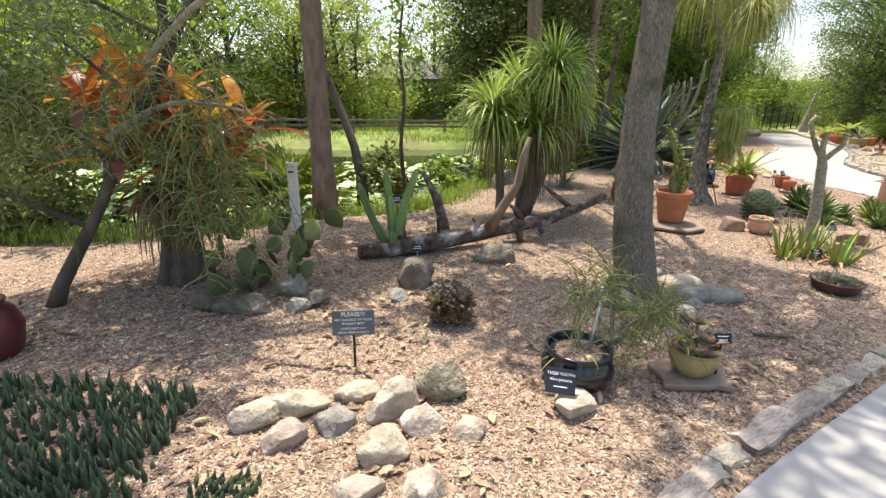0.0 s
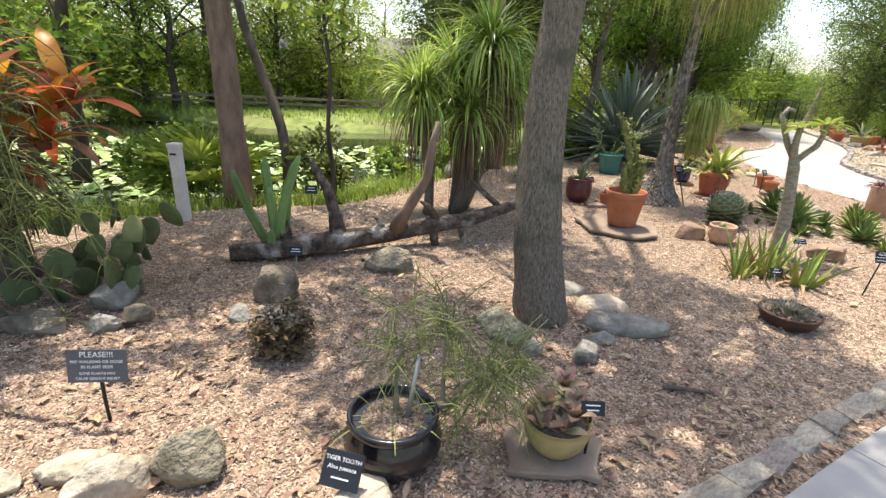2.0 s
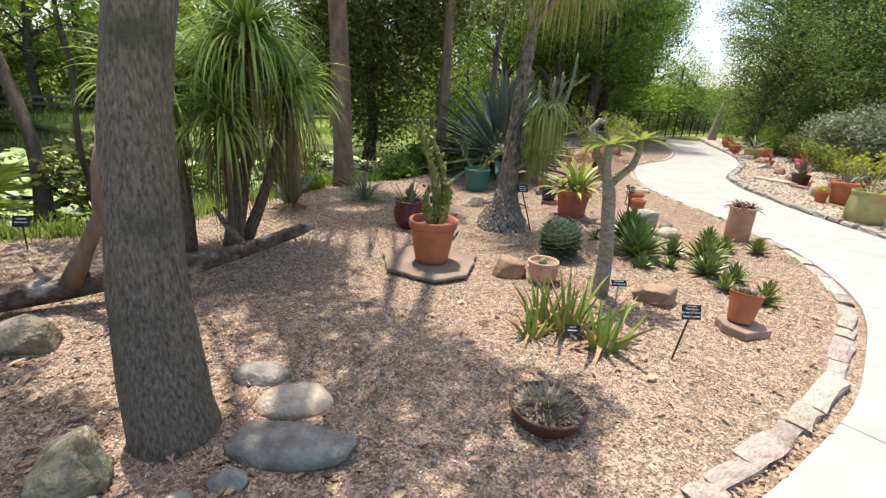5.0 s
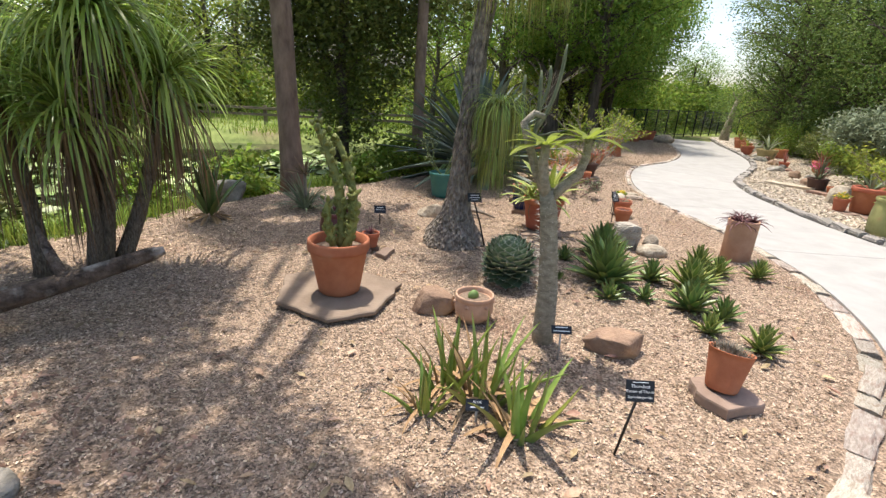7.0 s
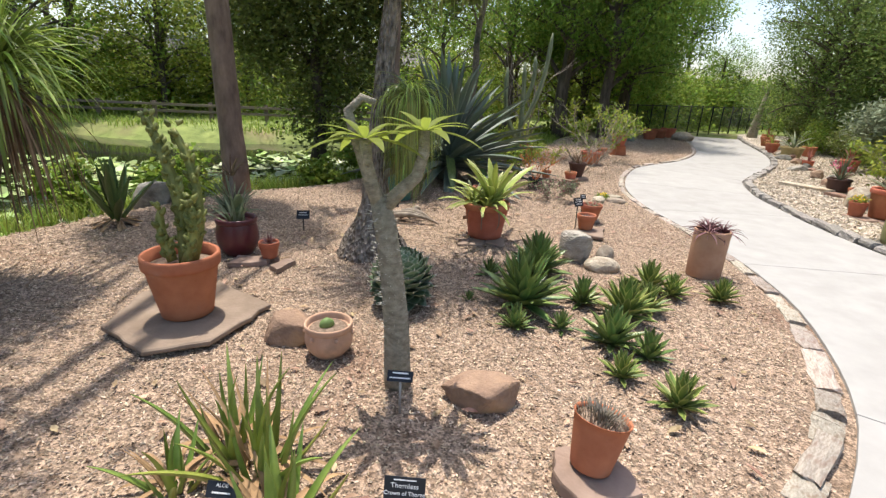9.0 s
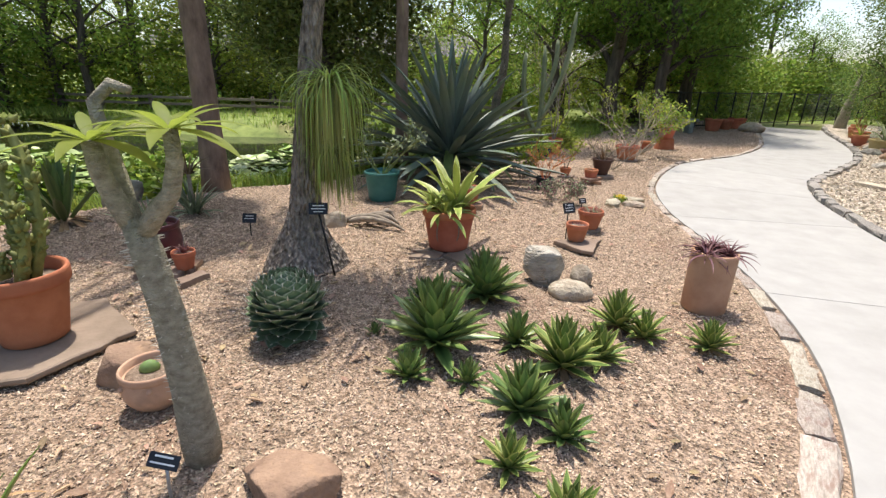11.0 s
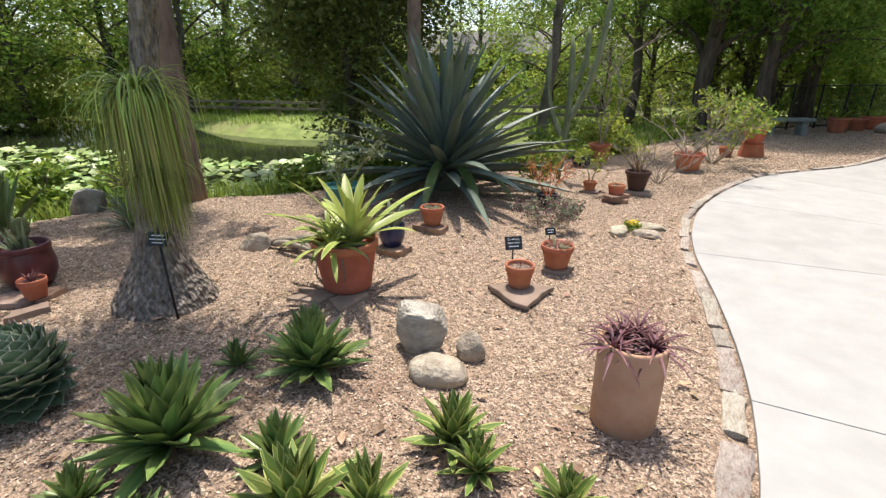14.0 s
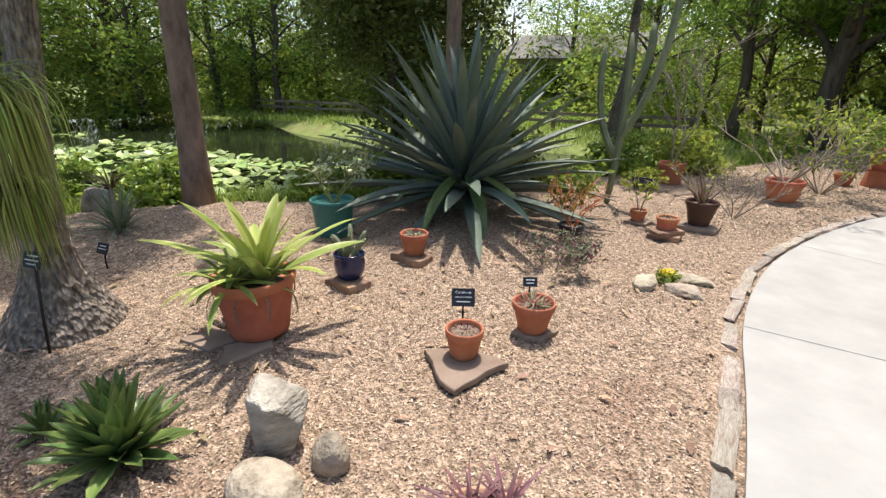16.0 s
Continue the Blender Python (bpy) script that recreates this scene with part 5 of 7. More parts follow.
# black glazed pot with its straggling aloe and stone
p = pot("black_pot", "glossy black glazed pot with straggling pencil-stemmed bush", 0.79, 2.42, 0.192, 0.15, 0.24, M_BLACK_GLAZE, 0.0, 0.13, 0.84, belly=0.045, soil_mat=M_MULCH)
g_ = random.Random(31)
main = [(arc((0.0, 0.02, 0.16), (0.5, 0.12, 0.42), (0, 0, -0.04), 7), [0.016, 0.015, 0.013, 0.012, 0.01, 0.008, 0.006]), (arc((0.02, 0.03, 0.16), (0.05, 0.1, 0.62), (-0.03, 0, 0), 6), [0.012, 0.011, 0.009, 0.007, 0.005, 0.003]),
        (arc((0.25, 0.06, 0.29), (0.38, -0.08, 0.5), (0, 0, 0.03), 6), [0.009, 0.008, 0.007, 0.006, 0.005, 0.003]), (arc((0.2, 0.05, 0.27), (0.2, 0.2, 0.6), (0, 0, 0.03), 6), [0.009, 0.008, 0.007, 0.006, 0.005, 0.003])]
for k, l in enumerate(main):
    part("branch", tubes("branch", [l], M_TWIG, 7, 0.1), p)
fine = []
for k in range(270):
    l = main[g_.choice((0, 0, 0, 1, 2, 3))][0]
    s0 = Vector(l[g_.randrange(3, len(l))]) + Vector((g_.gauss(0, 0.03), g_.gauss(0, 0.03), g_.gauss(0, 0.03)))
    e0 = s0 + Vector((g_.uniform(-0.2, 0.22), g_.uniform(-0.22, 0.2), g_.uniform(-0.26, 0.2)))
    fine.append((arc(s0, e0, (g_.uniform(-0.02, 0.02), 0, 0.03), 4), [0.0030, 0.0026, 0.0022, 0.0016]))
    m0 = s0.lerp(e0, 0.6)
    fine.append((arc(m0, m0 + Vector((g_.uniform(-0.1, 0.1), g_.uniform(-0.1, 0.1), g_.uniform(-0.08, 0.1))), (0, 0, 0.01), 3), [0.0026, 0.0024, 0.0018]))
tagged(part("pencil_thicket", tubes("pencil_thicket", fine, M_GREENSTEM, 4), p), kind="stuff")
spiky(p, 16, 0.26, 0.006, M_BLADE_YELLOW, 0.18, 33, 10, 70, 1.4, "grass", 0.1)
part("stake", tube("stake", [(0.05, 0.0, 0.15), (0.1, 0.02, 0.5)], [0.012, 0.008], M_GALV, 8), p)
single("pot_stone", rock_mesh("pot_stone", (0.12, 0.10, 0.15), M_ROCK_PALE, 14, 0.12, 4, 0.4, 0.7, 9), "squat brown stone in front of the black pot", "stone", pose(0.70, 2.12, 0.0, 0, 0, 20))

# mustard pot with pink-edged succulents on a slab
single("flagstone", slab_mesh("flagstone", [(-0.22, -0.13), (0.17, -0.15), (0.23, 0.1), (0.0, 0.19), (-0.2, 0.13)], 0.03, M_SLAB, 5), "small grey flagstone on the mulch", "stone slab", pose(1.48, 2.45, 0.02, 0, 0, 0))
p = pot("mustard_pot", "mustard-coloured clay bowl with fleshy pink-edged succulents", 1.49, 2.47, 0.15, 0.09, 0.16, M_YELLOW_POT, 0.052, 0.0, 0.88, belly=0.02)
FL = leaf_mesh("leaf", 0.10, 0.055, [M_PINKGREEN], 6, 0.35, 0.25, "oval", 0.005)
for k, (x, y, z, n) in enumerate([(-0.05, 0.02, 0.2, 8), (0.06, -0.03, 0.19, 8), (0.03, 0.07, 0.27, 8), (-0.08, -0.07, 0.16, 7), (0.09, 0.06, 0.17, 7), (0.0, -0.09, 0.16, 6)]):
    rosette(p, [FL], n, 85, 25, 0.6, 1.0, z, 0.012, seed=60 + k, at=(x, y, 0))
    part("stem", tube("stem", [(x * 0.6, y * 0.6, 0.12), (x, y, z + 0.02)], [0.009, 0.008], M_GREENSTEM, 6), p)

# small bushy pot
p = pot("small_pot", "small clay pot overgrown by a bushy dark red and green plant", 0.06, 3.2, 0.10, 0.075, 0.14, M_BROWN_CLAY, 0.0, 0.2)
part("foliage", leaves_mesh("foliage", [(0, 0, 0.19, 0.14, 0.09), (0.08, 0.02, 0.17, 0.10, 0.08), (-0.09, -0.03, 0.17, 0.10, 0.08), (0.02, -0.08, 0.2, 0.09, 0.07), (0.0, 0.09, 0.22, 0.1, 0.07), (0.0, -0.1, 0.1, 0.09, 0.08), (0.1, -0.06, 0.09, 0.08, 0.07), (-0.1, -0.06, 0.09, 0.08, 0.07)], 26000, 0.022, M_BUSH, 6), p)
tagged(part("new_growth", leaves_mesh("new_growth", [(0.02, 0, 0.25, 0.12, 0.05), (-0.07, 0.0, 0.23, 0.08, 0.05)], 14000, 0.02, M_DUSTY, 7), p), kind="stuff")

# the row of pots toward the far end
single("flagstone", slab_mesh("flagstone", [(-0.21, 0.02), (-0.02, -0.19), (0.10, -0.22), (0.24, 0.12), (0.06, 0.17)], 0.035, M_SLAB, 11), "reddish-brown flagstone under a small pot", "stone slab", pose(6.2, 8.38, 0.012, 0, 0, 4))
p = pot("small_pot", "small terracotta pot of reddish pebbly succulents on a flagstone", 6.2, 8.46, 0.105, 0.075, 0.165, M_TERRA, 0.047, 0.25)
spiky(p, 120, 0.03, 0.01, M_PURPLELEAF, 0.135, 71, 10, 90, 0.4, "sprig", 0.085)
single("flat_stone", slab_mesh("flat_stone", [(-0.11, -0.1), (0.11, -0.09), (0.13, 0.09), (-0.1, 0.11)], 0.03, M_SLAB, 4), "small flat stone under a flower pot", "stone", pose(6.4, 8.95, 0.0), group="flat stones")
p = pot("small_pot", "terracotta pot with dry brownish succulents on a flat stone", 6.4, 8.96, 0.13, 0.085, 0.19, M_TERRA, 0.03, 0.22)
spiky(p, 50, 0.09, 0.012, M_REDLEAF, 0.16, 72, 5, 75, 0.8, "foliage", 0.09)
spiky(p, 40, 0.10, 0.010, M_LEAF_GREY, 0.16, 73, 15, 75, 0.7, "foliage", 0.09)
p = pot("glazed_pot", "small dark blue glazed pot with branching cactus on brown stones", 4.97, 8.9, 0.115, 0.08, 0.2, M_BLUE_GLAZE, 0.06, 0.12, belly=0.02)
for k in range(7):
    part("stem", ribbed("stem", arc((0.04 * math.cos(k), 0.04 * math.sin(k), 0.16), (0.14 * math.cos(k * 1.1), 0.14 * math.sin(k * 1.1), 0.32 + 0.03 * (k % 3)), (0, 0, 0.02), 6), 0.018, M_LEAF_GREY, 5, 0.2), p)
single("pot_stone", slab_mesh("pot_stone", [(-0.15, -0.09), (0.12, -0.12), (0.18, 0.06), (-0.09, 0.12)], 0.06, M_ROCK_BROWN, 14), "brown flat stone under a glazed pot", "stone", pose(4.98, 8.86, 0.005))
p = pot("small_pot", "terracotta pot of low pale succulents on stacked brown stones", 5.1, 9.55, 0.12, 0.08, 0.19, M_TERRA, 0.075, 0.22)
spiky(p, 60, 0.06, 0.014, M_LEAF_GREY, 0.16, 75, 5, 80, 0.5, "foliage", 0.08)
single("pot_stone", slab_mesh("pot_stone", [(-0.17, -0.07), (0.14, -0.11), (0.17, 0.09), (-0.12, 0.11)], 0.075, M_ROCK_BROWN, 15), "brown flat stone under a flower pot", "stone", pose(5.1, 9.52, 0.005))
p = pot("teal_pot", "large teal plastic pot with thin grey-green stems", 3.98, 9.75, 0.22, 0.165, 0.36, M_TEAL_GLAZE, 0.0, 0.1)
ob, ln = stems(p, 6, 0.8, M_GREENSTEM, 0.3, 76, 0.01, 0.8, 2)
leafy(p, ln, 5, 0.03, M_LEAF_GREY, 77)
p = pot("black_pot", "small black plastic pot with red-orange pencil stems", 6.05, 10.8, 0.125, 0.10, 0.19, M_BLACK_PLASTIC, 0.0, 0.12)
ob, ln = stems(p, 9, 0.55, M_REDSTEM, 0.15, 78, 0.006, 0.5, 3)
p = pot("small_pot", "small terracotta pot with a bare-stemmed plant", 6.46, 11.9, 0.09, 0.06, 0.13, M_TERRA, 0.02, 0.25)
ob, ln = stems(p, 2, 0.6, M_TWIG, 0.1, 79, 0.009, 0.25, 2)
leafy(p, ln, 8, 0.03, M_LEAF_YELLOW, 80)
single("flat_stone", slab_mesh("flat_stone", [(-0.13, -0.08), (0.11, -0.1), (0.14, 0.08), (-0.1, 0.1)], 0.03, M_SLAB, 6), "small flat stone under a flower pot", "stone", pose(6.46, 11.88, 0.0), group="flat stones")
p = pot("brown_pot", "dark brown clay pot with aloe-like plant on stones", 7.05, 12.05, 0.165, 0.10, 0.26, M_BROWN_CLAY, 0.04, 0.15)
spiky(p, 16, 0.34, 0.03, M_DEAD_BLADE, 0.22, 81, 45, 85, 0.3, "foliage", 0.03)
ob, ln = stems(p, 5, 0.7, M_TWIG, 0.22, 82, 0.008, 0.7, 2)
leafy(p, ln, 2, 0.02, M_LEAF_YELLOW, 83)
single("flat_stone", slab_mesh("flat_stone", [(-0.2, -0.12), (0.17, -0.13), (0.22, 0.1), (-0.15, 0.13)], 0.045, M_SLAB, 7), "flat stone under a dark brown pot", "stone", pose(7.05, 12.0, 0.0), group="flat stones")
p = pot("small_pot", "small brown clay pot of dry succulents on stacked stones", 6.8, 11.52, 0.105, 0.085, 0.12, M_TERRA, 0.085, 0.3)
spiky(p, 40, 0.04, 0.01, M_DEAD_BLADE, 0.1, 84, 20, 85, 0.4, "foliage", 0.07)
for k, (z, a) in enumerate(((0.0, 10), (0.045, 50))):
    single("pot_stone", slab_mesh("pot_stone", [(-0.18, -0.08), (0.14, -0.11), (0.17, 0.08), (-0.1, 0.12)], 0.045, M_ROCK_BROWN, 16 + k), "brown stone stacked under a small pot", "stone", pose(6.8, 11.48, z, 0, 0, a))
p = pot("glazed_pot", "dark blue glazed bowl with low yellow flowers on a slab", 6.2, 13.7, 0.18, 0.12, 0.18, M_BLUE_GLAZE, 0.035, 0.14, belly=0.02)
part("foliage", leaves_mesh("foliage", [(0, 0, 0.22, 0.2, 0.07)], 9000, 0.03, M_LEAF_YELLOW, 12), p)
single("flagstone", slab_mesh("flagstone", [(-0.28, -0.1), (0.24, -0.13), (0.3, 0.1), (-0.2, 0.14)], 0.035, M_SLAB, 9), "grey flagstone under a glazed bowl", "stone slab", pose(6.2, 13.68, 0.0))
p = pot("terracotta_pot", "terracotta pot with a bare spiny branching shrub", 6.45, 14.4, 0.2, 0.15, 0.33, M_TERRA, 0.0, 0.18)
ob, ln = stems(p, 4, 1.7, M_TWIG, 0.28, 85, 0.016, 0.35, 4)
p = pot("terracotta_pot", "wide terracotta pot with a sprawling leafy shrub", 7.85, 13.9, 0.23, 0.16, 0.27, M_TERRA, 0.04, 0.18)
ob, ln = stems(p, 7, 1.3, M_TWIG, 0.22, 86, 0.012, 0.9, 3)
leafy(p, ln, 4, 0.035, M_LEAF_YELLOW, 87, start=20)
single("flat_stone", slab_mesh("flat_stone", [(-0.24, -0.14), (0.22, -0.15), (0.25, 0.12), (-0.2, 0.15)], 0.04, M_SLAB, 3), "flat stone under a wide flower pot", "stone", pose(7.85, 13.88, 0.0), group="flat stones")
b = thing("twiggy_shrub", "bare grey twiggy shrub planted in the mulch", "shrub", 7.35, 12.75)
stems(b, 8, 0.75, M_TWIG, 0.0, 88, 0.008, 0.9, 3)
b = thing("green_shrub", "loose light green shrub behind the potted shrubs", "shrub", 8.35, 14.9)
ob, ln = stems(b, 9, 1.3, M_TWIG, 0.0, 89, 0.012, 0.8, 3)
leafy(b, ln, 9, 0.04, M_LEAF_MID, 90, start=9)
p = pot("terracotta_pot", "upturned terracotta pot serving as a pedestal", 9.15, 15.9, 0.19, 0.23, 0.28, M_TERRA, 0.0, 0.0)
p = pot("terracotta_pot", "terracotta pot with spiky plant, standing on an upturned pot", 9.15, 15.9, 0.21, 0.14, 0.3, M_TERRA, 0.27, 0.2)
spiky(p, 18, 0.4, 0.02, M_LEAF_MID, 0.26, 91, 40, 88, 0.3)
p = pot("small_pot", "small terracotta pot beside a pedestal pot", 8.7, 15.75, 0.13, 0.09, 0.2, M_TERRA, 0.0, 0.22)
for k, (x, y, r, h) in enumerate([(12.35, 21.6, 0.27, 0.4), (13.0, 22.2, 0.22, 0.35), (13.5, 22.7, 0.26, 0.38), (14.2, 24.0, 0.25, 0.3)]):
    p = pot("terracotta_pot", "large terracotta pot near the path's far end", x, y, r, r * 0.72, h, M_TERRA, 0.0, 0.18, group="pots at the path's end")
    if k != 1:
        spiky(p, 12, 0.7, 0.03, M_LEAF_MID, h * 0.8, 92 + k, 40, 85, 0.8)
single("pale_rock", rock_mesh("pale_rock", (0.4, 0.28, 0.3), M_ROCK_PALE, 31), "pale boulder near the far pots", "rock", pose(13.6, 21.6, 0))
bench = thing("stone_bench", "low grey-green stone bench in the shade", "bench", 10.8, 20.35, 0.0, rz=18)
part("seat", box_mesh("seat", 1.25, 0.36, 0.08, M_BENCH, 0.02, 0.36), bench)
for x in (-0.42, 0.42):
    part("leg", box_mesh("leg", 0.16, 0.28, 0.36, M_BENCH, 0.02), bench, m=pose(x, 0, 0))

# ---- agaves ----
def agave(name, label, x, y, r, n, mats, seed, el_out=6, width=0.185, margin=False, bend=0.04, group="small agaves", power=1.35):
    """A stiff rosette on a short skirt of dried leaves; the lowest leaves lie flat, the heart stands upright."""
    t = thing(name, label, "agave", x, y, 0.0, rz=seed * 37)
    mm = [leaf_mesh("leaf", r * 1.0, r * width * 1.2, mats, 10, 0.55, bend, "lance", r * 0.035, margin, teeth=True), leaf_mesh("leaf", r * 0.95, r * width * 1.1, mats, 10, 0.6, -bend, "lance", r * 0.035, margin, teeth=True)]
    rosette(t, mm, int(n * 1.6), 88, el_out, 1.0, 0.92, r * 0.14, r * 0.10, r * 0.14, seed, power)
    dl = leaf_mesh("dead_leaf", r * 0.75, r * width * 0.7, [M_ALOE_DRY], 5, 0.5, 0.35, "lance")
    for k in range(13):
        part("dead_leaf", dl, t, m=pose(0, 0, r * 0.13, 0, 0, k * 41 + seed) @ pose(r * 0.08, 0, 0, 0, 6 + 3 * (k % 4), 0) @ Matrix.Scale(0.75 + 0.06 * (k % 4), 4))
    return t


GREEN, LIME = [M_AGAVE_GREEN, M_EDGE_GREEN], [M_AGAVE_LIME, M_MARGIN]
A_L = "dark green toothed agave rosette growing in mulch"
A_Y = "yellow-green variegated agave rosette growing in mulch"
for x, y, r, n, m, s, lab in [(5.16, 6.40, 0.36, 40, GREEN, 1, "largest " + A_L), (5.40, 7.08, 0.31, 42, GREEN, 2, A_L), (5.07, 6.08, 0.155, 22, GREEN, 3, A_L), (5.37, 6.09, 0.13, 18, GREEN, 4, A_L), (5.62, 6.50, 0.19, 24, GREEN, 5, A_L),
                              (5.86, 6.30, 0.27, 30, LIME, 6, A_Y), (6.07, 6.42, 0.2, 22, LIME, 7, A_Y), (6.25, 6.83, 0.22, 24, LIME, 8, A_Y), (6.39, 6.72, 0.17, 20, LIME, 9, A_Y), (5.64, 5.90, 0.24, 28, GREEN, 10, A_L),
                              (5.81, 5.76, 0.17, 20, GREEN, 11, A_L), (5.58, 5.56, 0.15, 20, LIME, 12, A_Y), (5.78, 5.31, 0.18, 24, LIME, 13, A_Y), (6.74, 6.66, 0.17, 24, LIME, 14, A_Y), (4.79, 6.46, 0.09, 14, GREEN, 15, A_L), (4.99, 6.98, 0.15, 18, GREEN, 16, A_L)]:
    agave("agave", lab, x, y, r * 1.02, n, m, s, margin=True)

# artichoke-shaped agave: short broad leaves overlapping in a globe
t = thing("globe_agave", "round artichoke-shaped dark green agave with pale thorny leaf tips", "agave", 4.31, 6.36)
t.scale = (0.86, 0.86, 0.92)
GL = leaf_mesh("leaf", 0.17, 0.165, [M_BALL, M_EDGE_GREY], 10, 0.38, -0.55, "lance", 0.014, True, teeth=True)
part("core", rock_mesh("core", (0.13, 0.13, 0.36), M_BALL, 3, 0.03, 3), t)
TIP = tube("thorn", [(0, 0, 0), (0.014, 0, 0.002), (0.034, 0, 0.006)], [0.005, 0.003, 0.0008], M_SPINE, 5)
for i in range(140):
    f = i / 140
    th = radians(8 + 140 * f ** 0.85)
    el = 90 - math.degrees(th) + 30 * math.sin(th)
    s = 0.55 + 0.36 * min(1, f * 2.2)
    lf = part("leaf", GL, t, m=pose(0, 0, 0.235 + 0.15 * math.cos(th), 0, 0, i * 137.508) @ pose(0.135 * math.sin(th), 0, 0, 0, -el, 0) @ Matrix.Scale(s, 4))
    if i > 20:
        part("thorn", TIP, lf, m=pose(0.16, 0, 0.035, 0, -28, 0))

# the great blue agave
t = thing("great_agave", "huge blue-green agave with long stiff sword leaves", "agave", 4.65, 11.2, 0.05)
BIG = [leaf_mesh("leaf", 1.75, 0.18, [M_AGAVE_BLUE], 12, 0.42, 0.12, "agave", 0.03), leaf_mesh("leaf", 1.6, 0.175, [M_AGAVE_BLUE], 12, 0.42, 0.4, "agave", 0.03), leaf_mesh("leaf", 1.7, 0.165, [M_AGAVE_BLUE], 12, 0.5, 0.25, "agave", 0.03)]
part("heart", rock_mesh("heart", (0.2, 0.2, 0.55), M_AGAVE_BLUE, 4, 0.05, 2), t)
rosette(t, BIG, 94, 88, -8, 0.86, 0.95, 0.2, 0.16, 0.28, 5, 0.85)
DROOP = leaf_mesh("old_leaf", 1.25, 0.19, [M_AGAVE_GREEN], 10, 0.3, 0.85, "agave", 0.015)
for k, a in enumerate((-120, -85, -50, -150, -20)):
    part("old_leaf", DROOP, t, m=pose(0, 0, 0.42, 0, 0, a) @ pose(0.12, 0, 0, 0, 2 + 5 * (k % 2), 0) @ Matrix.Scale(0.78 + 0.07 * (k % 3), 4))

# aloes
def aloe(x, y, h, n, seed, label, width=0.055, dry=8, lean=55):
    t = thing("aloe", label, "aloe", x, y, 0.0)
    mm = [leaf_mesh("leaf", h, width, [M_ALOE], 9, 0.6, 0.35, "aloe", 0.012), leaf_mesh("leaf", h * 0.9, width * 0.8, [M_ALOE], 9, 0.6, -0.15, "aloe", 0.012), leaf_mesh("leaf", h * 0.95, width * 0.6, [M_ALOE_DRY], 9, 0.6, 0.5, "aloe", 0.008)]
    r = random.Random(seed)
    for k in range(n):
        a, d, f = k * 137.5, 0.10 * math.sqrt(k / n) * (h / 0.4), k / n
        part("leaf", mm[2 if k % 5 == 4 else k % 2], t, m=pose(d * math.cos(radians(a)), d * math.sin(radians(a)), 0.0, 0, 0, a + r.uniform(-15, 15)) @ pose(0, 0, 0, 0, -(88 - (90 - lean) * f + r.uniform(-6, 6)), 0) @ Matrix.Scale(r.uniform(0.65, 1.05), 4))
    dl = leaf_mesh("dry_leaf", h * 0.7, width * 0.7, [M_ALOE_DRY], 7, 0.5, 1.3, "aloe")
    for k in range(dry):
        part("dry_leaf", dl, t, m=pose(0, 0, 0.03, 0, 0, k * 47 + seed) @ pose(0.05, 0, 0, 0, -20 - 5 * (k % 4), 0))
    return t


aloe(3.88, 4.83, 0.48, 22, 3, "clump of tall yellow-green aloe with drying tips", 0.05)
aloe(4.03, 4.58, 0.44, 16, 4, "bright green upright aloe rosette in the clump", 0.065, 6, 50)
aloe(3.72, 4.95, 0.42, 14, 6, "yellowing aloe in the clump", 0.045, 6, 60)
aloe(3.59, 4.73, 0.28, 14, 5, "small yellowing aloe beside the larger clump", 0.04, 6, 45)
agave("agave", "dark upright agave on the pond bank", 1.3, 7.95, 0.58, 11, [M_AGAVE_GREEN], 27, 42, 0.13, False, 0.1)

# ---- pachypodium with forked arms ----
t = thing("pachypodium", "thorny grey-barked succulent tree forking into bare arms with leaf tufts", "succulent tree", 4.37, 5.43)
part("trunk", tube("trunk", [(0, 0, -0.02), (0.0, 0, 0.1), (-0.01, 0, 0.35), (-0.04, 0, 0.65), (-0.07, 0, 0.88), (-0.1, 0, 1.0)], [0.068, 0.07, 0.062, 0.055, 0.05, 0.04], M_PACHY, 16, 0.12), t)
ARMS = [([(-0.09, 0, 0.95), (-0.13, -0.02, 1.06), (-0.15, -0.04, 1.16), (-0.15, -0.05, 1.26)], 0.036), ([(-0.08, 0, 0.94), (0.0, -0.01, 1.03), (0.07, -0.02, 1.10), (0.1, -0.02, 1.2), (0.1, -0.02, 1.3)], 0.034),
        ([(-0.1, 0, 0.97), (-0.16, 0.05, 1.1), (-0.22, 0.08, 1.26), (-0.25, 0.1, 1.36), (-0.19, 0.12, 1.42), (-0.13, 0.12, 1.40)], 0.03)]
PLEAF = leaf_mesh("leaf", 0.26, 0.055, [M_LEAF_MID], 7, 0.15, 0.6, "oval")
for k, (pts, r) in enumerate(ARMS):
    arm = part("arm", tube("arm", pts, [r * (1 - 0.09 * i) for i in range(len(pts))], M_PACHY, 12, 0.12), t)
    if k < 2:
        e = pts[-1]
        for i in range(15):
            part("leaf", PLEAF, arm, m=Matrix.Translation(e) @ pose(0, 0, 0, 0, 0, i * 137.5) @ pose(0.01, 0, 0, 0, -(42 - 3.2 * i), 0) @ Matrix.Scale(0.7 + 0.4 * (i / 15), 4))
g_ = random.Random(9)
lines = []
for i in range(260):
    z, a = g_.uniform(0.05, 0.95), g_.uniform(0, 6.28)
    c = Vector((-0.1 * (z / 1.0) ** 1.5, 0, z))
    d = Vector((math.cos(a), math.sin(a), g_.uniform(-0.1, 0.4)))
    lines.append(([c + d * 0.05, c + d * (0.068 + 0.012 * g_.random())], [0.0022, 0.0006]))
part("spines", tubes("spines", lines, M_SPINE, 4), t)

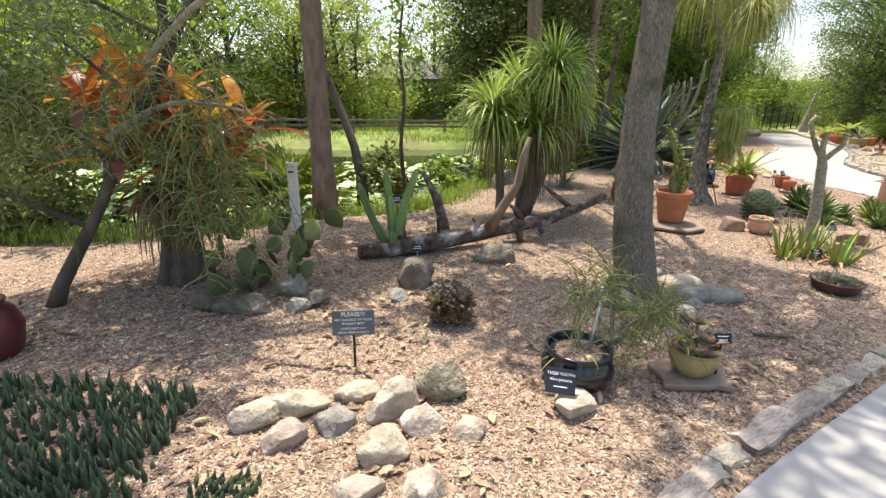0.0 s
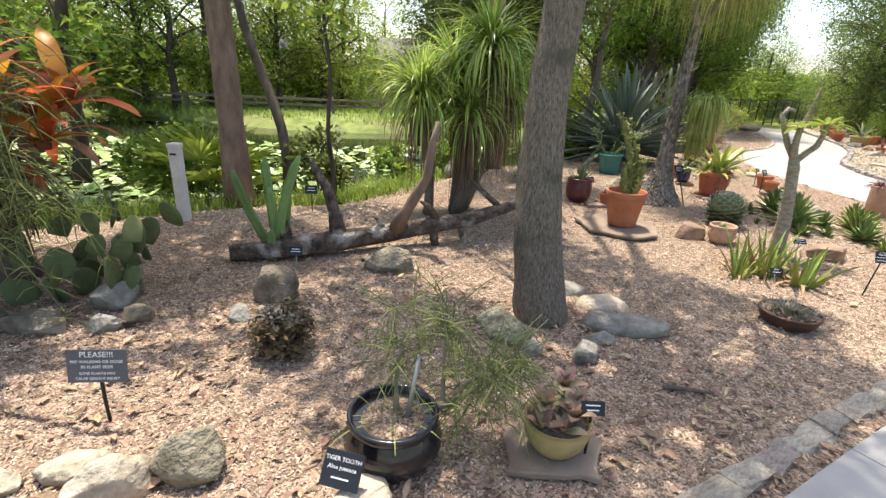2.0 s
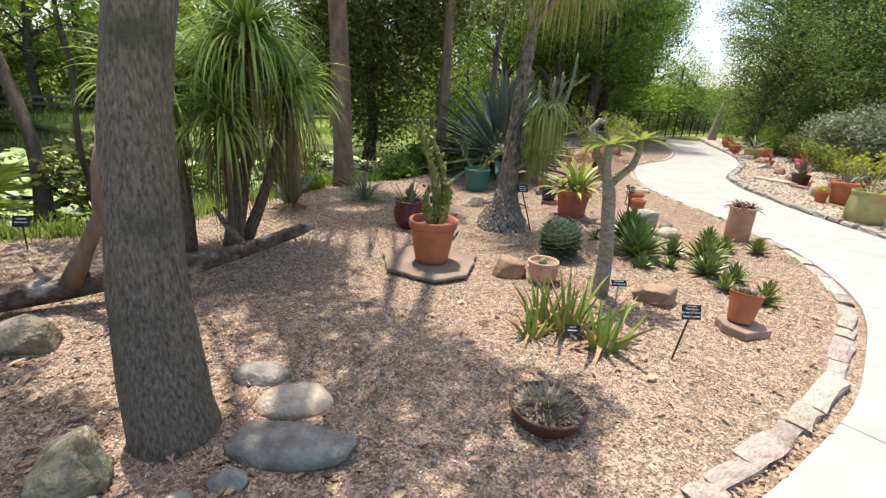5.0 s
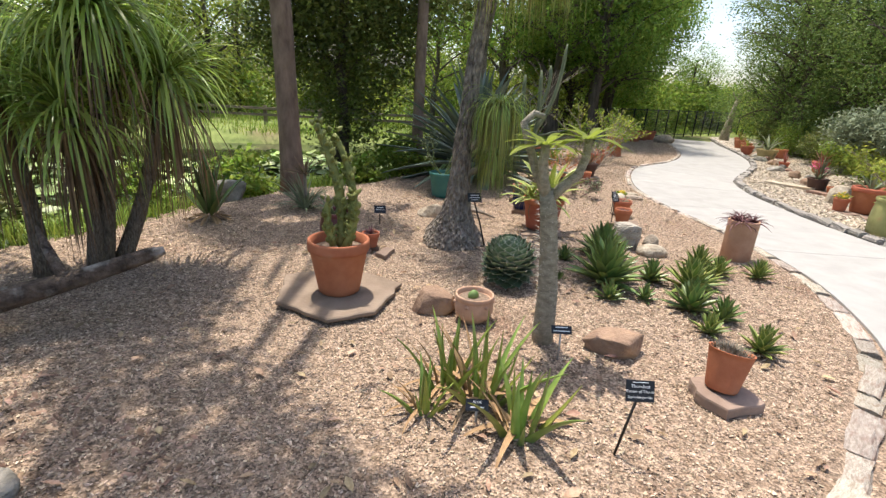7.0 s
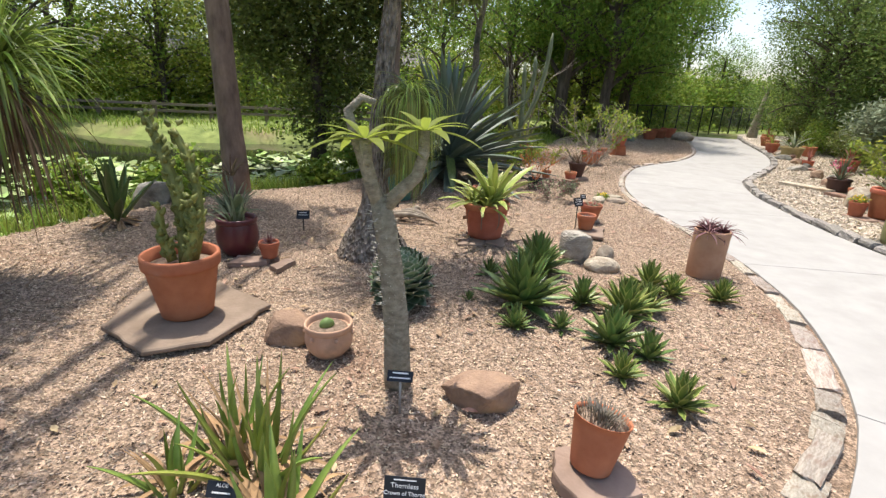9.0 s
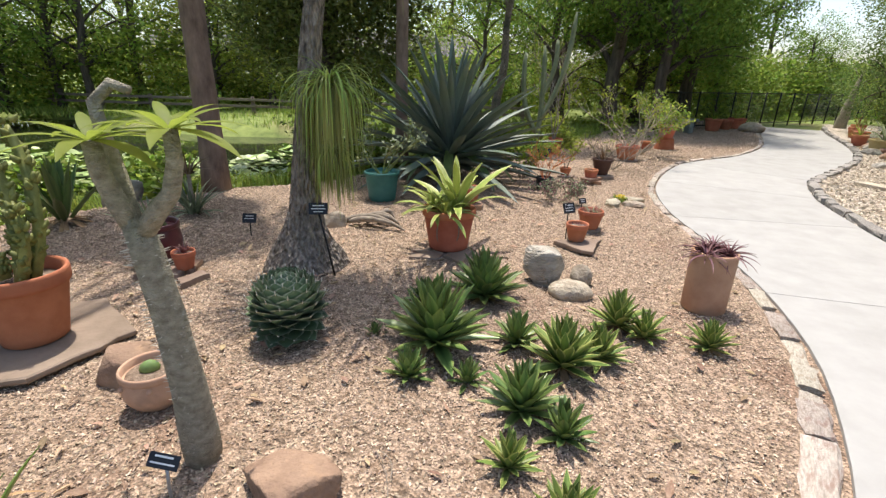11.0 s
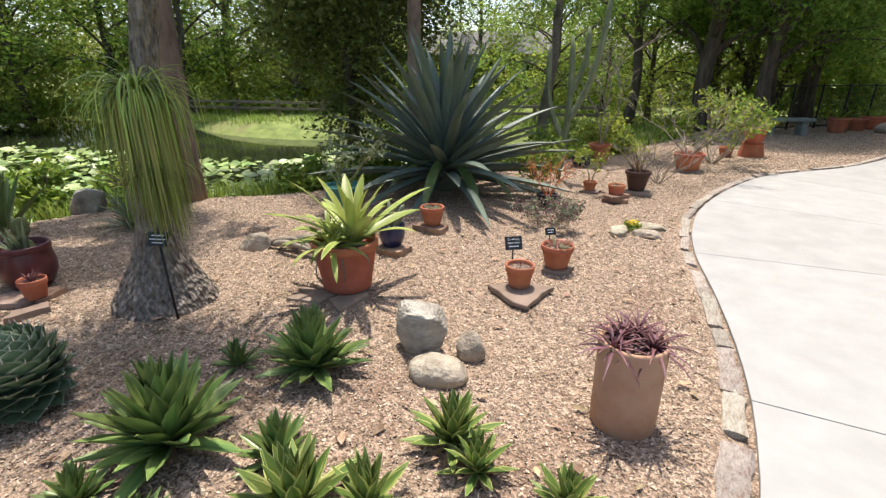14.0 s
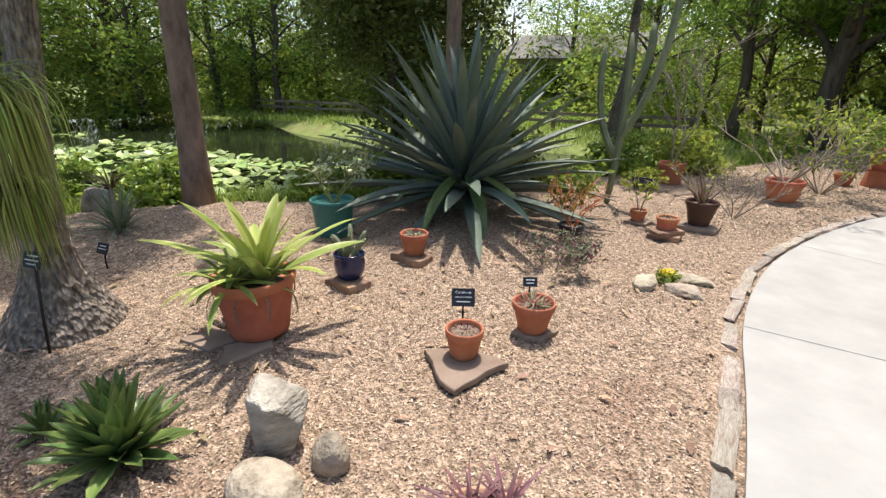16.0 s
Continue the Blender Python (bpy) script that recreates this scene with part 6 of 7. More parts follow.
# ---- ponytail palm ----
t = thing("ponytail_palm", "ponytail palm with swollen cracked base and hanging grassy leaves", "palm tree", 3.95, 7.45, -0.02)
pts = [(0, 0, 0), (0, 0, 0.06), (0, 0.0, 0.14), (0.0, 0.0, 0.24), (0.01, 0.0, 0.36), (0.02, 0.01, 0.5), (0.03, 0.03, 0.75), (0.05, 0.06, 1.1), (0.09, 0.12, 1.6), (0.13, 0.17, 2.0), (0.17, 0.2, 2.34)]
part("trunk", bark_tube("trunk", pts, [0.34, 0.33, 0.285, 0.225, 0.165, 0.128, 0.102, 0.09, 0.08, 0.072, 0.065], M_BULB, 72, 0.10, 150), t)
fork = (0.17, 0.2, 2.34)
for k, b in enumerate(((-0.15, 0.3, 3.05), (0.47, 0.15, 2.7), (0.67, 0.35, 2.95))):
    limb = part("limb", tube("limb", arc(fork, b, (0.03, 0, 0.05), 6), [0.05, 0.045, 0.04, 0.035, 0.03, 0.026], M_TWIG, 10, 0.1), t)
    part("leaf_tuft", blade_mesh("leaf_tuft", 300, 1.1, 0.012, M_BLADE_YELLOW, 10, 85, 2.9, 8, 0.03, 40 + k, b), limb)
# hanging tufts on two short side branches, the trunk bare beside them
for k, (a, b, n, l) in enumerate((((0.06, 0.05, 0.95), (0.33, -0.16, 1.38), 230, 0.80), ((0.03, 0.03, 0.72), (0.31, -0.14, 0.95), 130, 0.50))):
    side = part("limb", tube("limb", arc(a, b, (0.05, 0, 0), 6), [0.04, 0.036, 0.032, 0.03, 0.027, 0.025], M_TWIG, 10, 0.1), t)
    part("leaf_tuft", blade_mesh("leaf_tuft", n, l, 0.008, M_BLADE_YELLOW, 25, 105, 9.0, 16, 0.05, 47 + 3 * k, b), side)
    part("leaf_tuft", blade_mesh("leaf_tuft", n // 2, l * 0.8, 0.010, M_BLADE, 10, 95, 4.0, 12, 0.03, 48 + 3 * k, b), side)
    part("leaf_tuft", blade_mesh("leaf_tuft", n // 4, l * 0.55, 0.010, M_BLADE, 25, 90, 2.2, 10, 0.03, 49 + 3 * k, b), side)

# ---- grass-headed tree with several stems ----
t = thing("grass_tree", "multi-stemmed plant with fountain heads of long glossy green blades", "tree", 1.05, 6.4, 0.0)
HEADS = [((0.05, 0.0, 0), (0.32, -0.1, 1.86), 0.95, 190, 1), ((-0.3, -0.15, 0), (-0.42, -0.1, 1.36), 0.9, 170, 2), ((0.0, 0.1, 0), (-0.05, 0.25, 1.6), 0.95, 150, 3), ((0.1, 0.12, 0), (0.55, 0.25, 1.45), 0.85, 150, 4), ((0.02, -0.05, 0), (0.12, -0.2, 1.2), 0.8, 120, 5)]
for a, b, l, n, s in HEADS:
    st = part("stem", tube("stem", arc(a, b, (0.05, 0, 0), 8), [0.07, 0.06, 0.055, 0.05, 0.05, 0.045, 0.045, 0.04], M_TRUNK, 10, 0.15), t)
    part("blade_head", blade_mesh("blade_head", int(n * 1.35), l * 0.88, 0.026, M_BLADE, 10, 90, 2.1, 10, 0.05, 100 + s, b), st)
    part("blade_tuft", blade_mesh("blade_tuft", int(n * 0.6), l * 0.75, 0.027, M_BLADE, 45, 95, 0.8, 8, 0.04, 160 + s, b), st)
    part("blade_curtain", blade_mesh("blade_curtain", int(n * 0.4), l * 0.85, 0.022, M_BLADE, -20, 50, 2.2, 11, 0.06, 140 + s, (b[0], b[1], b[2] - 0.1)), st)
    part("dead_skirt", blade_mesh("dead_skirt", 110, min(1.0, b[2] * 0.7), 0.013, M_DEAD_BLADE, -88, -30, 1.0, 8, 0.14, 120 + s, (b[0], b[1], b[2] - 0.08)), st)

# ---- fallen log with branches ----
t = thing("fallen_log", "weathered grey driftwood log with broken branches lying on the mulch", "log", 0, 0, 0)
part("trunk", tube("trunk", [(-0.84, 4.50, 0.085), (-0.72, 4.56, 0.09), (-0.4, 4.68, 0.10), (0.0, 4.82, 0.13), (0.4, 5.0, 0.17), (0.8, 5.15, 0.21), (1.2, 5.3, 0.26), (1.6, 5.46, 0.36), (1.9, 5.58, 0.46), (1.98, 5.62, 0.48)],
                   [0.065, 0.08, 0.083, 0.088, 0.075, 0.072, 0.062, 0.052, 0.04, 0.022], M_DEADWOOD, 26, 0.42), t)
for k, (pts, r) in enumerate([([(0.02, 4.82, 0.15), (-0.02, 4.85, 0.4), (-0.08, 4.86, 0.6), (-0.22, 4.87, 0.85)], [0.085, 0.055, 0.042, 0.02]), ([(0.5, 5.02, 0.2), (0.62, 5.0, 0.42), (0.78, 4.98, 0.7), (0.82, 4.96, 1.0), (0.87, 4.95, 1.2)], [0.07, 0.052, 0.046, 0.036, 0.02]),
                              ([(0.9, 5.18, 0.24), (0.8, 5.15, 0.4), (0.72, 5.12, 0.46)], [0.05, 0.03, 0.012]), ([(0.4, 5.0, 0.2), (0.32, 4.96, 0.34)], [0.035, 0.012]), ([(0.85, 5.15, 0.18), (0.88, 5.1, 0.0)], [0.045, 0.035]),
                              ([(1.12, 5.28, 0.2), (1.16, 5.22, 0.0)], [0.04, 0.03]), ([(-0.42, 4.7, 0.12), (-0.44, 4.74, 0.3), (-0.48, 4.78, 0.4)], [0.06, 0.045, 0.03]), ([(1.5, 5.42, 0.36), (1.3, 5.6, 0.5), (1.2, 5.7, 0.58)], [0.035, 0.025, 0.01])]):
    part("branch", tube("branch", pts, r, M_DEADWOOD if k not in (1, 2) or k == 2 else M_TRUNK_RED, 10, 0.25, seed=k), t)
# ---- columnar cactus by the log ----
t = thing("column_cactus", "light green ribbed columnar cactus growing beside the log", "cactus", -0.52, 4.72)
for a, b, w in [((0, 0, 0), (-0.02, 0, 0.62), (0.02, 0, 0)), ((0.03, -0.02, 0.05), (0.26, -0.02, 0.9), (-0.04, 0, 0)), ((-0.03, 0.02, 0.05), (-0.34, 0.05, 0.74), (-0.03, 0, 0)), ((0.02, 0.02, 0.05), (0.12, 0.06, 0.6), (0.02, 0, 0)), ((0, 0.03, 0.2), (-0.06, 0.06, 0.86), (0, 0, 0)), ((0.0, -0.1, -0.02), (0.02, -0.12, 0.28), (0, 0, 0))]:
    part("column", ribbed("column", arc(a, b, w, 9), 0.034, M_CACTUS, 3, 0.5), t)

# white post
t = thing("white_post", "short weathered white post with a slotted cap", "post", -1.78, 5.55, -0.02)
part("post", box_mesh("post", 0.1, 0.1, 0.8, M_WHITE, 0.008), t)
part("cap", box_mesh("cap", 0.115, 0.115, 0.05, M_WHITE, 0.012), t, m=pose(0, 0, 0.8))
part("slot", box_mesh("slot", 0.06, 0.012, 0.02, M_SIGN, 0.003), t, m=pose(0, -0.053, 0.735))

# ---- stump with orange bromeliads ----
t = thing("bromeliad_stump", "dark tree stump crowned with orange and red bromeliads", "stump", -2.28, 3.95)
part("stump", tube("stump", [(0, 0, -0.03), (0, 0, 0.08), (0.01, 0, 0.3), (0.02, 0, 0.62), (0.0, 0, 1.2), (-0.05, 0.02, 1.6)], [0.28, 0.2, 0.165, 0.155, 0.13, 0.08], M_TRUNK_DARK, 18, 0.25), t)
OB = [leaf_mesh("leaf", 0.62, 0.14, [M_ORANGE], 9, 0.25, 0.8, "strap"), leaf_mesh("leaf", 0.55, 0.12, [M_REDLEAF], 9, 0.25, 1.3, "strap"), leaf_mesh("leaf", 0.58, 0.11, [M_ORANGE], 9, 0.2, 1.5, "strap")]
for k, (x, y, z, n) in enumerate([(-0.5, -0.1, 1.4, 12), (-0.15, -0.08, 1.55, 13), (0.2, -0.12, 1.15, 14), (-0.2, -0.2, 1.0, 14), (0.28, -0.1, 0.85, 14), (0.1, 0.1, 1.4, 12), (-0.3, 0.0, 1.1, 14), (0.45, -0.2, 1.25, 12), (0.58, 0.22, 1.22, 15), (0.5, 0.05, 0.98, 15)]):
    br = part("bromeliad", rock_mesh("bromeliad", (0.05, 0.05, 0.1), M_REDLEAF, k, 0.1, 2), t, m=pose(x, y, z))
    r_ = random.Random(k)
    for i in range(n):
        part("leaf", OB[(i + k) % 3], br, m=pose(0, 0, 0.04, 0, 0, i * 137.5) @ pose(0.02, 0, 0, 0, -(82 - 75 * i / n), 0) @ Matrix.Scale(r_.uniform(0.75, 1.05), 4))
part("dead_skirt", blade_mesh("dead_skirt", 200, 0.7, 0.035, M_DEAD_BLADE, -40, 25, 1.7, 6, 0.15, 66, (0, 0, 0.85)), t)

# hanging mistletoe-like cactus on the leaning tree beside it
t = tree("leaning_grey_tree", "leaning grey-barked small tree hung with pencil-thin green stems", -2.95, 3.35, 2.6, 0.05, [(-0.5, 0.3, 1.6, 0.45, 0.5), (-0.2, 0.5, 2.1, 0.5, 0.45), (-0.7, 0.1, 1.0, 0.35, 0.4), (0.6, 0.1, 3.2, 0.55, 0.4), (0.0, 0.3, 3.0, 0.5, 0.4), (-0.7, 0.2, 2.9, 0.6, 0.5), (-0.9, -0.3, 2.4, 0.5, 0.5)], M_LEAF_GREY, 0.04, 1500, M_TRUNK_DARK, seed=61, lean=(1.5, 0.25), z=-0.03, twist=0.06)
g_ = random.Random(15)
lines = []
for k in range(330):
    x, y, z = g_.uniform(-0.7, 1.5), g_.uniform(-0.35, 0.35), g_.uniform(1.35, 2.4)
    if k < 95:
        x, z = g_.gauss(1.3, 0.17), g_.uniform(0.75, 1.65)
    elif k < 165:
        x, z = g_.gauss(-0.35, 0.25), g_.uniform(0.95, 1.9)
    p0 = Vector((x, y, z))
    q = p0 + Vector((g_.uniform(-0.35, 0.35), g_.uniform(-0.3, 0.3), -g_.uniform(0.15, 0.6)))
    lines.append((arc(p0, q, (0, 0, 0.1), 5), [0.0042, 0.004, 0.0036, 0.0032, 0.002]))
    for j in range(7):
        s0 = p0.lerp(q, g_.uniform(0.2, 1))
        lines.append((arc(s0, s0 + Vector((g_.uniform(-0.2, 0.2), g_.uniform(-0.2, 0.2), g_.uniform(-0.2, 0.08))), (0, 0, 0.02), 3), [0.003, 0.0027, 0.002]))
part("hanging_thicket", tubes("hanging_thicket", lines, M_GREENSTEM, 4), t)
part("branch", tubes("branch", [(arc((0.55, 0.1, 1.3), (1.6, 0.0, 1.5), (0, 0, 0.15), 7), [0.03, 0.026, 0.022, 0.02, 0.016, 0.012, 0.008]), (arc((0.9, 0.1, 1.8), (2.2, -0.2, 2.3), (0, 0, 0.2), 7), [0.03, 0.026, 0.022, 0.02, 0.016, 0.012, 0.006])], M_TWIG, 7, 0.1), t)

# prickly pear clump behind the dark rocks
t = thing("prickly_pear", "sprawling prickly pear cactus with flat green pads", "cactus", -1.68, 3.85)
PAD = rock_mesh("pad", (0.085, 0.016, 0.2), M_OPUNTIA, 7, 0.06, 3)
r_ = random.Random(4)
for k in range(34):
    lvl = k % 4
    x, y, z = r_.uniform(-0.3, 0.45) * (1 + 0.25 * lvl), r_.uniform(-0.25, 0.25), lvl * 0.16 + r_.uniform(-0.02, 0.03)
    part("pad", PAD, t, m=pose(x, y, max(0, z), r_.uniform(-28, 28), r_.uniform(-35, 35), r_.uniform(0, 180)) @ Matrix.Scale(r_.uniform(0.7, 1.1), 4))

# ---- dark upright succulents in the corner ----
t = thing("dark_succulents", "dense mat of dark upright finger-like succulents", "succulents", 0, 0, kind="stuff")
g_ = random.Random(2)
lines = []
for k in range(1150):
    u, v = g_.random(), g_.random()
    x, y = -2.5 + 1.28 * u - 0.1 * v, 1.35 + 0.98 * v - 0.12 * u
    if noise.noise(Vector((x * 2.2, y * 2.2, 1))) < -0.30:
        continue
    h = g_.uniform(0.05, 0.15)
    lx, ly = g_.uniform(-0.25, 0.25) * h, g_.uniform(-0.25, 0.25) * h
    lines.append(([(x, y, -0.01), (x + lx * 0.5, y + ly * 0.5, h * 0.5), (x + lx, y + ly, h)], [0.011, 0.012, 0.003]))
for k in range(160):
    x, y, h = -0.92 + g_.uniform(-0.12, 0.16), 1.5 + g_.uniform(-0.2, 0.14), g_.uniform(0.03, 0.08)
    lines.append(([(x, y, -0.01), (x, y, h * 0.5), (x + 0.01, y, h)], [0.01, 0.011, 0.003]))
part("stems", tubes("stems", lines, M_DARKSTEM, 5), t)
single("dark_jar", lathe("dark_jar", [(0.13, 0), (0.17, 0.1), (0.19, 0.22), (0.16, 0.32), (0.12, 0.36), (0.13, 0.39), (0.11, 0.39), (0.1, 0.3)], M_PURPLE_GLAZE, 28), "dark maroon glazed jar standing in mulch", "jar", pose(-2.78, 2.58, 0))

# ---- rocks ----
def rock(label, x, y, sx, sy, h, mat, seed, rz=0, lump=0.28, flat=0.0, group="", z=-0.015, block=0.0, facets=11):
    single("rock", rock_mesh("rock", (sx, sy, h), mat, seed, lump, 4 if facets > 5 else 3, flat, block, facets, 1.0 if facets > 5 else 0.4), label, "rock", pose(x, y, z, 0, 0, rz), group)


R_W = "rounded pale fieldstone in a loose group beside a sign"
for k, (x, y, sx, sy, h, rz, m) in enumerate([(-0.93, 2.02, 0.15, 0.11, 0.15, 60, M_ROCK_PALE), (-0.74, 2.1, 0.16, 0.10, 0.15, 10, M_ROCK_PALE), (-0.46, 2.25, 0.13, 0.09, 0.13, 25, M_ROCK_PALE), (-0.02, 2.28, 0.16, 0.14, 0.24, 0, M_ROCK_MOSS), (-0.25, 2.12, 0.19, 0.10, 0.19, 40, M_ROCK_PALE),
                                              (-0.53, 1.98, 0.14, 0.09, 0.12, 35, M_ROCK_GREY), (-0.75, 1.86, 0.13, 0.09, 0.13, 15, M_ROCK_PALE), (-0.25, 1.8, 0.13, 0.12, 0.16, 60, M_ROCK_PALE), (-0.09, 1.98, 0.12, 0.09, 0.15, 20, M_ROCK_PALE), (0.14, 1.95, 0.11, 0.09, 0.12, 70, M_ROCK_PALE),
                                              (-0.36, 1.55, 0.12, 0.09, 0.12, 10, M_ROCK_PALE), (-0.06, 1.58, 0.14, 0.1, 0.15, 80, M_ROCK_PALE)]):
    rock(R_W if m is M_ROCK_PALE else "rough grey fieldstone in a loose group beside a sign", x, y, sx, sy, h, m, k + 1, rz, group="fieldstones by the sign")
rock("round mottled boulder in front of the log", -0.24, 3.9, 0.20, 0.15, 0.25, M_ROCK_DARK, 21, 10, 0.12)
rock("small grey stone beside the boulder", -0.37, 3.58, 0.10, 0.08, 0.10, M_ROCK_GREY, 22)
rock("brown boulder beside the log", 0.54, 4.5, 0.23, 0.17, 0.22, M_ROCK_MOSS, 23, -10, 0.2)
rock("small bluish stone under the log", 0.98, 4.68, 0.08, 0.06, 0.07, M_ROCK_GREY, 24)
for k, (x, y, sx, sy, h, m) in enumerate([(-1.5, 3.3, 0.24, 0.13, 0.17, M_ROCK_DARK), (-1.12, 3.36, 0.11, 0.08, 0.10, M_ROCK_GREY), (-1.24, 3.68, 0.16, 0.13, 0.22, M_ROCK_GREY), (-0.98, 3.5, 0.12, 0.09, 0.12, M_ROCK_DARK), (-1.85, 3.35, 0.15, 0.12, 0.15, M_ROCK_DARK)]):
    rock("grey stone at the prickly pear's foot", x, y, sx, sy, h, m, 25 + k, k * 30, group="stones by the prickly pear")
for k, (x, y, sx, sy, h, rz, m) in enumerate([(1.38, 3.50, 0.24, 0.14, 0.2, -60, M_ROCK_MOSS), (1.53, 3.30, 0.1, 0.08, 0.1, 20, M_ROCK_GREY), (1.84, 3.28, 0.12, 0.09, 0.13, 70, M_ROCK_GREY), (2.0, 3.47, 0.10, 0.07, 0.1, 10, M_ROCK_GREY), (2.22, 3.66, 0.30, 0.15, 0.14, -8, M_ROCK_GREY),
                                              (2.16, 3.98, 0.2, 0.13, 0.11, 10, M_ROCK_PALE), (1.93, 4.2, 0.15, 0.10, 0.12, 0, M_ROCK_GREY)]):
    rock("river stone at the tall trunk's foot", x, y, sx, sy, h, m, 40 + k, rz, 0.14 if k > 3 else 0.3, facets=4 if k > 3 else 12, group="stones round the tall trunk")
rock("rusty brown flat-topped boulder in the mulch", 4.80, 5.30, 0.20, 0.16, 0.25, M_ROCK_BROWN, 51, 5, 0.2, 0.3)
rock("brown boulder beside the pale bowl", 3.67, 5.88, 0.19, 0.15, 0.19, M_ROCK_BROWN, 52, 20, 0.25)
rock("upright blocky pale grey stone standing in mulch", 5.84, 7.48, 0.165, 0.10, 0.40, M_ROCK_VEIN, 61, 12, 0.16, 0.45, block=0.92, facets=7)
rock("smooth pale flat stone leaning by the upright stone", 6.02, 7.28, 0.165, 0.12, 0.13, M_ROCK_PALE, 54, 5, 0.08, facets=3)
rock("small smooth pale stone by the upright stone", 6.12, 7.52, 0.085, 0.07, 0.17, M_ROCK_PALE, 58, 0, 0.08, facets=3)
rock("pale stone among yellow flowers", 6.86, 10.08, 0.13, 0.10, 0.12, M_ROCK_PALE, 56, 100, 0.2)
rock("flat pale stone among yellow flowers", 7.13, 10.12, 0.17, 0.11, 0.1, M_ROCK_PALE, 57, -15, 0.2)
rock("long flat pale stone among yellow flowers", 7.12, 10.4, 0.24, 0.10, 0.08, M_ROCK_PALE, 58, -10, 0.2)
rock("low grey stone behind the ponytail palm", 3.75, 8.55, 0.17, 0.13, 0.17, M_ROCK_PALE, 59, 0, 0.2)
rock("upright grey-green slab of stone on the pond bank", 1.15, 8.85, 0.25, 0.07, 0.46, M_ROCK_GREY, 62, 10, 0.12, 0.5, z=-0.08, block=0.85, facets=6)
t = thing("yellow_flowers", "tiny yellow flowers between pale stones", "flowers", 6.98, 10.28)
part("foliage", leaves_mesh("foliage", [(0, 0, 0.05, 0.09, 0.05)], 16000, 0.025, M_LEAF_MID, 31), t)
part("petals", leaves_mesh("petals", [(0, 0, 0.09, 0.06, 0.03)], 9000, 0.022, M_FLOWER_YEL, 32), t)
t = thing("low_bush", "low straggly purplish-green bush in the mulch", "shrub", 6.17, 10.05)
ob, ln = stems(t, 12, 0.34, M_TWIG, 0.0, 95, 0.004, 1.1, 3)
leafy(t, ln, 3, 0.018, M_PURPLELEAF, 96)
leafy(t, ln, 4, 0.018, M_LEAF_GREY, 97)
t = thing("driftwood", "pale twisted driftwood roots lying on the mulch", "driftwood", 4.15, 8.6)
for k in range(5):
    part("root", tube("root", arc((-0.35 + 0.1 * k, 0.02 * k, 0.03), (0.4 - 0.05 * k, -0.18 + 0.1 * k, 0.04), (0, 0.08 * (-1) ** k, 0.08), 9), [0.02, 0.026, 0.03, 0.028, 0.03, 0.026, 0.022, 0.016, 0.008], M_TWIG, 8, 0.3, seed=k), t)
t = thing("twig", "dark fallen stick on the mulch", "stick", 2.32, 2.97, 0.012)
part("stick", tube("stick", arc((-0.13, 0.02, 0.012), (0.13, -0.02, 0.012), (0, 0, 0.004), 6), [0.012, 0.014, 0.013, 0.012, 0.01, 0.006], M_TRUNK_DARK, 7, 0.2), t)
# candelabra cactus and stems behind the agave's right
t = thing("candelabra_cactus", "tall thin candelabra cactus with upright pale green arms", "cactus", 5.95, 12.6)
for a, b, w in [((0, 0, 0), (0.05, 0, 2.0), (0.05, 0, 0)), ((0.05, 0, 0.8), (0.5, 0.0, 2.5), (0.1, 0, -0.1)), ((0.02, 0, 0.6), (-0.25, 0.05, 1.9), (-0.1, 0, -0.1)), ((0.06, 0, 1.2), (0.25, 0.1, 2.1), (0.08, 0, 0))]:
    part("arm", ribbed("arm", arc(a, b, w, 10), 0.035, M_LEAF_GREY, 4, 0.25), t)
t = thing("red_green_bush", "slender bush with green and reddish leaves beside the agave", "shrub", 5.75, 11.5)
ob, ln = stems(t, 7, 0.75, M_TWIG, 0.0, 98, 0.008, 0.5, 2)
leafy(t, ln, 9, 0.04, M_LEAF_MID, 99)
t = thing("bank_bromeliad", "spiky reddish bromeliad clump on the bank", "bromeliad", 2.2, 8.6, 0.0)
spiky(t, 40, 0.3, 0.02, M_BUSH, 0.45, 100, 5, 85, 0.8, "red_leaves", 0.04)
spiky(t, 60, 0.5, 0.03, M_LEAF_GREY, 0.03, 101, 20, 85, 0.8, "grey_leaves", 0.1)
part("stem", tube("stem", [(0, 0, -0.05), (0, 0, 0.47)], [0.025, 0.02], M_TWIG, 7), t)
t = thing("saw_palmetto", "dark spiky saw palmetto at the water's edge", "palm", -2.35, 7.3, -0.15)
for k in range(14):
    part("frond", FAN, t, m=pose(0, 0, 0.05, 0, 0, k * 137.5) @ pose(0, 0, 0, 0, -70 + 4 * k, 0) @ Matrix.Scale(0.75, 4))

# ---- bed across the path ----
M_BARREL = material("painted_barrel", (0.27, 0.27, 0.10), (0.42, 0.40, 0.17), scale=5, fine=40, bump=0.15, vary=0, rough=0.5, stain=(0.40, 0.20, 0.09), stain_scale=5, stain_at=0.6)
p = pot("flower_pot", "dark pot with spiky grey agave and pink flowers, on edging stones", 11.72, 11.8, 0.19, 0.16, 0.22, M_BROWN_CLAY, 0.03, 0.12)
spiky(p, 34, 0.52, 0.035, M_LEAF_GREY, 0.18, 110, 25, 88, 0.5)
spiky(p, 16, 0.42, 0.022, M_REDLEAF, 0.18, 109, 40, 88, 0.6, "red_leaves")
part("flowers", leaves_mesh("flowers", [(-0.08, 0.08, 0.46, 0.10, 0.08), (0.1, 0.0, 0.42, 0.08, 0.06)], 2600, 0.032, M_FLOWER_PINK, 33), p)
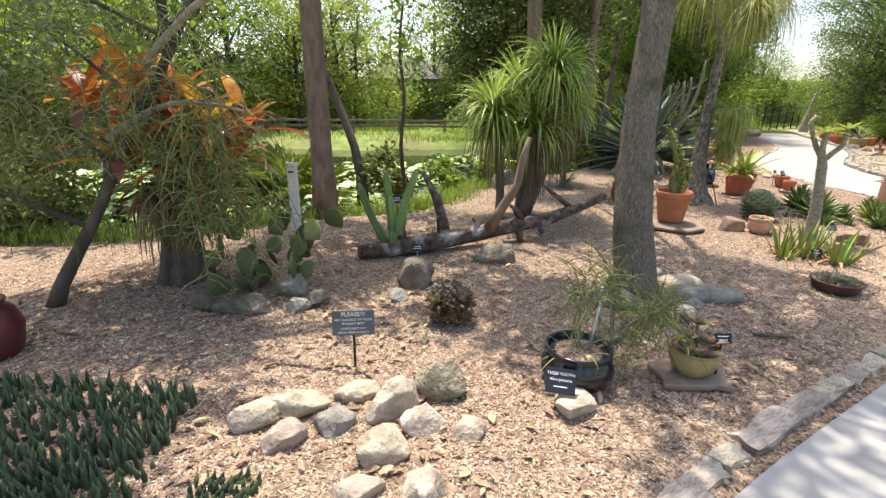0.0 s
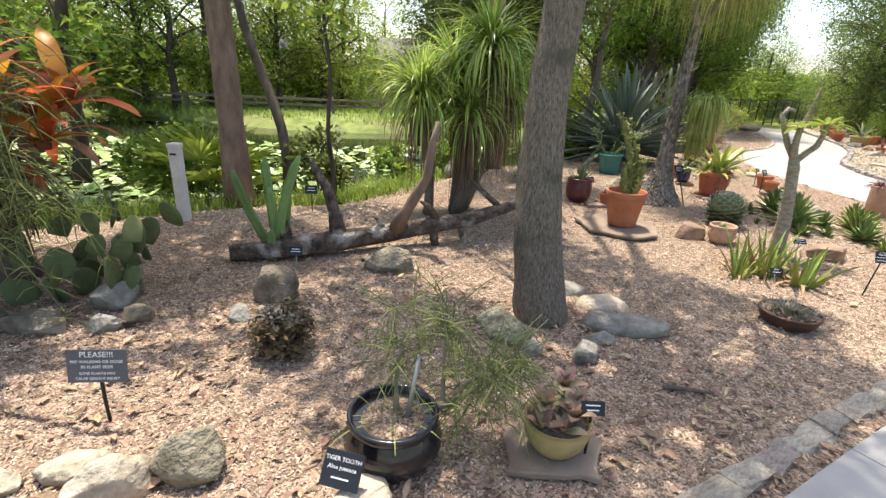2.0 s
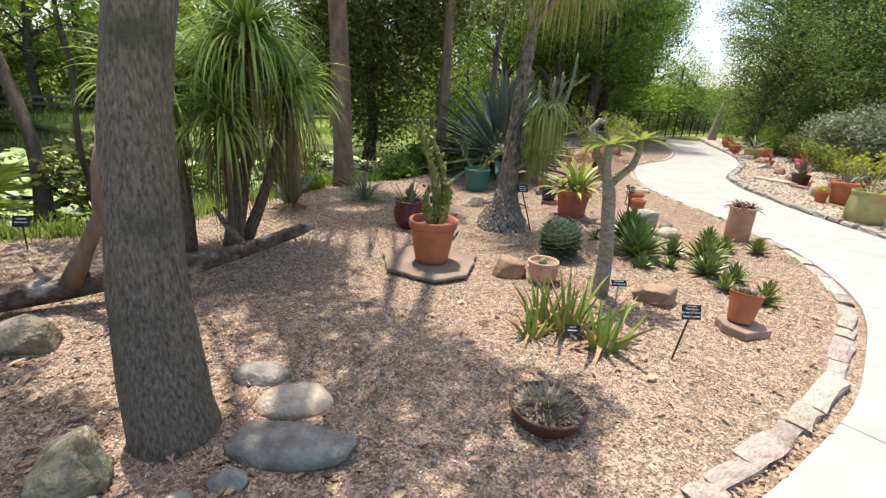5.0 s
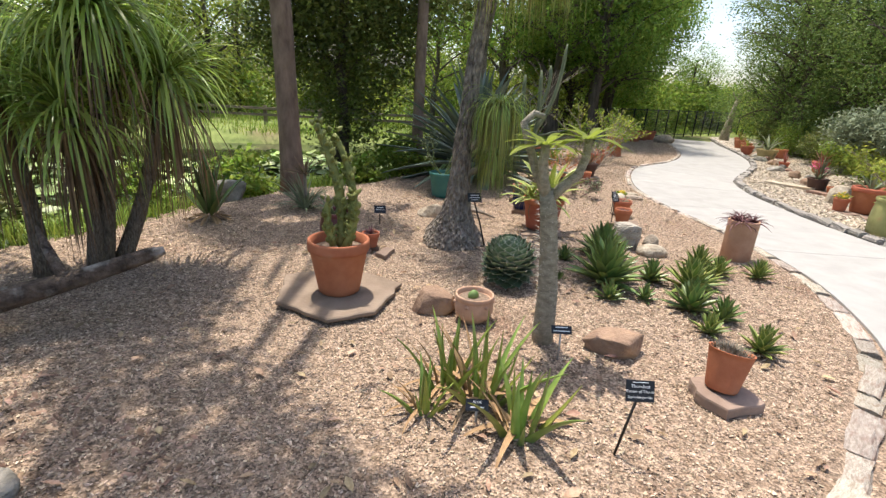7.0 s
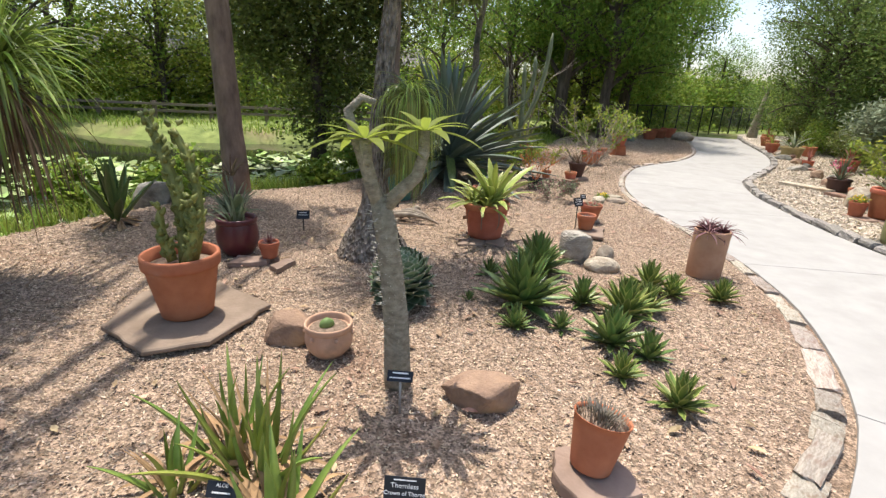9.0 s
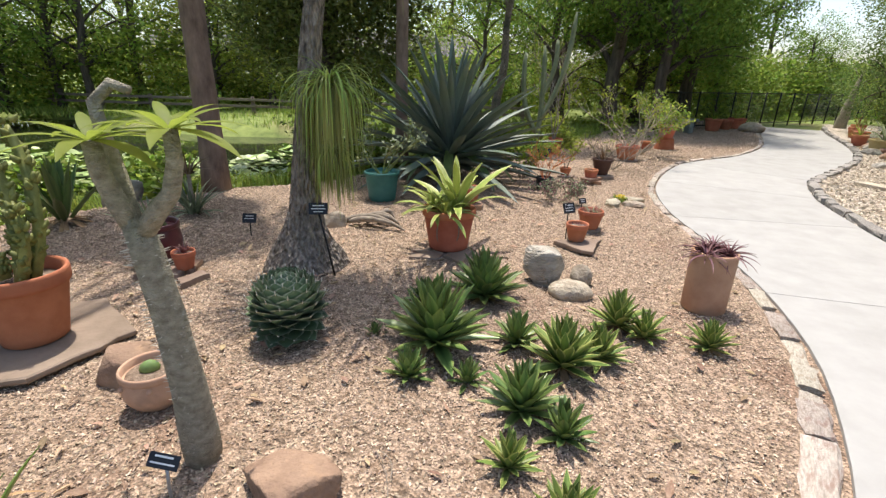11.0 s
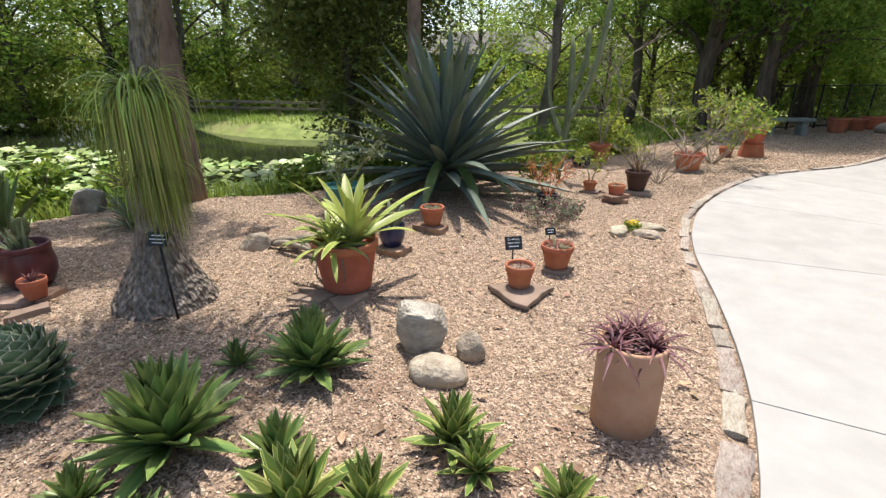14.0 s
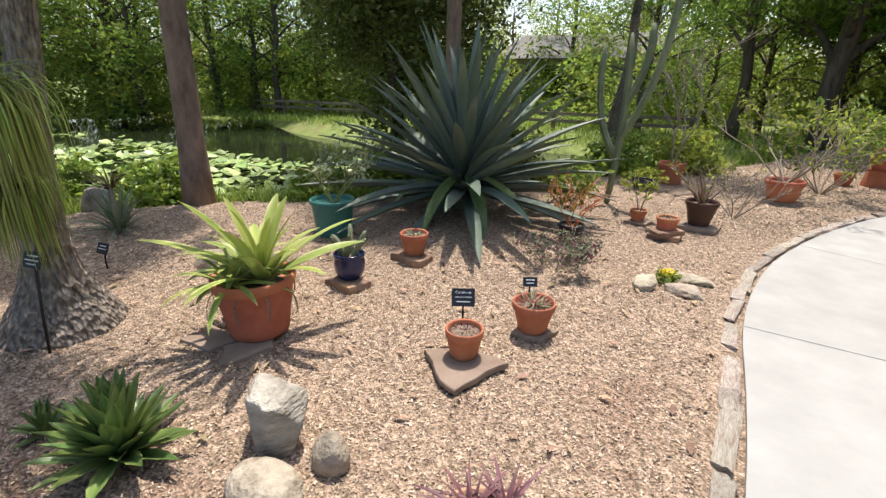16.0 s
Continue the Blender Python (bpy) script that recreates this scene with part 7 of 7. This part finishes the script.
pot("small_pot", "small terracotta pot on the pale gravel", 11.62, 11.3, 0.105, 0.08, 0.17, M_TERRA, 0.0, 0.22)
single("edging_slab", slab_mesh("edging_slab", [(-0.45, -0.1), (0.42, -0.13), (0.47, 0.1), (-0.4, 0.13)], 0.07, M_ROCK_PALE, 41), "long pale flat stone edging a planting pocket", "stone", pose(11.35, 12.05, 0.0, 0, 0, -58))
single("edging_slab", slab_mesh("edging_slab", [(-0.4, -0.09), (0.38, -0.1), (0.4, 0.1), (-0.36, 0.11)], 0.06, M_ROCK_BROWN, 42), "brown flat stone edging a planting pocket", "stone", pose(11.45, 11.15, 0.0, 0, 0, -75))
p = pot("terracotta_pot", "large terracotta pot with a pale blue-grey agave on flat stones", 10.66, 9.62, 0.25, 0.19, 0.40, M_TERRA, 0.05, 0.16)
spiky(p, 22, 0.42, 0.05, M_LEAF_GREY, 0.34, 111, 30, 88, 0.4)
for x, y, r, s_ in ((10.32, 9.72, 0.11, 34), (10.52, 9.2, 0.12, 35)):
    p = pot("small_pot", "small terracotta pot with yellow flowers on flat stones", x, y, r, r * 0.75, r * 1.8, M_TERRA, 0.05, 0.2, group="pots with yellow flowers")
    part("foliage", leaves_mesh("foliage", [(0, 0, r * 2.0, r * 0.95, 0.06)], 9000, 0.028, M_LEAF_YELLOW, s_), p)
    part("flowers", leaves_mesh("flowers", [(0, 0, r * 2.3, r * 0.8, 0.04)], 3500, 0.022, M_FLOWER_YEL, s_ + 4), p)
for x, y, a in ((10.45, 9.65, 10), (10.5, 9.2, 70), (10.75, 9.65, 130)):
    single("flat_stone", slab_mesh("flat_stone", [(-0.26, -0.17), (0.22, -0.2), (0.27, 0.16), (-0.2, 0.21)], 0.05, M_SLAB, a), "broad flat stone under flower pots", "stone", pose(x, y, 0.0, 0, 0, a), group="flat stones")
rock("large pale rounded rock behind the big terracotta pot", 11.0, 10.5, 0.24, 0.2, 0.34, M_ROCK_PALE, 91, 20, 0.2)
p = pot("glazed_barrel", "tall yellow-green glazed barrel planter with a rusty painted band", 9.86, 8.42, 0.25, 0.24, 0.50, M_BARREL, 0.0, 0.08, belly=0.02)
ob, ln = stems(p, 9, 0.8, M_TWIG, 0.42, 112, 0.009, 0.7, 3)
leafy(p, ln, 6, 0.032, M_LEAF_YELLOW, 113, start=8)
t = thing("feathery_shrub", "large feathery grey-green shrub leaning over the gravel", "shrub", 12.7, 11.3, 0.0)
part("stem", tubes("stem", [(arc((0, 0, 0), (0.75 * math.cos(q * 1.1), 0.75 * math.sin(q * 1.1), 1.3), (0.05, 0, 0.1), 6), [0.02, 0.017, 0.014, 0.011, 0.008, 0.004]) for q in range(7)], M_TWIG, 6), t)
part("foliage", leaves_mesh("foliage", [(0.75 * math.cos(q * 1.3), 0.75 * math.sin(q * 1.3), 1.05 + 0.3 * ((q * 5) % 4) / 4, 0.48, 0.34) for q in range(9)] + [(0, 0, 1.5, 0.6, 0.35)], 6500, 0.032, M_LEAF_GREY, 129, 3.0), t)
part("low_foliage", leaves_mesh("low_foliage", [(-0.3, -0.5, 0.65, 0.45, 0.35), (-0.5, 0.2, 0.7, 0.4, 0.35), (0.2, -0.8, 0.7, 0.5, 0.4)], 5200, 0.034, M_LEAF_YELLOW, 128, 2.6), t)
p = pot("tan_pot", "square-shouldered tan pot with spreading plant", 14.5, 17.0, 0.3, 0.22, 0.34, M_YELLOW_POT, 0.0, 0.15)
spiky(p, 22, 0.8, 0.05, M_LEAF_GREY, 0.3, 114, 30, 85, 0.7)
for k, (x, y, r) in enumerate([(13.52, 15.0, 0.13), (15.0, 18.6, 0.2), (15.8, 19.8, 0.2), (16.4, 21.0, 0.22), (17.2, 22.2, 0.22), (15.6, 17.8, 0.2), (14.2, 14.6, 0.2)]):
    p = pot("terracotta_pot", "terracotta pot among the plants beyond the path", x, y, r, r * 0.72, r * 1.5, M_TERRA, 0.0, 0.2, group="pots beyond the path")
    spiky(p, 16, 0.45, 0.03, M_LEAF_MID if k % 2 else M_REDLEAF, r * 1.2, 115 + k, 20, 85, 0.6)
for k, (x, y, w, h, m) in enumerate([(13.0, 9.6, 0.8, 1.1, M_LEAF_YELLOW), (13.8, 12.8, 0.6, 0.8, M_LEAF_MID), (14.8, 14.6, 0.6, 0.8, M_LEAF_MID), (15.6, 16.2, 0.7, 0.8, M_LEAF_OAK), (16.6, 18.4, 0.8, 0.9, M_LEAF_MID), (17.6, 20.6, 0.9, 1.0, M_LEAF_OAK), (12.6, 8.0, 0.7, 1.0, M_LEAF_MID), (11.6, 6.4, 0.8, 1.1, M_LEAF_MID)]):
    b = thing("shrub", "rounded garden shrub behind the gravel bed", "shrub", x, y, 0.0, group="shrubs beyond the path")
    part("stem", tubes("stem", [(arc((0, 0, 0), (0.6 * w * math.cos(q * 1.3), 0.6 * w * math.sin(q * 1.3), h * 0.9), (0.05, 0, 0), 5), [0.016, 0.013, 0.01, 0.008, 0.004]) for q in range(6)], M_TWIG, 5), b)
    part("foliage", leaves_mesh("foliage", [(w * 0.5 * math.cos(q * 1.9), w * 0.5 * math.sin(q * 1.9), h * (0.25 + 0.75 * ((q * 5) % 7) / 7), w * 0.5, w * 0.45) for q in range(9)], 3600, 0.036, m, 130 + k), b)
t = thing("bottle_tree", "pale swollen bottle-shaped succulent trunk with a few twigs, by the fence", "succulent tree", 18.3, 24.9, -0.05)
part("trunk", tube("trunk", [(0, 0, 0), (0.0, 0, 0.25), (0.05, 0, 0.8), (0.14, 0, 1.5), (0.2, 0, 1.95)], [0.22, 0.21, 0.16, 0.09, 0.06], M_PACHY, 16, 0.08), t)
ob, ln = stems(t, 5, 0.7, M_TWIG, 1.9, 140, 0.015, 0.7, 1, base=0.02)
ob.location.x = 0.2
for k in range(16):
    x, y = 12.2 + 0.28 * k + rnd.uniform(-0.2, 0.2), 12.5 + 0.55 * k + rnd.uniform(-0.3, 0.3)
    rock("rough edging rock in the bed beyond the path", x, y, rnd.uniform(0.12, 0.25), rnd.uniform(0.1, 0.16), rnd.uniform(0.12, 0.22), M_ROCK_GREY if k % 2 else M_ROCK_BROWN, 70 + k, k * 50, group="rocks beyond the path")

# ---- signs ----
def sign(label, x, y, h, w, hh, lines, rz=0, tilt=-25, face=None, stake=None, r=0.006, slant=(0, 0), size=0.02):
    t = thing("plant_sign", label, "sign", x, y, 0.0, rz=rz)
    part("stake", tube("stake", [(0, 0, -0.03), (slant[0] * 0.5, slant[1] * 0.5, h * 0.5), (slant[0], slant[1] + 0.008, h - 0.01)], [r, r, r], stake or M_STAKE, 8), t)
    pl = part("plate", box_mesh("plate", w, 0.004, hh, face or M_SIGN, 0.0012, -hh / 2), t, m=pose(slant[0], slant[1], h + hh * 0.25, tilt, 0, 0))
    for words, s, z in lines:
        if words.startswith("-"):
            part("writing", box_mesh("writing", w * len(words) / 20, 0.0012, s * 0.55, M_LETTER, 0, -s * 0.27), pl, m=pose(0, -0.0032, z))
        else:
            part("writing", text_mesh("writing", words, s, M_LETTER, 0.0), pl, m=pose(0, -0.0032, z, 90, 0, 0))
    return t


sign("grey metal garden notice with white capitals on a short stake", -0.53, 2.55, 0.26, 0.25, 0.15, [("PLEASE!!!", 0.036, 0.052), ("NO WALKING OR DOGS", 0.0195, 0.020), ("IN PLANT BEDS", 0.0195, -0.004), ("SOME PLANTS MAY", 0.0175, -0.034), ("CAUSE SERIOUS INJURY", 0.0175, -0.057)], 6, -12, M_SIGN_GREY, r=0.008)
sign("black plant label with white lettering on a leaning stake", 4.42, 4.41, 0.33, 0.122, 0.092, [("-----------", 0.005, 0.037), ("Thornless", 0.0205, 0.020), ("Crown of Thorns", 0.017, -0.002), ("Euphorbia geroldii", 0.0142, -0.026)], -4, -20, slant=(0.06, 0.0))
sign("black plant label on a pale stake at the pachypodium's foot", 4.40, 5.2, 0.20, 0.12, 0.05, [("------------", 0.012, 0.014), ("----------------", 0.010, -0.008)], -4, -40, stake=M_GALV)
sign("black plant label in the aloe clump", 3.83, 4.62, 0.10, 0.11, 0.055, [("ALOE", 0.018, 0.014), ("------------", 0.010, -0.01)], -4, -35, stake=M_GALV)
sign("black plant label leaning against the black pot", 0.63, 2.16, 0.14, 0.155, 0.13, [("TIGER TOOTH", 0.022, 0.035), ("Aloe juvenna", 0.022, 0.006), ("---------", 0.010, -0.03)], -14, -38)
sign("black plant label on a long dark stake by the ponytail palm", 4.27, 7.25, 0.50, 0.14, 0.09, [("------------", 0.014, 0.022), ("---------------", 0.012, -0.002), ("----------", 0.010, -0.024)], 14, -25, slant=(-0.12, 0.12), r=0.008)
sign("small black plant label near the maroon pot", 3.15, 8.05, 0.16, 0.13, 0.09, [("-----------", 0.013, 0.02), ("--------------", 0.011, -0.004)], 8, -25)
sign("black plant label behind the small potted succulents", 6.12, 8.58, 0.30, 0.13, 0.10, [("Caralluma", 0.022, 0.028), ("schweinfurthii", 0.017, 0.002), ("------------", 0.010, -0.024)], 30, -25)
sign("small black label in the pot of dry succulents", 6.32, 9.08, 0.27, 0.09, 0.06, [("------------", 0.012, 0.012), ("----------", 0.010, -0.008)], 30, -25)
sign("small black plant label beside the log", -0.25, 4.42, 0.15, 0.11, 0.07, [("-----------", 0.011, 0.016), ("--------------", 0.010, -0.004)], 4, -25, stake=M_GALV)
sign("small black label in the mustard pot", 1.62, 2.44, 0.27, 0.10, 0.06, [("------------", 0.010, 0.012), ("----------", 0.009, -0.008)], 0, -25)
sign("black plant label on the pond bank", -0.62, 6.2, 0.24, 0.14, 0.1, [("-----------", 0.014, 0.02), ("--------------", 0.012, -0.01)], 6, -25)

# ---- the concrete path in slabs, with open joints ----
def along(line):
    d = np.hypot(*(line[1:] - line[:-1]).T)
    return np.concatenate([[0], np.cumsum(d)])


KS, RS = along(KL), along(RL)
KN = np.gradient(KL, axis=0)
KN /= np.hypot(*KN.T)[:, None]
KR = np.column_stack([KN[:, 1], -KN[:, 0]])
KW = np.interp(KS, [0, 9.0, 13.5, 17.0, 60], [0.125, 0.125, 0.115, 0.085, 0.085])
LEFT = KL + KR * (KW + np.interp(KS, [0, 11, 15, 60], [0.075, 0.075, 0.025, 0.02]))[:, None]
JOINTS = [(-3.4, -1.3), (-1.2, 0.1), (0.9, 1.5), (2.9, 2.65), (4.98, 3.92), (6.62, 5.45), (7.44, 7.6), (7.48, 9.84), (7.95, 12.0), (9.1, 14.0), (10.9, 15.8), (12.3, 17.9), (13.3, 20.2), (14.4, 22.8), (15.0, 24.4)]
path = tagged(new("path"), "winding pale concrete garden path with open joints", "path", kind="structure")
ji = [int(np.argmin(np.hypot(*(KL - np.array(j)).T))) for j in JOINTS]
jr = []
for i in ji:
    u = (RL - LEFT[i]) @ KN[i]
    side = (RL - LEFT[i]) @ KR[i]
    jr.append(int(np.argmin(np.abs(u) + 100 * ((side < 0.5) | (side > 4)))))
for a in range(len(ji) - 1):
    left, right = LEFT[ji[a]:ji[a + 1] + 1:2], RL[jr[a]:max(jr[a + 1], jr[a] + 1) + 1:2]
    left, right = np.vstack([left, LEFT[ji[a + 1]]]), np.vstack([right, RL[jr[a + 1]]])
    gap0, gap1 = KN[ji[a]] * 0.003, KN[ji[a + 1]] * 0.003
    left[0] += gap0
    right[0] += gap0
    left[-1] -= gap1
    right[-1] -= gap1
    ring = np.vstack([left, right[::-1]])
    c = ring.mean(0)
    n = len(ring)
    V, F = [], []
    for z, s in ((-0.1, 1.0), (-0.007, 1.0), (-0.002, 0.9995), (0.0, 0.9985)):
        for q in c + (ring - c) * s:
            V.append((q[0], q[1], z))
    for r in range(3):
        F += [(r * n + k, r * n + (k + 1) % n, (r + 1) * n + (k + 1) % n, (r + 1) * n + k) for k in range(n)]
    F.append(tuple(3 * n + k for k in range(n)))
    F = [tuple(reversed(f)) for f in F]
    part("slab", mesh_of("slab", V, F, M_CONCRETE, False), path)


# ---- kerb stones ----
def kerb_piece(seed):
    r = random.Random(seed)
    bm = bmesh.new()
    bmesh.ops.create_cube(bm, size=1.0)
    bmesh.ops.subdivide_edges(bm, edges=bm.edges[:], cuts=2, use_grid_fill=True)
    skew = r.uniform(-0.06, 0.06)
    for v in bm.verts:
        q = v.co * 2.2 + Vector((seed * 3.7, 0, 0))
        v.co.x += 1.6 * skew * v.co.y + 0.09 * noise.noise(q)
        v.co.y += 0.26 * noise.noise(q + Vector((9, 0, 0)))
        v.co.z += 0.10 * noise.noise(q + Vector((0, 9, 0)))
        if abs(v.co.y) > 0.3 and v.co.z > 0.3:
            v.co.z -= 0.07
    me = bpy.data.meshes.new("kerb_stone")
    bm.to_mesh(me)
    bm.free()
    return me


SHAPES = [kerb_piece(s) for s in range(9)]
GREYS = [kerb_piece(s + 20) for s in range(7)]
for m in SHAPES:
    m.materials.append(M_KERB)
for m in GREYS:
    m.materials.append(M_KERB_GREY)
r_ = random.Random(6)
kerb = tagged(new("kerb"), "edging of worn flat tan stones between mulch and path", "kerb", kind="structure")
s = 0.6
while s < KS[-1] - 0.6:
    l = r_.choice((r_.uniform(0.16, 0.28), r_.uniform(0.28, 0.52)))
    i = int(np.searchsorted(KS, s + l / 2))
    w, d = KW[i] * r_.uniform(0.82, 1.12), KN[i]
    p = KL[i] + KR[i] * KW[i] * 0.5
    top = r_.uniform(0.006, 0.03)
    part("stone", SHAPES[r_.randrange(9)], kerb, m=pose(p[0], p[1], top - 0.05, r_.uniform(-2, 2), r_.uniform(-1, 1), math.degrees(math.atan2(d[1], d[0])) + r_.uniform(-4, 4)) @ Matrix.Diagonal((l + 0.006, w, 0.1, 1)))
    s += l + r_.uniform(-0.012, 0.008)
RN = np.gradient(RL, axis=0)
RN /= np.hypot(*RN.T)[:, None]
edging = tagged(new("edging"), "edging of rough grey stones along the gravel bed", "kerb", kind="structure")
s = 4.0
while s < RS[-1] - 0.4:
    l = r_.uniform(0.18, 0.34)
    i = int(np.searchsorted(RS, s + l / 2))
    d = RN[i]
    p = RL[i] + np.array((d[1], -d[0])) * 0.075
    part("stone", GREYS[r_.randrange(7)], edging, m=pose(p[0], p[1], r_.uniform(0.0, 0.02), r_.uniform(-6, 6), r_.uniform(-5, 5), math.degrees(math.atan2(d[1], d[0])) + r_.uniform(-8, 8)) @ Matrix.Diagonal((l - 0.01, r_.uniform(0.1, 0.15), 0.11, 1)))
    s += l + 0.01


# ---- wood chips, litter, gravel ----
def chips(name, P, lo, hi, mat, label, seed, thick=0.3, long=1.6, tilt=0.45, z_of=None):
    g = np.random.default_rng(seed)
    n = len(P)
    z = z_of(P)
    az = g.uniform(0, 6.283, n)
    s = g.uniform(lo, hi, n)
    ux = np.stack([np.cos(az), np.sin(az), g.normal(0, tilt, n)], 1)
    ux /= np.linalg.norm(ux, axis=1)[:, None]
    uy = np.stack([-np.sin(az), np.cos(az), g.normal(0, tilt, n)], 1)
    uy -= ux * (ux * uy).sum(1)[:, None]
    uy /= np.linalg.norm(uy, axis=1)[:, None]
    uz = np.cross(ux, uy)
    lx, ly, lz = s * long * g.uniform(0.7, 1.2, n) / 2, s * g.uniform(0.5, 1.0, n) / 2, s * thick * g.uniform(0.5, 1.3, n)
    C = np.column_stack([P, z + lz * 0.35 + g.uniform(0, 0.006, n)])
    V = np.zeros((n, 6, 3))
    ridge = g.uniform(-0.35, 0.35, (n, 1)) * ly[:, None]
    for k, (a, b) in enumerate(((-1, -1), (1, -1), (1, 1), (-1, 1))):
        ja, jb = g.uniform(0.7, 1.1, (n, 1)), g.uniform(0.7, 1.1, (n, 1))
        V[:, k] = C + ux * (a * lx)[:, None] * ja + uy * (b * ly)[:, None] * jb - uz * lz[:, None] * 0.4
    V[:, 4] = C - ux * (lx * 0.85)[:, None] + uy * ridge + uz * lz[:, None] * 0.6
    V[:, 5] = C + ux * (lx * 0.85)[:, None] + uy * ridge + uz * lz[:, None] * 0.6
    o = (np.arange(n) * 6)[:, None]
    F = np.concatenate([o + np.array(q) for q in ([0, 1, 5, 4], [2, 3, 4, 5])], 1).reshape(-1, 4)
    single(name, faces_mesh(name, V.reshape(-1, 3), F, mat), label, "mulch", kind="stuff")


g = np.random.default_rng(12)


def scatter(n, lo, hi, keep):
    P = np.column_stack([g.uniform(lo[0], hi[0], n), g.uniform(lo[1], hi[1], n)])
    return P[keep(P)]


near = lambda P: (signed(P, KL) > 0.03) & (signed(P, KL) < 4.2) & (signed(P, BL) < 0.1)
chips("mulch_chips", scatter(320000, (-3.2, 0.6), (8.2, 13.0), near), 0.006, 0.0145, M_CHIP, "pale tan wood chips strewn over the bed", 1, z_of=bed_height)
chips("bark_litter", scatter(9000, (-3.4, 0.8), (2.6, 5.6), lambda P: near(P) & (P[:, 1] < 5.6 - 0.4 * P[:, 0])), 0.012, 0.036, M_BARK_LITTER, "shredded red-brown bark litter on the mulch", 2, 0.12, 2.2, 0.3, bed_height)
far = lambda P: (signed(P, KL) > 0.03) & (signed(P, KL) < 5) & (signed(P, BL) < 0.2)
mid = lambda P: (signed(P, KL) > 4.2) & (signed(P, KL) < 9) & (signed(P, BL) < 0.15)
chips("rear_mulch_chips", scatter(60000, (-4.0, 3.6), (5.5, 13.0), mid), 0.010, 0.02, M_CHIP, "wood chips on the rear of the bed", 7, z_of=bed_height)
chips("far_mulch_chips", scatter(64000, (7.0, 12.0), (13.5, 22.0), far), 0.011, 0.022, M_CHIP, "wood chips on the far part of the bed", 3, z_of=bed_height)
stone_keep = lambda P: (signed(P, RL) < -0.14) & (signed(P, RL) > -3.2)
chips("gravel", scatter(76000, (8.5, 5.5), (16.5, 20.0), stone_keep), 0.018, 0.042, M_PEBBLE, "pale rounded gravel stones", 4, 0.5, 1.3, 0.3, far_height)


def litter(name, P, size, mat, label, seed):
    """Curled fallen leaves."""
    g = np.random.default_rng(seed)
    n = len(P)
    z = bed_height(P) + 0.012
    az, s = g.uniform(0, 6.283, n), size * g.uniform(0.5, 1.3, n)
    a = np.stack([np.cos(az), np.sin(az), g.normal(0, 0.15, n)], 1) * s[:, None]
    b = np.stack([-np.sin(az), np.cos(az), g.normal(0, 0.2, n)], 1) * (s * g.uniform(0.25, 0.5, n))[:, None]
    C = np.column_stack([P, z + g.uniform(0, 0.012, n)])
    up = np.array((0, 0, 1.0)) * (s * 0.22)[:, None]
    V = np.stack([C - a, C - a * 0.2 - b + up, C - a * 0.2, C - a * 0.2 + b + up, C + a * 0.5 - b * 0.7 + up, C + a * 0.5, C + a * 0.5 + b * 0.7 + up, C + a + up * 0.6], 1)
    o = (np.arange(n) * 8)[:, None]
    F = np.concatenate([o + np.array(q) for q in ([0, 1, 2, 2], [0, 2, 3, 3], [1, 4, 5, 2], [2, 5, 6, 3], [4, 7, 5, 5], [5, 7, 6, 6])], 1).reshape(-1, 4)
    V = V.reshape(-1, 3)
    me = mesh_of(name, V, [tuple(dict.fromkeys(map(int, q))) for q in F], mat, True)
    single(name, me, label, "leaf litter", kind="stuff")


litter("fallen_leaves", scatter(1300, (-3.0, 0.9), (3.2, 5.0), lambda P: near(P) & (P[:, 1] < 4.6 - 0.45 * P[:, 0])), 0.036, M_DRYLEAF, "curled dry brown leaves scattered on the mulch", 5)
gap = lambda P: (signed(P, KL) < -0.115) & (signed(P, KL) > -0.198) & (P[:, 0] < 5.0)
litter("joint_litter", scatter(26000, (0.3, 1.0), (7.0, 6.0), gap), 0.022, M_DRYLEAF, "dry leaf litter caught between kerb and path", 9)
litter("scattered_leaves", scatter(900, (1.5, 2.4), (8.0, 11.0), near), 0.035, M_DRYLEAF, "a few dry leaves scattered on the mulch", 6)
r_ = random.Random(8)
lines = []
for k in range(230):
    x, y = r_.uniform(-2.6, 6.8), r_.uniform(1.2, 8.5)
    if signed([(x, y)], KL)[0] < 0.1 or signed([(x, y)], BL)[0] > 0:
        continue
    a, l = r_.uniform(0, 6.28), r_.uniform(0.08, 0.4)
    e = Vector((math.cos(a) * l, math.sin(a) * l, 0))
    z = 0.03 + rolling(x, y)
    lines.append((arc((x, y, z), Vector((x, y, z + 0.008)) + e, (0.03, 0.02, 0.004), 6), [0.0012, 0.0018, 0.002, 0.002, 0.0016, 0.0008]))
single("fallen_twigs", tubes("fallen_twigs", lines, M_TWIG, 4), "thin dry twigs and straw on the mulch", "twigs", kind="stuff")
